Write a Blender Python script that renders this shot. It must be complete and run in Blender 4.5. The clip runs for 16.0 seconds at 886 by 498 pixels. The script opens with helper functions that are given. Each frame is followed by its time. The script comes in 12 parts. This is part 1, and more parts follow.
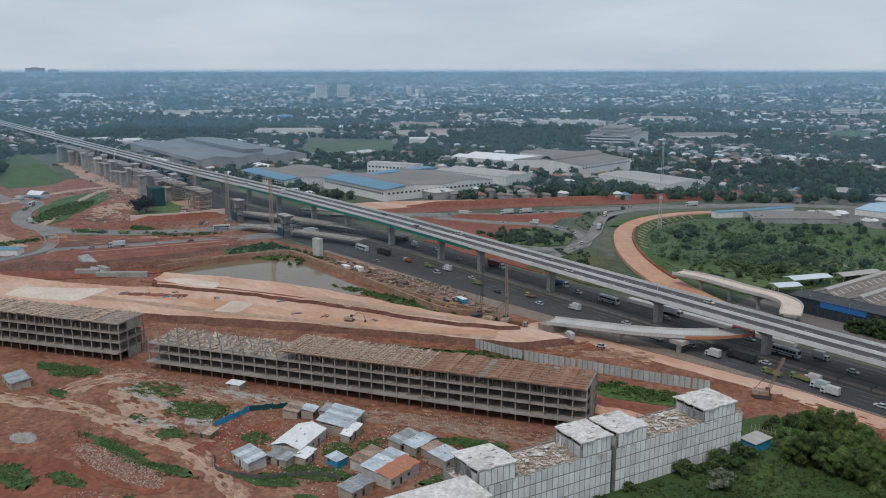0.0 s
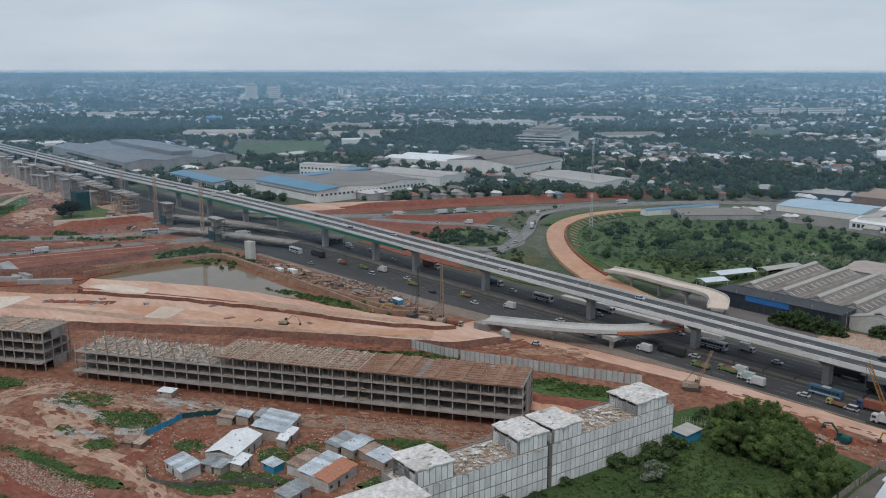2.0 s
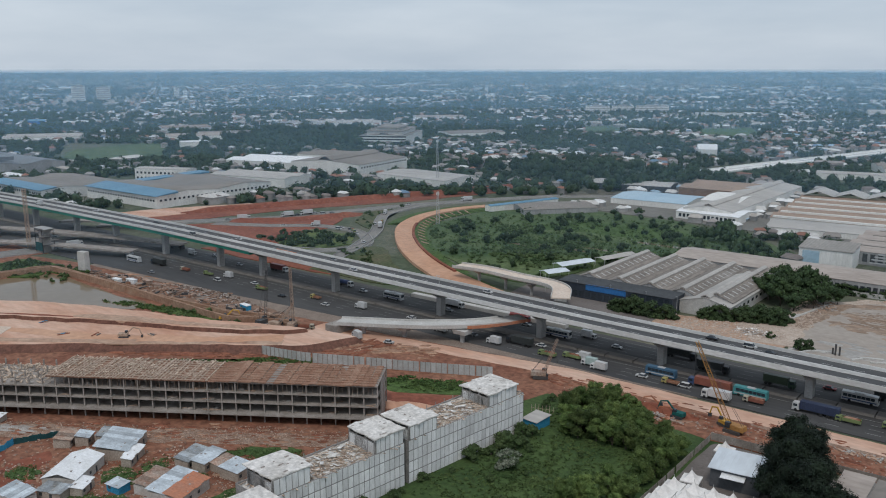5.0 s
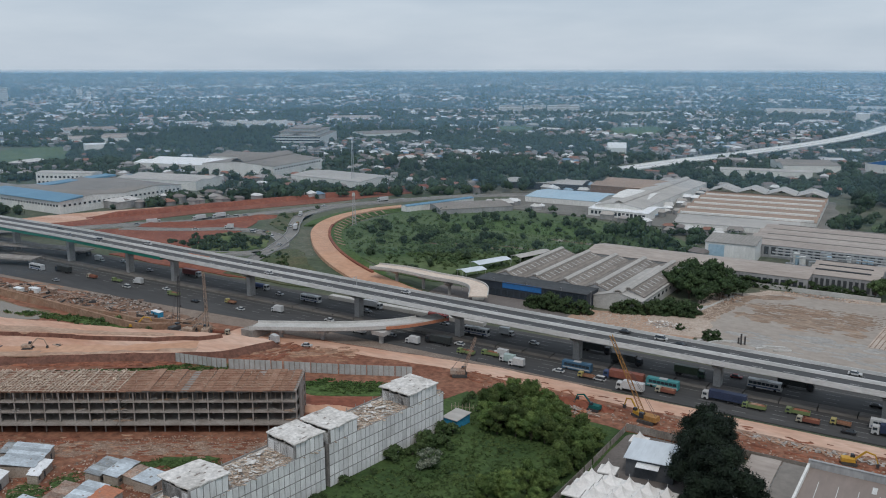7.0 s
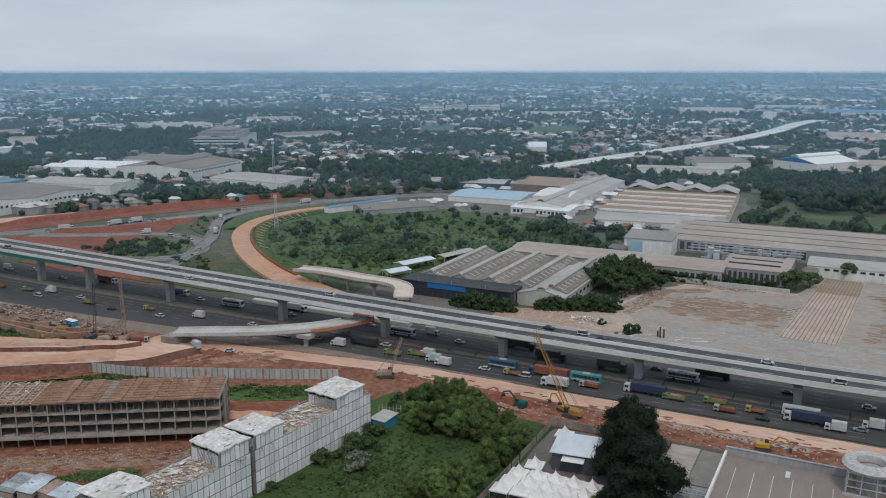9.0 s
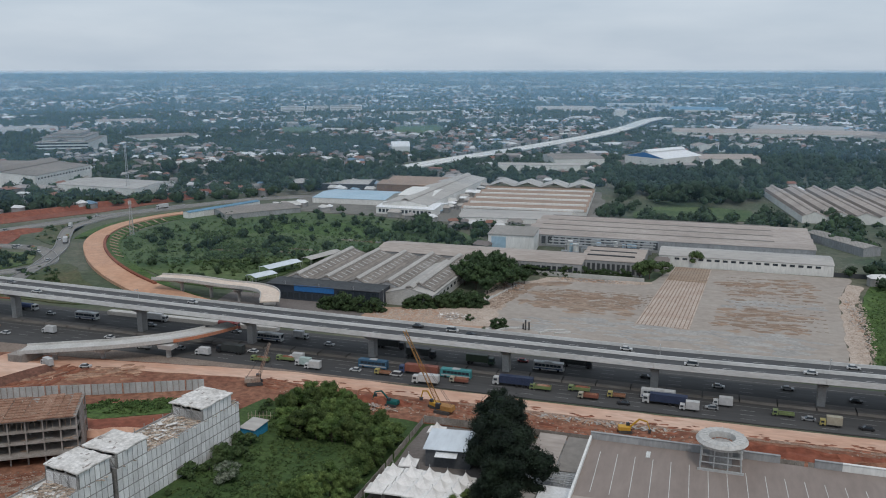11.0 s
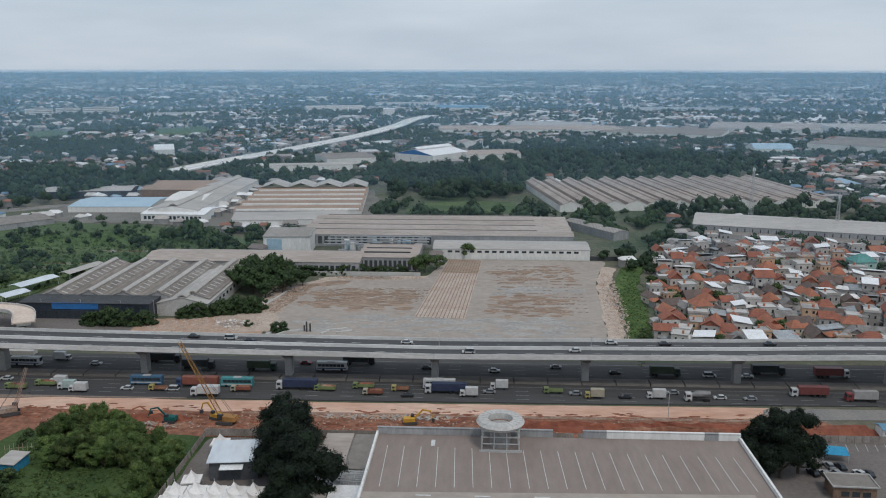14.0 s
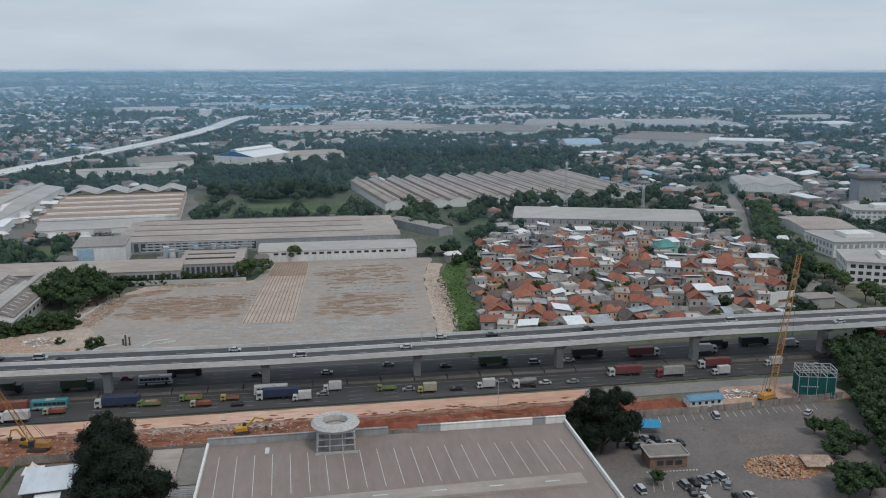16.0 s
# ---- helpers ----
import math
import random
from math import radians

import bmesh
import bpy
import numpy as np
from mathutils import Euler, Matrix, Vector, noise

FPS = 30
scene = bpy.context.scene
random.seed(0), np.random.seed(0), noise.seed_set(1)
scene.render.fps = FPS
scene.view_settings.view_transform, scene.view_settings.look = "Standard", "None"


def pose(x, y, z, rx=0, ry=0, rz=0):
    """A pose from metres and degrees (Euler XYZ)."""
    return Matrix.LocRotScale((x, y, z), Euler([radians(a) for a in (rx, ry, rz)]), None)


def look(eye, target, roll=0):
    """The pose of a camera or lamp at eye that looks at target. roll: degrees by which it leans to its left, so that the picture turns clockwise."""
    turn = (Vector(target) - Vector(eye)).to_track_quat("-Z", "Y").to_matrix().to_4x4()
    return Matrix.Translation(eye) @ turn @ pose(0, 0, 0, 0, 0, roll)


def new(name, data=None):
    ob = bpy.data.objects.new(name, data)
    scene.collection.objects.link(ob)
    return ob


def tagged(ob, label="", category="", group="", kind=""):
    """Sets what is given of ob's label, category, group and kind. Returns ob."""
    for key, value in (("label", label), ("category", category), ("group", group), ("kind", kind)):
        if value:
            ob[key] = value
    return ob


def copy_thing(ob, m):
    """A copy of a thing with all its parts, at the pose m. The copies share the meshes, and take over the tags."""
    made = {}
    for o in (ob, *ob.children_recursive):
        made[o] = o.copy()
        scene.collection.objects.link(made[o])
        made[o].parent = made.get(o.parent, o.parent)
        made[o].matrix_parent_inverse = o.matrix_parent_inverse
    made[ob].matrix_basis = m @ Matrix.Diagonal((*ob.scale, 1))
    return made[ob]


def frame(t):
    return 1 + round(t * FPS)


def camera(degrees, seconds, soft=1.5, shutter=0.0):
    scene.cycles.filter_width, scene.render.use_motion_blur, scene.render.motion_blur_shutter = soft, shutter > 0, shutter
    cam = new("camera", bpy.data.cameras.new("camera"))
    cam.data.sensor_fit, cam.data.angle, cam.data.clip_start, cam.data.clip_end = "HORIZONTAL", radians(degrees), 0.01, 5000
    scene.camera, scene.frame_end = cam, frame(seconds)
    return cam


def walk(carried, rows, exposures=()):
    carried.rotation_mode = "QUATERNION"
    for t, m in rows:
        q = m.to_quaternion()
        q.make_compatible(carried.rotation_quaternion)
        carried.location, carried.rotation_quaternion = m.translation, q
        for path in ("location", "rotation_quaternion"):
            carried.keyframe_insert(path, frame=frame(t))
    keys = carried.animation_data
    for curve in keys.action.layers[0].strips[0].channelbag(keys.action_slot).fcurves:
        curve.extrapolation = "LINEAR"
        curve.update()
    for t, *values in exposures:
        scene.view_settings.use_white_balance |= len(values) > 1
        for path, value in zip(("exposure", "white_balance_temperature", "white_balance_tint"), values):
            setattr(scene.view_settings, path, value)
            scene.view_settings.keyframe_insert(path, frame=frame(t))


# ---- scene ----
from collections import namedtuple

# ---- camera: a drone that hovers 110 m up and turns to its right ----
EYE_Z = 110.0
TURNS = [  # seconds, heading (to the left of +y), pitch, roll
    (0.0, 52.87, -12.09, -0.00),
    (0.5, 52.01, -12.09, -0.02),
    (1.0, 50.73, -12.08, -0.00),
    (1.5, 49.57, -12.06, 0.00),
    (2.0, 48.38, -12.05, 0.03),
    (2.5, 46.78, -12.03, 0.07),
    (3.0, 45.03, -12.03, 0.06),
    (3.5, 43.17, -12.04, 0.03),
    (4.0, 41.33, -12.05, 0.01),
    (4.5, 39.63, -12.06, -0.01),
    (7.0, 32.31, -12.05, 0.03),
    (7.5, 31.12, -12.04, 0.01),
    (8.0, 30.07, -12.03, -0.03),
    (8.5, 29.20, -12.03, -0.01),
    (9.0, 27.10, -12.03, 0.01),
    (11.5, 15.52, -12.03, -0.04),
    (12.0, 12.98, -12.02, -0.03),
    (12.5, 10.51, -12.00, 0.00),
    (13.0, 7.92, -12.04, 0.00),
    (13.5, 5.32, -12.05, 0.06),
    (14.0, 2.69, -12.06, 0.06),
    (14.5, -0.00, -12.06, 0.04),
    (15.0, -2.78, -12.08, 0.01),
    (15.5, -5.82, -12.08, 0.04),
    (16.0, -9.15, -12.09, 0.03),
]
cam = camera(55.0, 16.0, soft=1.05)
walk(cam, [(t, pose(0, 0, EYE_Z, 90 + p, 0, h) @ pose(0, 0, 0, 0, 0, r)) for t, h, p, r in TURNS])

# ---- world: a bright overcast sky ----
SUN_EL, SUN_AZ = radians(58), radians(150)   # azimuth from +y to +x
world = bpy.data.worlds.new("overcast")
scene.world = world
world.use_nodes = True
wn, wl = world.node_tree.nodes, world.node_tree.links
wn.clear()
w_out = wn.new("ShaderNodeOutputWorld")
w_bg = wn.new("ShaderNodeBackground")
w_sky = wn.new("ShaderNodeTexSky")
w_sky.sky_type, w_sky.sun_disc = "NISHITA", False
w_sky.sun_elevation, w_sky.sun_rotation = SUN_EL, SUN_AZ
w_sky.air_density, w_sky.dust_density, w_sky.ozone_density = 1.0, 2.0, 1.0
w_geo = wn.new("ShaderNodeTexCoord")
w_map = wn.new("ShaderNodeMapping")
w_map.inputs["Scale"].default_value = (2.2, 2.2, 11.0)
w_noise = wn.new("ShaderNodeTexNoise")
w_noise.inputs["Scale"].default_value, w_noise.inputs["Detail"].default_value = 1.6, 6.0
w_ramp = wn.new("ShaderNodeValToRGB")
w_ramp.color_ramp.elements[0].position, w_ramp.color_ramp.elements[0].color = 0.30, (5.2, 6.2, 7.4, 1)
w_ramp.color_ramp.elements[1].position, w_ramp.color_ramp.elements[1].color = 0.72, (7.0, 7.85, 8.85, 1)
w_mix = wn.new("ShaderNodeMixRGB")
w_mix.inputs["Fac"].default_value = 0.86
w_bg.inputs["Strength"].default_value = 0.092
wl.new(w_geo.outputs["Generated"], w_map.inputs["Vector"])
wl.new(w_map.outputs["Vector"], w_noise.inputs["Vector"])
wl.new(w_noise.outputs["Fac"], w_ramp.inputs["Fac"])
wl.new(w_sky.outputs["Color"], w_mix.inputs["Color1"])
wl.new(w_ramp.outputs["Color"], w_mix.inputs["Color2"])
wl.new(w_mix.outputs["Color"], w_bg.inputs["Color"])
wl.new(w_bg.outputs["Background"], w_out.inputs["Surface"])

sun_data = bpy.data.lights.new("sun", "SUN")
sun_data.energy, sun_data.angle, sun_data.color = 1.15, radians(12), (1.0, 0.94, 0.87)
sun = new("sun", sun_data)
sun.matrix_world = look((math.sin(SUN_AZ) * 300, math.cos(SUN_AZ) * 300, 300 * math.tan(SUN_EL)), (0, 0, 0))
scene.view_settings.exposure = 0.0

# ---- materials ----
def mat(name, c1, c2=None, rough=0.9, big=0.05, fine=1.5, mix=0.5, bump=0.0, metal=0.0, third=None, spec=0.3, stretch=None, amount=0.6, local=False):
    """A surface of two or three colours broken up at two scales (big and fine: cycles a metre)."""
    m = bpy.data.materials.new(name)
    m.use_nodes = True
    n, l = m.node_tree.nodes, m.node_tree.links
    b = n["Principled BSDF"]
    b.inputs["Roughness"].default_value, b.inputs["Metallic"].default_value = rough, metal
    b.inputs["Specular IOR Level"].default_value = spec
    if local:
        tc = n.new("ShaderNodeTexCoord")
        vec = tc.outputs["Object"]
    else:
        geo = n.new("ShaderNodeNewGeometry")
        vec = geo.outputs["Position"]
    if stretch:
        mp = n.new("ShaderNodeMapping")
        mp.inputs["Scale"].default_value = stretch[:3]
        if len(stretch) > 3:
            mp.inputs["Rotation"].default_value = (0, 0, radians(stretch[3]))
        l.new(vec, mp.inputs["Vector"])
        vec = mp.outputs["Vector"]
    n1, n2 = n.new("ShaderNodeTexNoise"), n.new("ShaderNodeTexNoise")
    for k, sc, det in ((n1, big, 5.0), (n2, fine, 6.0)):
        k.inputs["Scale"].default_value, k.inputs["Detail"].default_value = sc, det
        k.inputs["Roughness"].default_value = 0.62
        l.new(vec, k.inputs["Vector"])
    r1 = n.new("ShaderNodeValToRGB")
    c2 = c2 or tuple(v * 0.75 for v in c1)
    e = r1.color_ramp.elements
    e[0].position, e[0].color = 0.5 - 0.18 * mix - 0.05, (*c1, 1)
    e[1].position, e[1].color = 0.5 + 0.18 * mix + 0.05, (*c2, 1)
    if third:
        x = e.new(0.72)
        x.color = (*third, 1)
    l.new(n1.outputs["Fac"], r1.inputs["Fac"])
    r2 = n.new("ShaderNodeValToRGB")
    r2.color_ramp.elements[0].position, r2.color_ramp.elements[0].color = 0.3, (1 - amount * 0.6,) * 3 + (1,)
    r2.color_ramp.elements[1].position, r2.color_ramp.elements[1].color = 0.7, (1 + amount * 0.35,) * 3 + (1,)
    l.new(n2.outputs["Fac"], r2.inputs["Fac"])
    mx = n.new("ShaderNodeMixRGB")
    mx.blend_type, mx.inputs["Fac"].default_value = "MULTIPLY", 1.0
    l.new(r1.outputs["Color"], mx.inputs["Color1"])
    l.new(r2.outputs["Color"], mx.inputs["Color2"])
    l.new(mx.outputs["Color"], b.inputs["Base Color"])
    if bump:
        bp = n.new("ShaderNodeBump")
        bp.inputs["Strength"].default_value, bp.inputs["Distance"].default_value = min(1, bump), bump
        l.new(n2.outputs["Fac"], bp.inputs["Height"])
        l.new(bp.outputs["Normal"], b.inputs["Normal"])
    return m


def varied(m, amount=0.3, island=False, palette=None):
    """Lets pieces of one material differ in tone, or take their colour from a palette."""
    n, l = m.node_tree.nodes, m.node_tree.links
    b = n["Principled BSDF"]
    old = b.inputs["Base Color"].links[0].from_socket
    src = n.new("ShaderNodeNewGeometry").outputs["Random Per Island"] if island else n.new("ShaderNodeObjectInfo").outputs["Random"]
    r = n.new("ShaderNodeValToRGB")
    e = r.color_ramp.elements
    if palette:
        r.color_ramp.interpolation = "CONSTANT"
        while len(e) < len(palette):
            e.new(0.5)
        for k, (p, c) in enumerate(palette):
            e[k].position = p
        for k, (p, c) in enumerate(palette):
            e[k].color = (*c, 1)
    else:
        e[0].color, e[1].color = (1 - amount,) * 3 + (1,), (1 + amount * 0.6,) * 3 + (1,)
    l.new(src, r.inputs["Fac"])
    mx = n.new("ShaderNodeMixRGB")
    mx.blend_type, mx.inputs["Fac"].default_value = "MULTIPLY", 1.0
    l.new(old, mx.inputs["Color1"])
    l.new(r.outputs["Color"], mx.inputs["Color2"])
    l.new(mx.outputs["Color"], b.inputs["Base Color"])
    return m


def ribbed(m, per_metre, angle, strength=0.5):
    """Draws sheet-metal ribs or slab joints as darker colour lines, across the given heading."""
    n, l = m.node_tree.nodes, m.node_tree.links
    b = n["Principled BSDF"]
    g = n.new("ShaderNodeNewGeometry")
    mp = n.new("ShaderNodeMapping")
    mp.inputs["Rotation"].default_value = (0, 0, radians(angle))
    w = n.new("ShaderNodeTexWave")
    w.inputs["Scale"].default_value = per_metre * 0.314
    w.inputs["Distortion"].default_value = 0.15
    l.new(g.outputs["Position"], mp.inputs["Vector"])
    l.new(mp.outputs["Vector"], w.inputs["Vector"])
    r = n.new("ShaderNodeValToRGB")
    r.color_ramp.elements[0].color, r.color_ramp.elements[1].color = (1 - strength,) * 3 + (1,), (1.04,) * 3 + (1,)
    r.color_ramp.elements[0].position, r.color_ramp.elements[1].position = 0.0, 0.35
    l.new(w.outputs["Fac"], r.inputs["Fac"])
    old = b.inputs["Base Color"].links[0].from_socket
    mx = n.new("ShaderNodeMixRGB")
    mx.blend_type, mx.inputs["Fac"].default_value = "MULTIPLY", 1.0
    l.new(old, mx.inputs["Color1"])
    l.new(r.outputs["Color"], mx.inputs["Color2"])
    l.new(mx.outputs["Color"], b.inputs["Base Color"])
    return m


M = {}
M["ground"] = mat("town_ground", (0.055, 0.085, 0.045), (0.16, 0.15, 0.11), big=0.012, fine=0.25, third=(0.22, 0.20, 0.17), bump=0.3)
M["grass"] = mat("grass", (0.048, 0.092, 0.023), (0.092, 0.148, 0.039), big=0.09, fine=0.7, bump=0.3, amount=1.0, third=(0.06, 0.085, 0.03))
M["grass_dry"] = mat("rough_grass", (0.065, 0.115, 0.035), (0.15, 0.175, 0.065), big=0.03, fine=0.8, bump=0.3, amount=0.9, third=(0.05, 0.09, 0.03))
M["scrub"] = mat("scrubby_ground", (0.06, 0.085, 0.036), (0.12, 0.112, 0.06), big=0.05, fine=0.6, bump=0.3, amount=0.8, third=(0.17, 0.105, 0.065))
M["clay"] = mat("red_clay", (0.205, 0.082, 0.05), (0.305, 0.15, 0.095), big=0.07, fine=0.45, bump=0.4, third=(0.43, 0.30, 0.22), amount=0.9)
M["clay_red"] = mat("deep_red_clay", (0.20, 0.062, 0.038), (0.27, 0.098, 0.06), big=0.06, fine=0.4, bump=0.3, amount=0.6)
M["clay_tan"] = mat("packed_tan_earth", (0.51, 0.28, 0.188), (0.64, 0.445, 0.345), big=0.035, fine=0.35, bump=0.05, third=(0.43, 0.215, 0.135), amount=0.3, stretch=(0.45, 1.3, 1, -38))
M["sand"] = mat("pale_dusty_earth", (0.46, 0.32, 0.235), (0.40, 0.255, 0.18), big=0.12, fine=0.5, bump=0.15, amount=0.5, third=(0.32, 0.175, 0.115))
M["orange_earth"] = mat("orange_earth", (0.51, 0.28, 0.175), (0.56, 0.34, 0.23), big=0.04, fine=0.3, bump=0.05, amount=0.3)
M["verge"] = mat("dusty_gravel", (0.27, 0.215, 0.175), (0.21, 0.16, 0.13), big=0.15, fine=1.5, bump=0.2, third=(0.33, 0.27, 0.225), amount=0.6)
M["rubble"] = mat("rubble", (0.36, 0.27, 0.21), (0.25, 0.14, 0.095), big=0.3, fine=2.5, bump=0.4, third=(0.46, 0.41, 0.36), amount=0.9)
M["asphalt"] = mat("asphalt", (0.056, 0.056, 0.058), (0.082, 0.08, 0.078), big=0.04, fine=0.6, stretch=(0.12, 1, 1), third=(0.045, 0.045, 0.047), amount=0.35, rough=0.85)
# Darker grey-brown concrete for the median, mottled at random.
M["median"] = mat("dark_median_concrete", (0.19, 0.175, 0.16), (0.13, 0.12, 0.11), big=0.12, fine=1.2, amount=0.5, stretch=(0.2, 1, 1))
M["road_grey"] = mat("worn_road", (0.20, 0.195, 0.185), (0.27, 0.25, 0.225), big=0.05, fine=1.2, amount=0.35)
M["deck_road"] = mat("deck_asphalt", (0.075, 0.077, 0.08), (0.10, 0.101, 0.103), big=0.05, fine=2.0, stretch=(0.1, 1, 1), amount=0.3)
M["lot"] = mat("lot_concrete", (0.335, 0.288, 0.248), (0.37, 0.328, 0.288), big=0.03, fine=0.3, third=(0.335, 0.275, 0.22), amount=0.3, stretch=(0.8, 1, 1))
M["lot_brown"] = mat("stained_slab", (0.315, 0.222, 0.155), (0.35, 0.285, 0.228), big=0.08, fine=0.8, amount=0.7, stretch=(0.2, 2.0, 1))
M["lot_strip"] = mat("striped_slab", (0.43, 0.33, 0.27), (0.50, 0.42, 0.36), big=0.1, fine=1.0, amount=0.5)
M["repair"] = mat("worn_repair", (0.205, 0.175, 0.155), (0.165, 0.142, 0.13), big=0.25, fine=1.2, amount=0.5)
M["ochre"] = mat("ochre_debris", (0.46, 0.27, 0.11), (0.38, 0.20, 0.10), big=0.5, fine=2.0, amount=0.6)
M["parking"] = mat("parking_asphalt", (0.15, 0.132, 0.122), (0.19, 0.168, 0.155), big=0.05, fine=0.9, amount=0.35)
M["factory_ground"] = mat("worn_factory_paving", (0.22, 0.205, 0.185), (0.15, 0.145, 0.125), big=0.06, fine=0.6, amount=0.5, third=(0.11, 0.13, 0.08))
M["roof_deck"] = mat("roof_parking_slab", (0.235, 0.19, 0.166), (0.268, 0.222, 0.196), big=0.06, fine=0.5, amount=0.2, stretch=(1, 0.25, 1))
M["concrete"] = mat("concrete", (0.40, 0.39, 0.375), (0.30, 0.29, 0.28), big=0.15, fine=2.0, amount=0.4)
M["concrete_pale"] = mat("pale_concrete", (0.56, 0.545, 0.52), (0.45, 0.435, 0.41), big=0.12, fine=1.5, amount=0.35)
M["concrete_raw"] = mat("raw_concrete", (0.37, 0.335, 0.305), (0.25, 0.22, 0.195), big=0.25, fine=2.0, amount=0.6)
M["parapet"] = mat("parapet_concrete", (0.66, 0.655, 0.64), (0.52, 0.515, 0.50), big=0.1, fine=1.5, amount=0.3, stretch=(0.3, 1, 1))
M["green_steel"] = mat("green_steel_girder", (0.02, 0.19, 0.145), (0.03, 0.23, 0.17), rough=0.5, amount=0.3)
M["water"] = mat("muddy_water", (0.185, 0.142, 0.092), (0.205, 0.158, 0.105), rough=0.07, big=0.03, fine=0.2, amount=0.15, spec=0.2)
M["boards"] = varied(mat("pale_broken_boards", (0.62, 0.52, 0.42), (0.45, 0.33, 0.25), big=0.5, fine=3.0, amount=0.6), 0.42, island=True)
M["timber"] = mat("formwork_timber", (0.48, 0.37, 0.29), (0.34, 0.23, 0.165), big=0.5, fine=3.0, amount=0.7)
M["timber_pale"] = mat("bleached_formwork_timber", (0.57, 0.455, 0.365), (0.40, 0.29, 0.22), big=0.5, fine=3.0, amount=0.7)
M["timber_red"] = mat("red_brown_formwork", (0.27, 0.14, 0.092), (0.35, 0.215, 0.15), big=0.3, fine=2.5, amount=0.7)
M["debris_grey"] = mat("broken_grey_debris", (0.45, 0.42, 0.39), (0.33, 0.29, 0.26), big=0.4, fine=3.0, amount=0.8)
M["panel_white"] = varied(mat("white_wall_panel", (0.86, 0.86, 0.85), (0.72, 0.71, 0.70), big=0.25, fine=2.0, amount=0.3, stretch=(1, 1, 0.35)), 0.16)
M["panel_joint"] = mat("grey_frame", (0.36, 0.345, 0.33), (0.26, 0.25, 0.24), big=0.4, fine=2.0, amount=0.5)
M["white_slab"] = mat("weathered_white_slab", (0.74, 0.71, 0.675), (0.56, 0.53, 0.49), big=0.2, fine=0.9, amount=0.6, third=(0.42, 0.38, 0.345))
M["fence_metal"] = varied(mat("zinc_fence_sheet", (0.52, 0.54, 0.535), (0.42, 0.44, 0.435), rough=0.5, big=0.3, fine=2.0, amount=0.3), 0.12)
M["zinc"] = varied(mat("zinc_roof_sheet", (0.62, 0.68, 0.72), (0.44, 0.48, 0.51), rough=0.45, big=0.3, fine=1.5, amount=0.45, metal=0.1), 0.3)
M["zinc_dull"] = varied(mat("dull_zinc_sheet", (0.38, 0.42, 0.45), (0.27, 0.27, 0.26), rough=0.55, big=0.35, fine=1.8, amount=0.6), 0.35)
M["zinc_white"] = mat("white_roof_sheet", (0.84, 0.85, 0.86), (0.72, 0.72, 0.71), rough=0.5, big=0.25, fine=1.5, amount=0.3)
M["zinc_orange"] = mat("orange_roof_sheet", (0.50, 0.19, 0.10), (0.42, 0.20, 0.13), rough=0.6, big=0.3, fine=1.5, amount=0.4)
M["rust"] = varied(mat("rusty_sheet", (0.34, 0.20, 0.14), (0.42, 0.34, 0.28), rough=0.7, big=0.5, fine=2.0, amount=0.6), 0.4)
M["zinc_pale"] = mat("pale_blue_grey_roof", (0.64, 0.69, 0.73), (0.56, 0.60, 0.635), rough=0.45, big=0.08, fine=0.5, amount=0.2, stretch=(1, 0.3, 1))
M["wall_slate"] = mat("slate_grey_wall", (0.105, 0.11, 0.12), (0.085, 0.09, 0.098), big=0.2, fine=1.0, amount=0.3)
M["shack_wall"] = mat("plywood_wall", (0.44, 0.38, 0.32), (0.34, 0.28, 0.23), big=0.4, fine=2.5, amount=0.6)
M["shack_white"] = mat("whitewashed_wall", (0.56, 0.54, 0.51), (0.46, 0.42, 0.38), big=0.4, fine=2.0, amount=0.4)
M["roof_grey"] = ribbed(mat("grey_fibre_roof", (0.34, 0.315, 0.285), (0.26, 0.24, 0.215), rough=0.8, big=0.06, fine=0.8, amount=0.4, stretch=(1, 0.3, 1)), 0.55, 0, 0.18)
M["roof_fibre"] = ribbed(mat("weathered_brown_fibre_roof", (0.27, 0.24, 0.212), (0.20, 0.176, 0.155), rough=0.85, big=0.06, fine=0.6, amount=0.55, stretch=(1, 0.25, 1), third=(0.30, 0.275, 0.25)), 0.55, 0, 0.16)
M["roof_beige"] = mat("beige_factory_roof", (0.43, 0.375, 0.335), (0.335, 0.285, 0.25), rough=0.8, big=0.05, fine=0.6, amount=0.35, stretch=(0.3, 1, 1))
M["roof_pale"] = mat("pale_sheet_roof", (0.46, 0.435, 0.405), (0.38, 0.36, 0.335), rough=0.7, big=0.05, fine=0.6, amount=0.3, stretch=(0.3, 1, 1))
M["roof_tan"] = mat("tan_striped_roof", (0.36, 0.262, 0.20), (0.30, 0.222, 0.172), rough=0.8, big=0.05, fine=0.7, amount=0.35)
M["roof_steel"] = mat("blue_grey_roof", (0.20, 0.225, 0.25), (0.17, 0.185, 0.20), rough=0.6, big=0.02, fine=0.4, amount=0.25)
M["roof_brown"] = mat("brown_grey_roof", (0.26, 0.235, 0.21), (0.215, 0.195, 0.175), rough=0.8, big=0.03, fine=0.4, amount=0.3)
M["roof_blue"] = mat("blue_roof_sheet", (0.10, 0.23, 0.34), (0.13, 0.27, 0.38), rough=0.5, big=0.05, fine=0.5, amount=0.3)
M["roof_lightblue"] = mat("light_blue_roof", (0.33, 0.47, 0.57), (0.40, 0.52, 0.60), rough=0.5, big=0.05, fine=0.5, amount=0.25)
M["skylight"] = mat("skylight_sheet", (0.47, 0.46, 0.44), (0.38, 0.37, 0.35), rough=0.5, amount=0.4)
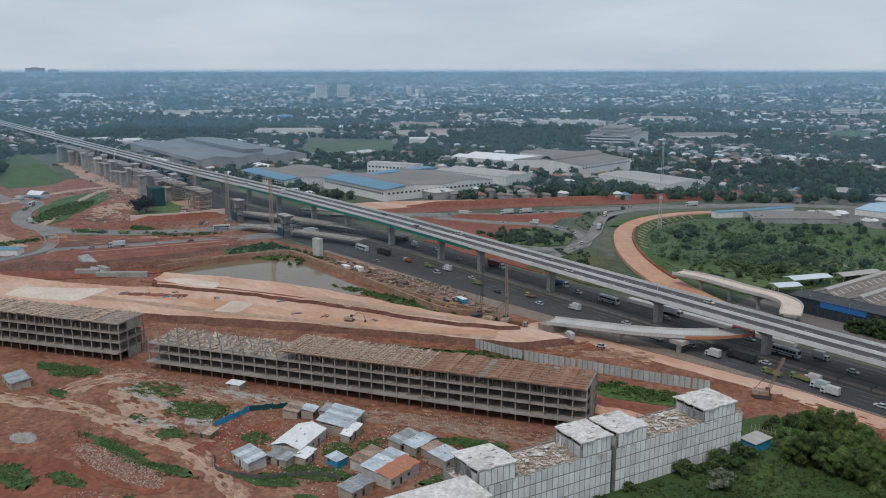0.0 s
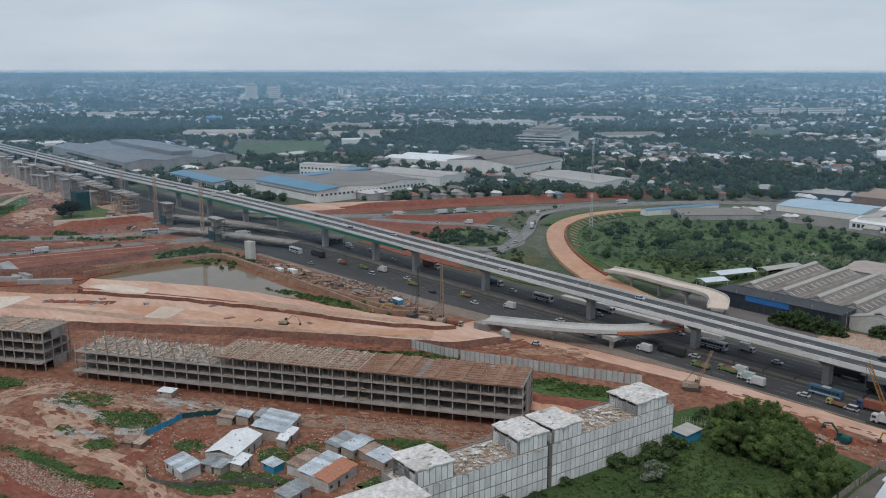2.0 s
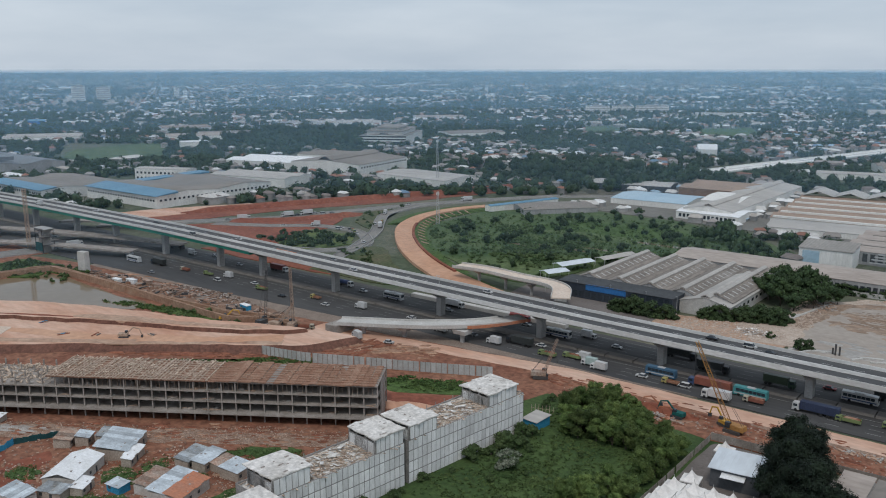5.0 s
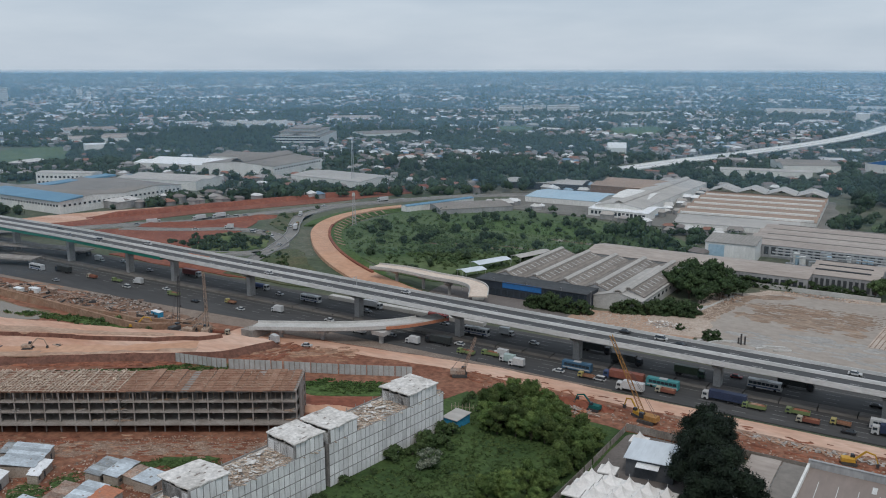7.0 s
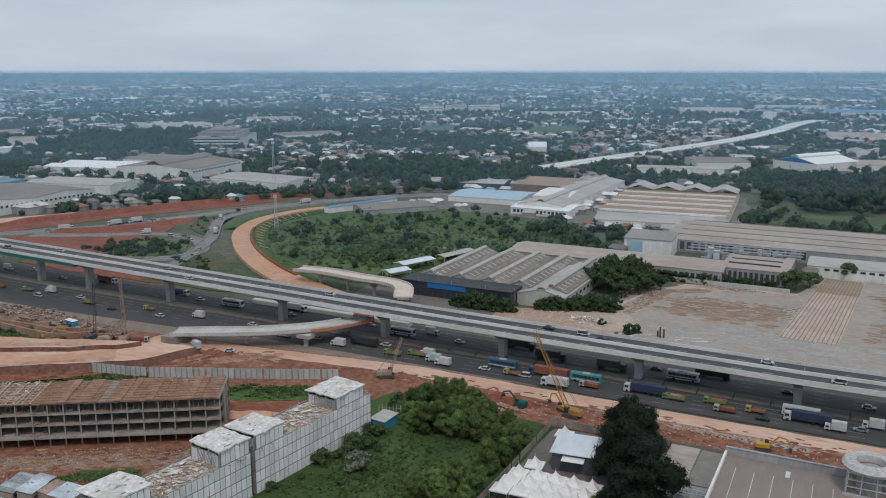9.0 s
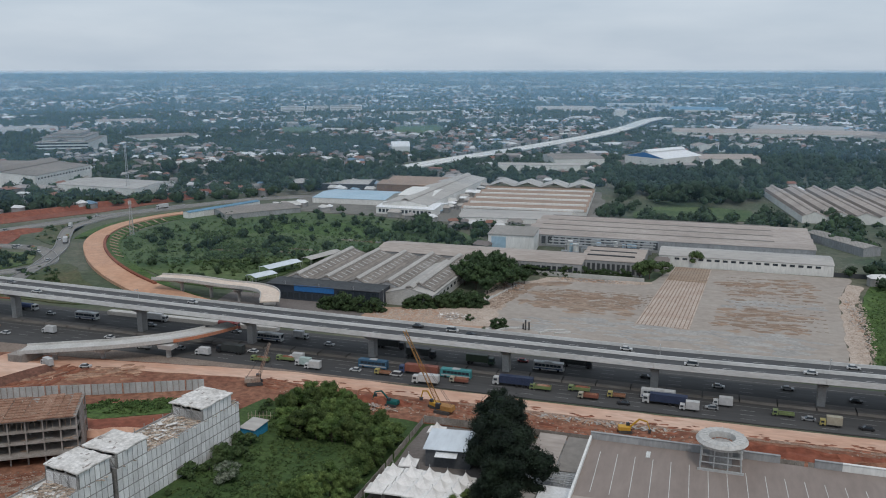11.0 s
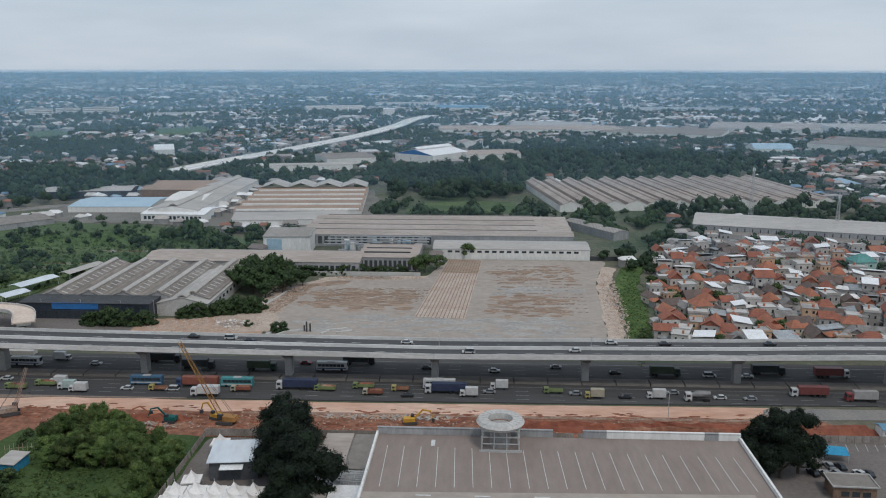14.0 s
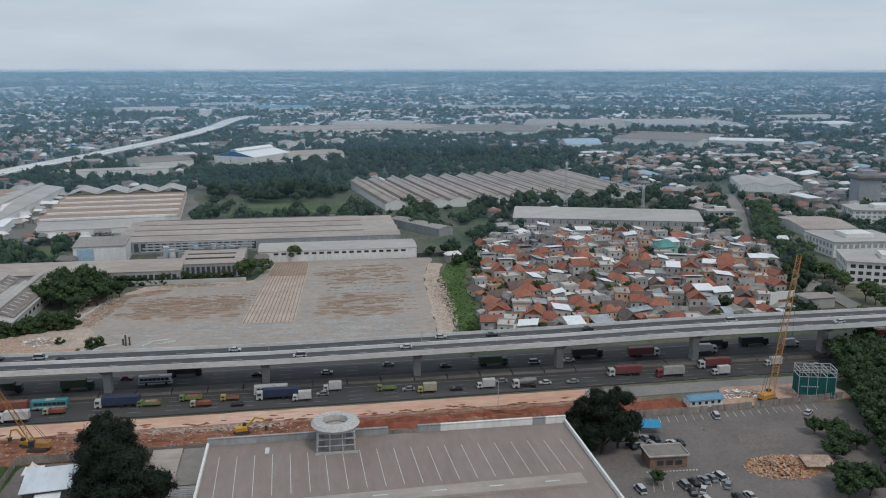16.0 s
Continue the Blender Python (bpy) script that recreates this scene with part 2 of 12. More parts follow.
M["wall_white"] = mat("white_painted_wall", (0.76, 0.75, 0.72), (0.66, 0.65, 0.62), big=0.1, fine=1.0, amount=0.25, stretch=(1, 1, 0.3))
M["wall_grey"] = mat("grey_wall", (0.36, 0.36, 0.36), (0.28, 0.28, 0.28), big=0.1, fine=1.0, amount=0.35, stretch=(1, 1, 0.3))
M["wall_navy"] = mat("dark_blue_facade", (0.035, 0.045, 0.062), (0.05, 0.062, 0.08), big=0.15, fine=0.8, rough=0.4, amount=0.4)
# Far haze put into the wall colour of the towers above the horizon.
M["haze_tinted_wall"] = mat("haze_painted_wall", (0.40, 0.47, 0.54), (0.36, 0.43, 0.50), big=0.05, fine=0.5, amount=0.2)
M["wall_brown"] = mat("brown_cast_wall", (0.36, 0.235, 0.165), (0.28, 0.165, 0.11), big=0.15, fine=0.8, amount=0.5)
M["yard_brown"] = mat("oily_brown_ground", (0.19, 0.115, 0.08), (0.27, 0.17, 0.12), big=0.14, fine=0.7, amount=0.7, third=(0.33, 0.24, 0.18), bump=0.2)
M["wall_dark"] = mat("dark_facade", (0.075, 0.08, 0.085), (0.055, 0.06, 0.065), big=0.2, fine=1.0, amount=0.4)
M["wall_blue"] = mat("blue_wall", (0.03, 0.14, 0.36), (0.035, 0.16, 0.40), big=0.1, fine=1.0, amount=0.25)
M["brick"] = mat("brown_wall", (0.26, 0.17, 0.12), (0.20, 0.135, 0.10), big=0.3, fine=2.0, amount=0.5)
M["glass"] = mat("dark_glass", (0.03, 0.04, 0.05), (0.045, 0.055, 0.065), rough=0.12, big=0.5, fine=2.0, amount=0.2, spec=0.5)
M["tyre"] = mat("black_rubber", (0.02, 0.02, 0.02), (0.03, 0.03, 0.03), rough=0.9)
M["bark"] = mat("bark", (0.11, 0.085, 0.065), (0.07, 0.055, 0.045), big=0.8, fine=4.0)
M["leaf"] = varied(varied(mat("leaves", (0.066, 0.120, 0.030), (0.152, 0.21, 0.060), big=0.25, fine=1.0, amount=0.5, rough=0.7), 0.34, island=True), 0.42)
M["leaf_olive"] = varied(mat("olive_leaves", (0.058, 0.098, 0.032), (0.092, 0.14, 0.05), big=0.1, fine=1.2, amount=0.8, rough=0.7), 0.45, island=True)
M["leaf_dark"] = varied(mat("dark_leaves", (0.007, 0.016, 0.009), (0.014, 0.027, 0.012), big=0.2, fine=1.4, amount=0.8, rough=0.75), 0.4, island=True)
M["leaf_marsh"] = varied(mat("marsh_leaves", (0.050, 0.092, 0.036), (0.095, 0.14, 0.054), big=0.05, fine=1.0, amount=0.6, rough=0.75), 0.45, island=True)
M["meadow"] = mat("marsh_meadow", (0.054, 0.098, 0.038), (0.112, 0.152, 0.060), big=0.03, fine=0.5, amount=0.9, third=(0.055, 0.10, 0.04), stretch=(0.6, 1.5, 1))
M["footing"] = mat("brown_footing_stub", (0.20, 0.135, 0.095), (0.28, 0.20, 0.15), big=0.5, fine=2.0, amount=0.6)
M["bank_brown"] = mat("brown_walled_bank", (0.31, 0.205, 0.14), (0.23, 0.125, 0.08), big=0.2, fine=0.8, amount=0.6)
# Shade of the steep glazed saw-tooth faces, put into a dark brown.
M["slot_shade"] = mat("shaded_valley_glazing", (0.11, 0.09, 0.078), (0.15, 0.125, 0.11), big=0.05, fine=0.6, amount=0.4)
M["field_grass"] = mat("lush_field_grass", (0.034, 0.068, 0.020), (0.072, 0.115, 0.034), big=0.055, fine=0.8, bump=0.4, amount=0.7, third=(0.135, 0.138, 0.06))
M["leaf_hedge"] = varied(mat("hedge_leaves", (0.035, 0.066, 0.025), (0.062, 0.098, 0.036), big=0.15, fine=1.3, amount=0.8, rough=0.75), 0.5, island=True)
M["leaf_pale"] = varied(mat("blossoming_leaves", (0.075, 0.115, 0.055), (0.30, 0.32, 0.25), big=0.8, fine=2.5, amount=0.7, rough=0.7), 0.5, island=True)
M["leaf_shrub"] = varied(mat("shrub_leaves", (0.05, 0.09, 0.03), (0.09, 0.132, 0.046), big=0.2, fine=1.4, amount=0.7, rough=0.7), 0.5, island=True)
M["rubble_pale"] = mat("pale_rubble", (0.52, 0.43, 0.36), (0.42, 0.33, 0.265), big=0.25, fine=1.6, bump=0.3, third=(0.58, 0.52, 0.46), amount=0.6)
M["debris_tan"] = varied(mat("tan_debris", (0.49, 0.40, 0.33), (0.35, 0.26, 0.20), big=0.4, fine=2.5, amount=0.7), 0.45, island=True)
M["leaf_edge"] = varied(mat("dusky_leaves", (0.030, 0.060, 0.024), (0.056, 0.094, 0.034), big=0.15, fine=1.3, amount=0.8, rough=0.75), 0.45, island=True)
M["leaf_far"] = varied(mat("far_leaves", (0.024, 0.047, 0.024), (0.048, 0.080, 0.037), big=0.01, fine=0.35, amount=0.8, rough=0.8), 0.4, island=True)
M["marking"] = mat("white_road_paint", (0.66, 0.66, 0.64), (0.52, 0.52, 0.50), big=0.6, fine=3.0, amount=0.4)
M["rust_yellow"] = mat("weathered_crane_paint", (0.42, 0.22, 0.07), (0.33, 0.17, 0.06), rough=0.6, amount=0.5)
M["yellow"] = mat("yellow_machine_paint", (0.60, 0.34, 0.04), (0.52, 0.29, 0.05), rough=0.5, amount=0.3)
M["orange"] = mat("orange_crane_paint", (0.60, 0.29, 0.06), (0.52, 0.25, 0.07), rough=0.5, amount=0.3)
M["dark_metal"] = mat("dark_metal", (0.06, 0.06, 0.065), (0.09, 0.085, 0.08), rough=0.6, amount=0.4)
M["steel"] = mat("galvanised_steel", (0.50, 0.50, 0.49), (0.42, 0.42, 0.41), rough=0.45, metal=0.2, amount=0.3)
M["fabric"] = mat("white_tent_fabric", (0.79, 0.765, 0.735), (0.71, 0.68, 0.65), big=0.3, fine=1.5, amount=0.2)
M["net_grey"] = mat("dusty_grey_mesh", (0.14, 0.135, 0.12), (0.09, 0.095, 0.085), big=0.4, fine=1.5, amount=0.6)
M["net_dark"] = mat("dark_teal_net", (0.012, 0.055, 0.06), (0.02, 0.075, 0.08), big=0.3, fine=1.5, amount=0.5)
M["pale_slab"] = mat("pale_cast_slab", (0.70, 0.60, 0.51), (0.62, 0.50, 0.41), big=0.12, fine=0.8, amount=0.3)
M["pale_grey_slab"] = mat("pale_grey_cast_slab", (0.62, 0.53, 0.45), (0.55, 0.42, 0.33), big=0.08, fine=0.8, amount=0.3)
M["weed_ground"] = mat("weedy_ground", (0.05, 0.095, 0.028), (0.082, 0.125, 0.04), big=0.14, fine=0.9, bump=0.2, amount=0.8, third=(0.17, 0.11, 0.062))
# Dark red clay; shade on the platform's cut bank is put into this colour.
M["clay_dark"] = mat("dark_red_clay_and_shade", (0.125, 0.06, 0.044), (0.19, 0.092, 0.066), big=0.12, fine=0.7, amount=0.7)
M["net_teal"] = mat("teal_safety_net", (0.008, 0.085, 0.08), (0.014, 0.11, 0.10), big=0.3, fine=1.5, amount=0.4)
M["tarp_blue"] = mat("blue_tarpaulin", (0.03, 0.24, 0.42), (0.05, 0.30, 0.48), big=0.5, fine=2.0, amount=0.4)
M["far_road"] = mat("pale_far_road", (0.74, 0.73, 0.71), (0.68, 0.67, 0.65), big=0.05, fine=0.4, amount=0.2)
ROOF_PALETTE = [(0.0, (0.42, 0.17, 0.09)), (0.16, (0.36, 0.15, 0.09)), (0.28, (0.44, 0.22, 0.13)), (0.38, (0.30, 0.29, 0.28)), (0.52, (0.24, 0.20, 0.18)), (0.66, (0.50, 0.49, 0.47)), (0.80, (0.66, 0.65, 0.63)), (0.92, (0.34, 0.37, 0.40))]
FAR_PALETTE = [(0.0, (0.31, 0.155, 0.11)), (0.18, (0.22, 0.19, 0.175)), (0.42, (0.30, 0.27, 0.245)), (0.68, (0.40, 0.38, 0.36)), (0.82, (0.74, 0.73, 0.71)), (0.96, (0.18, 0.28, 0.38))]
M["house_wall"] = varied(mat("house_plaster", (0.54, 0.52, 0.49), (0.42, 0.40, 0.37), big=0.2, fine=1.5, amount=0.35), 0.35)
M["far_roof"] = varied(mat("far_roofs", (1.0, 1.0, 1.0), (0.8, 0.8, 0.8), big=0.02, fine=0.3, amount=0.3), island=True, palette=FAR_PALETTE)
M["distant_roof"] = varied(mat("distant_roofs", (1.0, 1.0, 1.0), (0.85, 0.85, 0.85), big=0.02, fine=0.3, amount=0.3), island=True, palette=[(0.0, (0.365, 0.209, 0.157)), (0.22, (0.34, 0.30, 0.27)), (0.42, (0.383, 0.339, 0.304)), (0.66, (0.557, 0.531, 0.505)), (0.90, (0.800, 0.792, 0.774))])
M["far_wall"] = varied(mat("far_walls", (0.42, 0.41, 0.39), (0.32, 0.31, 0.30), big=0.02, fine=0.3, amount=0.3), 0.35, island=True)
M["shed_roof"] = varied(mat("shed_roofs", (1.0, 1.0, 1.0), (0.85, 0.85, 0.85), big=0.02, fine=0.3, amount=0.3), island=True, palette=[(0.0, (0.62, 0.60, 0.57)), (0.35, (0.46, 0.42, 0.38)), (0.58, (0.80, 0.80, 0.79)), (0.80, (0.36, 0.33, 0.31)), (0.93, (0.34, 0.46, 0.56))])
M["yard_roof"] = varied(mat("yard_roofs", (1.0, 1.0, 1.0), (0.8, 0.8, 0.8), big=0.1, fine=1.2, amount=0.4), island=True, palette=[(0.0, (0.42, 0.17, 0.10)), (0.2, (0.30, 0.28, 0.26)), (0.45, (0.50, 0.48, 0.46)), (0.65, (0.22, 0.19, 0.175)), (0.85, (0.76, 0.75, 0.73))])
M["tile_red"] = ribbed(mat("red_brown_roof_tiles", (0.34, 0.13, 0.085), (0.25, 0.105, 0.078), big=0.3, fine=2.2, amount=0.5), 1.6, 90, 0.12)
M["marking_worn"] = mat("worn_road_paint", (0.30, 0.30, 0.29), (0.20, 0.20, 0.195), big=0.2, fine=3.0, amount=0.6)
M["field_tuft"] = varied(mat("field_weeds", (0.043, 0.083, 0.025), (0.088, 0.128, 0.04), big=0.06, fine=0.8, amount=0.5), 0.3, island=True)
M["tuft"] = varied(mat("weeds", (0.056, 0.108, 0.03), (0.10, 0.152, 0.045), big=0.15, fine=1.0, amount=0.7), 0.5, island=True)
PAINT = {}


def paint(c):
    """Vehicle paint of one colour, with road dust."""
    if c not in PAINT:
        g = sum(c) / 3
        dusty = tuple(0.86 * (0.72 * v + 0.28 * g) for v in c)
        PAINT[c] = mat("vehicle_paint", dusty, tuple(v * 0.8 for v in dusty), rough=0.45, big=0.5, fine=2.0, amount=0.35, spec=0.4, local=True)
    return PAINT[c]

# ---- builders ----
def box(bm, x0, x1, y0, y1, z0, z1):
    v = [bm.verts.new((x, y, z)) for z in (z0, z1) for x, y in ((x0, y0), (x1, y0), (x1, y1), (x0, y1))]
    for f in ((3, 2, 1, 0), (4, 5, 6, 7), (0, 1, 5, 4), (1, 2, 6, 5), (2, 3, 7, 6), (3, 0, 4, 7)):
        bm.faces.new([v[i] for i in f])
    return v


def hull(bm, low, high):
    """A solid between two polygons with the same number of corners."""
    a, b = [bm.verts.new(p) for p in low], [bm.verts.new(p) for p in high]
    n = len(a)
    bm.faces.new(a[::-1]), bm.faces.new(b)
    for i in range(n):
        bm.faces.new((a[i], a[(i + 1) % n], b[(i + 1) % n], b[i]))


def prism(bm, pts, z0, z1):
    hull(bm, [(x, y, z0) for x, y in pts], [(x, y, z1) for x, y in pts])


def bar(bm, p, q, w, h=None):
    """A straight bar from p to q, w wide and h thick."""
    p, q = Vector(p), Vector(q)
    d = (q - p).normalized()
    s = d.cross(Vector((0, 0, 1)))
    s = Vector((1, 0, 0)) if s.length < 1e-4 else s.normalized()
    u = s.cross(d).normalized() * (h or w) / 2
    s = s * w / 2
    hull(bm, [p - s - u, p - s + u, p + s + u, p + s - u], [q - s - u, q - s + u, q + s + u, q + s - u])


def tube(bm, p, q, r0, r1=None, n=8):
    r1 = r0 if r1 is None else r1
    p, q = Vector(p), Vector(q)
    d = (q - p).normalized()
    s = d.orthogonal().normalized()
    u = d.cross(s)
    ring = [(math.cos(6.28318 * k / n), math.sin(6.28318 * k / n)) for k in range(n)]
    hull(bm, [p + (s * c + u * k) * r0 for c, k in ring], [q + (s * c + u * k) * max(r1, 0.01) for c, k in ring])


def roof_gable(bm, x0, x1, y0, y1, z, rise, along="y", thick=0.25, steps=1, curve=0.0):
    """A pitched (or, with steps and curve, barrel-shaped) roof sheet with thickness over a rectangle; the ridge runs along the given axis."""
    n = 2 * steps
    prof = []
    for k in range(n + 1):
        s = k / n
        h = 1 - abs(2 * s - 1)
        h = h * (1 - curve) + math.sin(math.pi * s) * curve
        prof.append((s, z + rise * h))
    def P(s, e, zz):
        return (x0 + (x1 - x0) * s, y0 if e == 0 else y1, zz) if along == "y" else (x0 if e == 0 else x1, y0 + (y1 - y0) * s, zz)
    for (s0, h0), (s1, h1) in zip(prof, prof[1:]):
        hull(bm, [P(s0, 0, h0 - thick), P(s1, 0, h1 - thick), P(s1, 1, h1 - thick), P(s0, 1, h0 - thick)],
             [P(s0, 0, h0), P(s1, 0, h1), P(s1, 1, h1), P(s0, 1, h0)])


def hip(bm, x0, x1, y0, y1, z, rise, inset):
    a = [bm.verts.new(p) for p in ((x0, y0, z), (x1, y0, z), (x1, y1, z), (x0, y1, z))]
    if x1 - x0 > y1 - y0:
        m = (y0 + y1) / 2
        r = [bm.verts.new((x0 + inset, m, z + rise)), bm.verts.new((x1 - inset, m, z + rise))]
        bm.faces.new((a[0], a[1], r[1], r[0])), bm.faces.new((a[2], a[3], r[0], r[1])), bm.faces.new((a[1], a[2], r[1])), bm.faces.new((a[3], a[0], r[0]))
    else:
        m = (x0 + x1) / 2
        r = [bm.verts.new((m, y0 + inset, z + rise)), bm.verts.new((m, y1 - inset, z + rise))]
        bm.faces.new((a[1], a[2], r[1], r[0])), bm.faces.new((a[3], a[0], r[0], r[1])), bm.faces.new((a[0], a[1], r[0])), bm.faces.new((a[2], a[3], r[1]))
    bm.faces.new(a[::-1])


def finish(bm, name, material):
    bmesh.ops.recalc_face_normals(bm, faces=bm.faces)
    me = bpy.data.meshes.new(name)
    bm.to_mesh(me)
    bm.free()
    me.materials.append(material)
    return me


def part(name, bm, material, parent, label=""):
    ob = new(name, finish(bm, name, material))
    ob.parent = parent
    if label:
        ob["label"] = label
    return ob


def piece(name, me, parent, m):
    """One more object on a shared mesh."""
    ob = new(name, me)
    ob.parent = parent
    ob.matrix_basis = m
    return ob


def thing(name, m, label, category, group="", kind=""):
    ob = new(name)
    ob.matrix_basis = m
    return tagged(ob, label, category, group, kind)


def setting(name, bm, material, label, category):
    return tagged(new(name, finish(bm, name, material)), label, category, kind="structure")


def wobble(pts, step=8.0, amp=1.5, seed=1):
    """A closed outline with its straight sides made uneven."""
    rnd = random.Random(seed)
    out = []
    for (x0, y0), (x1, y1) in zip(pts, pts[1:] + pts[:1]):
        d = math.hypot(x1 - x0, y1 - y0)
        n = max(1, int(d / step))
        for k in range(n):
            s = k / n
            out.append((x0 + (x1 - x0) * s + rnd.uniform(-amp, amp), y0 + (y1 - y0) * s + rnd.uniform(-amp, amp)))
    return out


def patch(name, pts, z, material, label, category, amp=1.5, step=8.0, seed=1, low=-0.6):
    """A spread of ground with an uneven edge, let into the ground sheet."""
    bm = bmesh.new()
    pts = wobble(pts, step, amp, seed) if amp else pts
    for _ in range(2 if amp else 0):
        pts = [(p[0] * (1 - w) + q[0] * w, p[1] * (1 - w) + q[1] * w) for p, q in zip(pts, pts[1:] + pts[:1]) for w in (0.25, 0.75)]
    a = [bm.verts.new((x, y, low)) for x, y in pts]
    b = [bm.verts.new((x, y, z)) for x, y in pts]
    n = len(a)
    bm.faces.new(b)
    for i in range(n):
        bm.faces.new((a[i], a[(i + 1) % n], b[(i + 1) % n], b[i]))
    bmesh.ops.triangulate(bm, faces=[f for f in bm.faces if len(f.verts) > 4])
    return setting(name, bm, material, label, category)


def smooth_line(pts, n=6):
    """A line through the given points, rounded."""
    P = [Vector(p) for p in pts]
    P = [2 * P[0] - P[1]] + P + [2 * P[-1] - P[-2]]
    out = []
    for a, b, c, d in zip(P, P[1:], P[2:], P[3:]):
        for k in range(n):
            s = k / n
            out.append(0.5 * (2 * b + (c - a) * s + (2 * a - 5 * b + 4 * c - d) * s * s + (3 * b - a - 3 * c + d) * s ** 3))
    return out + [P[-2]]


def ribbon(bm, line, width, thick, side=None, offset=0.0, top=0.0):
    """A solid strip that follows a line of (x, y, z); width to both sides, moved sideways by offset and up by top."""
    rows = []
    for i, p in enumerate(line):
        d = (line[min(i + 1, len(line) - 1)] - line[max(i - 1, 0)])
        s = Vector((d.y, -d.x, 0)).normalized()
        w = width(i / (len(line) - 1)) if callable(width) else width
        c = p + s * offset + Vector((0, 0, top))
        rows.append([bm.verts.new(q) for q in (c - s * w / 2, c + s * w / 2, c + s * w / 2 - Vector((0, 0, thick)), c - s * w / 2 - Vector((0, 0, thick)))])
    for a, b in zip(rows, rows[1:]):
        for k in range(4):
            bm.faces.new((a[k], a[(k + 1) % 4], b[(k + 1) % 4], b[k]))
    bm.faces.new(rows[0][::-1]), bm.faces.new(rows[-1])


def road(name, pts, width, material, label, z=0.12, thick=0.5, category="road", edges=False):
    bm = bmesh.new()
    line = smooth_line([(x, y, z + (r[0] if r else 0)) for x, y, *r in pts])
    ribbon(bm, line, width, thick)
    o = setting(name, bm, material, label, category)
    for side in (-1, 1) if edges else ():
        bm = bmesh.new()
        ribbon(bm, line, 0.3, 1.2, offset=side * width / 2, top=0.6)
        part("barrier", bm, M["concrete"], o, "pale concrete edge barrier")
    return o


def bank(name, line, w_top, w_foot, h, material, label, rough=0.25, seed=3):
    """An earth bank with sloping sides along a line of (x, y)."""
    rnd = random.Random(seed)
    L = smooth_line([(x, y, 0) for x, y in line], 8)
    bm = bmesh.new()
    rows = []
    for i, p in enumerate(L):
        d = L[min(i + 1, len(L) - 1)] - L[max(i - 1, 0)]
        s = Vector((d.y, -d.x, 0)).normalized()
        j = lambda: rnd.uniform(-rough, rough)
        e = min(1.0, 0.15 + i / 3, 0.15 + (len(L) - 1 - i) / 3)
        rows.append([bm.verts.new(q) for q in (p - s * (w_foot / 2 + j() * 2) - Vector((0, 0, 0.5)), p - s * (w_top / 2 + j()) + Vector((0, 0, h * e + j())),
                                               p + Vector((0, 0, h * e + j())), p + s * (w_top / 2 + j()) + Vector((0, 0, h * e + j())), p + s * (w_foot / 2 + j() * 2) - Vector((0, 0, 0.5)))])
    for a, b in zip(rows, rows[1:]):
        for k in range(4):
            bm.faces.new((a[k], a[k + 1], b[k + 1], b[k]))
    return setting(name, bm, material, label, "earth bank")


def np_mesh(name, verts, groups, materials):
    """A mesh from arrays: groups are (faces as an array of rows of corners, material slot)."""
    me = bpy.data.meshes.new(name)
    me.vertices.add(len(verts))
    me.vertices.foreach_set("co", np.asarray(verts, np.float32).ravel())
    loops = np.concatenate([f.ravel() for f, _ in groups]).astype(np.int32)
    sizes = np.concatenate([np.full(len(f), f.shape[1]) for f, _ in groups])
    slots = np.concatenate([np.full(len(f), s) for f, s in groups]).astype(np.int32)
    me.loops.add(len(loops))
    me.loops.foreach_set("vertex_index", loops)
    me.polygons.add(len(sizes))
    me.polygons.foreach_set("loop_start", np.concatenate([[0], np.cumsum(sizes)[:-1]]).astype(np.int32))
    for m in materials:
        me.materials.append(m)
    me.polygons.foreach_set("material_index", slots)
    me.update(calc_edges=True)
    return me


def inside(x, y, poly):
    """Which of the points lie in the polygon."""
    r = np.zeros(len(x), bool)
    for (x0, y0), (x1, y1) in zip(poly, poly[1:] + poly[:1]):
        hit = ((y0 > y) != (y1 > y)) & (x < (x1 - x0) * (y - y0) / (y1 - y0 + 1e-12) + x0)
        r ^= hit
    return r

# ---- ground, distance and haze ----
def ground_z(r):
    """The land is flat, then raised towards its rim so the camera's horizon fits."""
    return 82.0 * np.clip((np.asarray(r, float) - 2500) / 2450, 0, 1) ** 1.5


def ground_sheet():
    radii = np.concatenate([np.linspace(0, 2500, 40), np.linspace(2560, 4960, 60)])
    na = 144
    ang = np.arange(na) * 2 * np.pi / na
    rr, aa = np.meshgrid(radii[1:], ang, indexing="ij")
    v = np.stack([rr * np.sin(aa), rr * np.cos(aa), ground_z(rr) - 0.3], -1).reshape(-1, 3)
    v = np.concatenate([[[0, 0, -0.3]], v])
    i = np.arange(len(radii) - 2)[:, None] * na + 1
    k = np.arange(na)[None]
    quads = np.stack([i + k, i + na + k, i + na + (k + 1) % na, i + (k + 1) % na], -1).reshape(-1, 4)[:, ::-1]
    tris = np.stack([np.zeros(na, int), 1 + np.arange(na), 1 + (np.arange(na) + 1) % na], -1)[:, ::-1]
    me = np_mesh("ground", v, [(quads, 0), (tris, 0)], [M["ground"]])
    tagged(new("ground", me), "flat built-over land with green plots and bare soil", "ground", kind="structure")


ground_sheet()

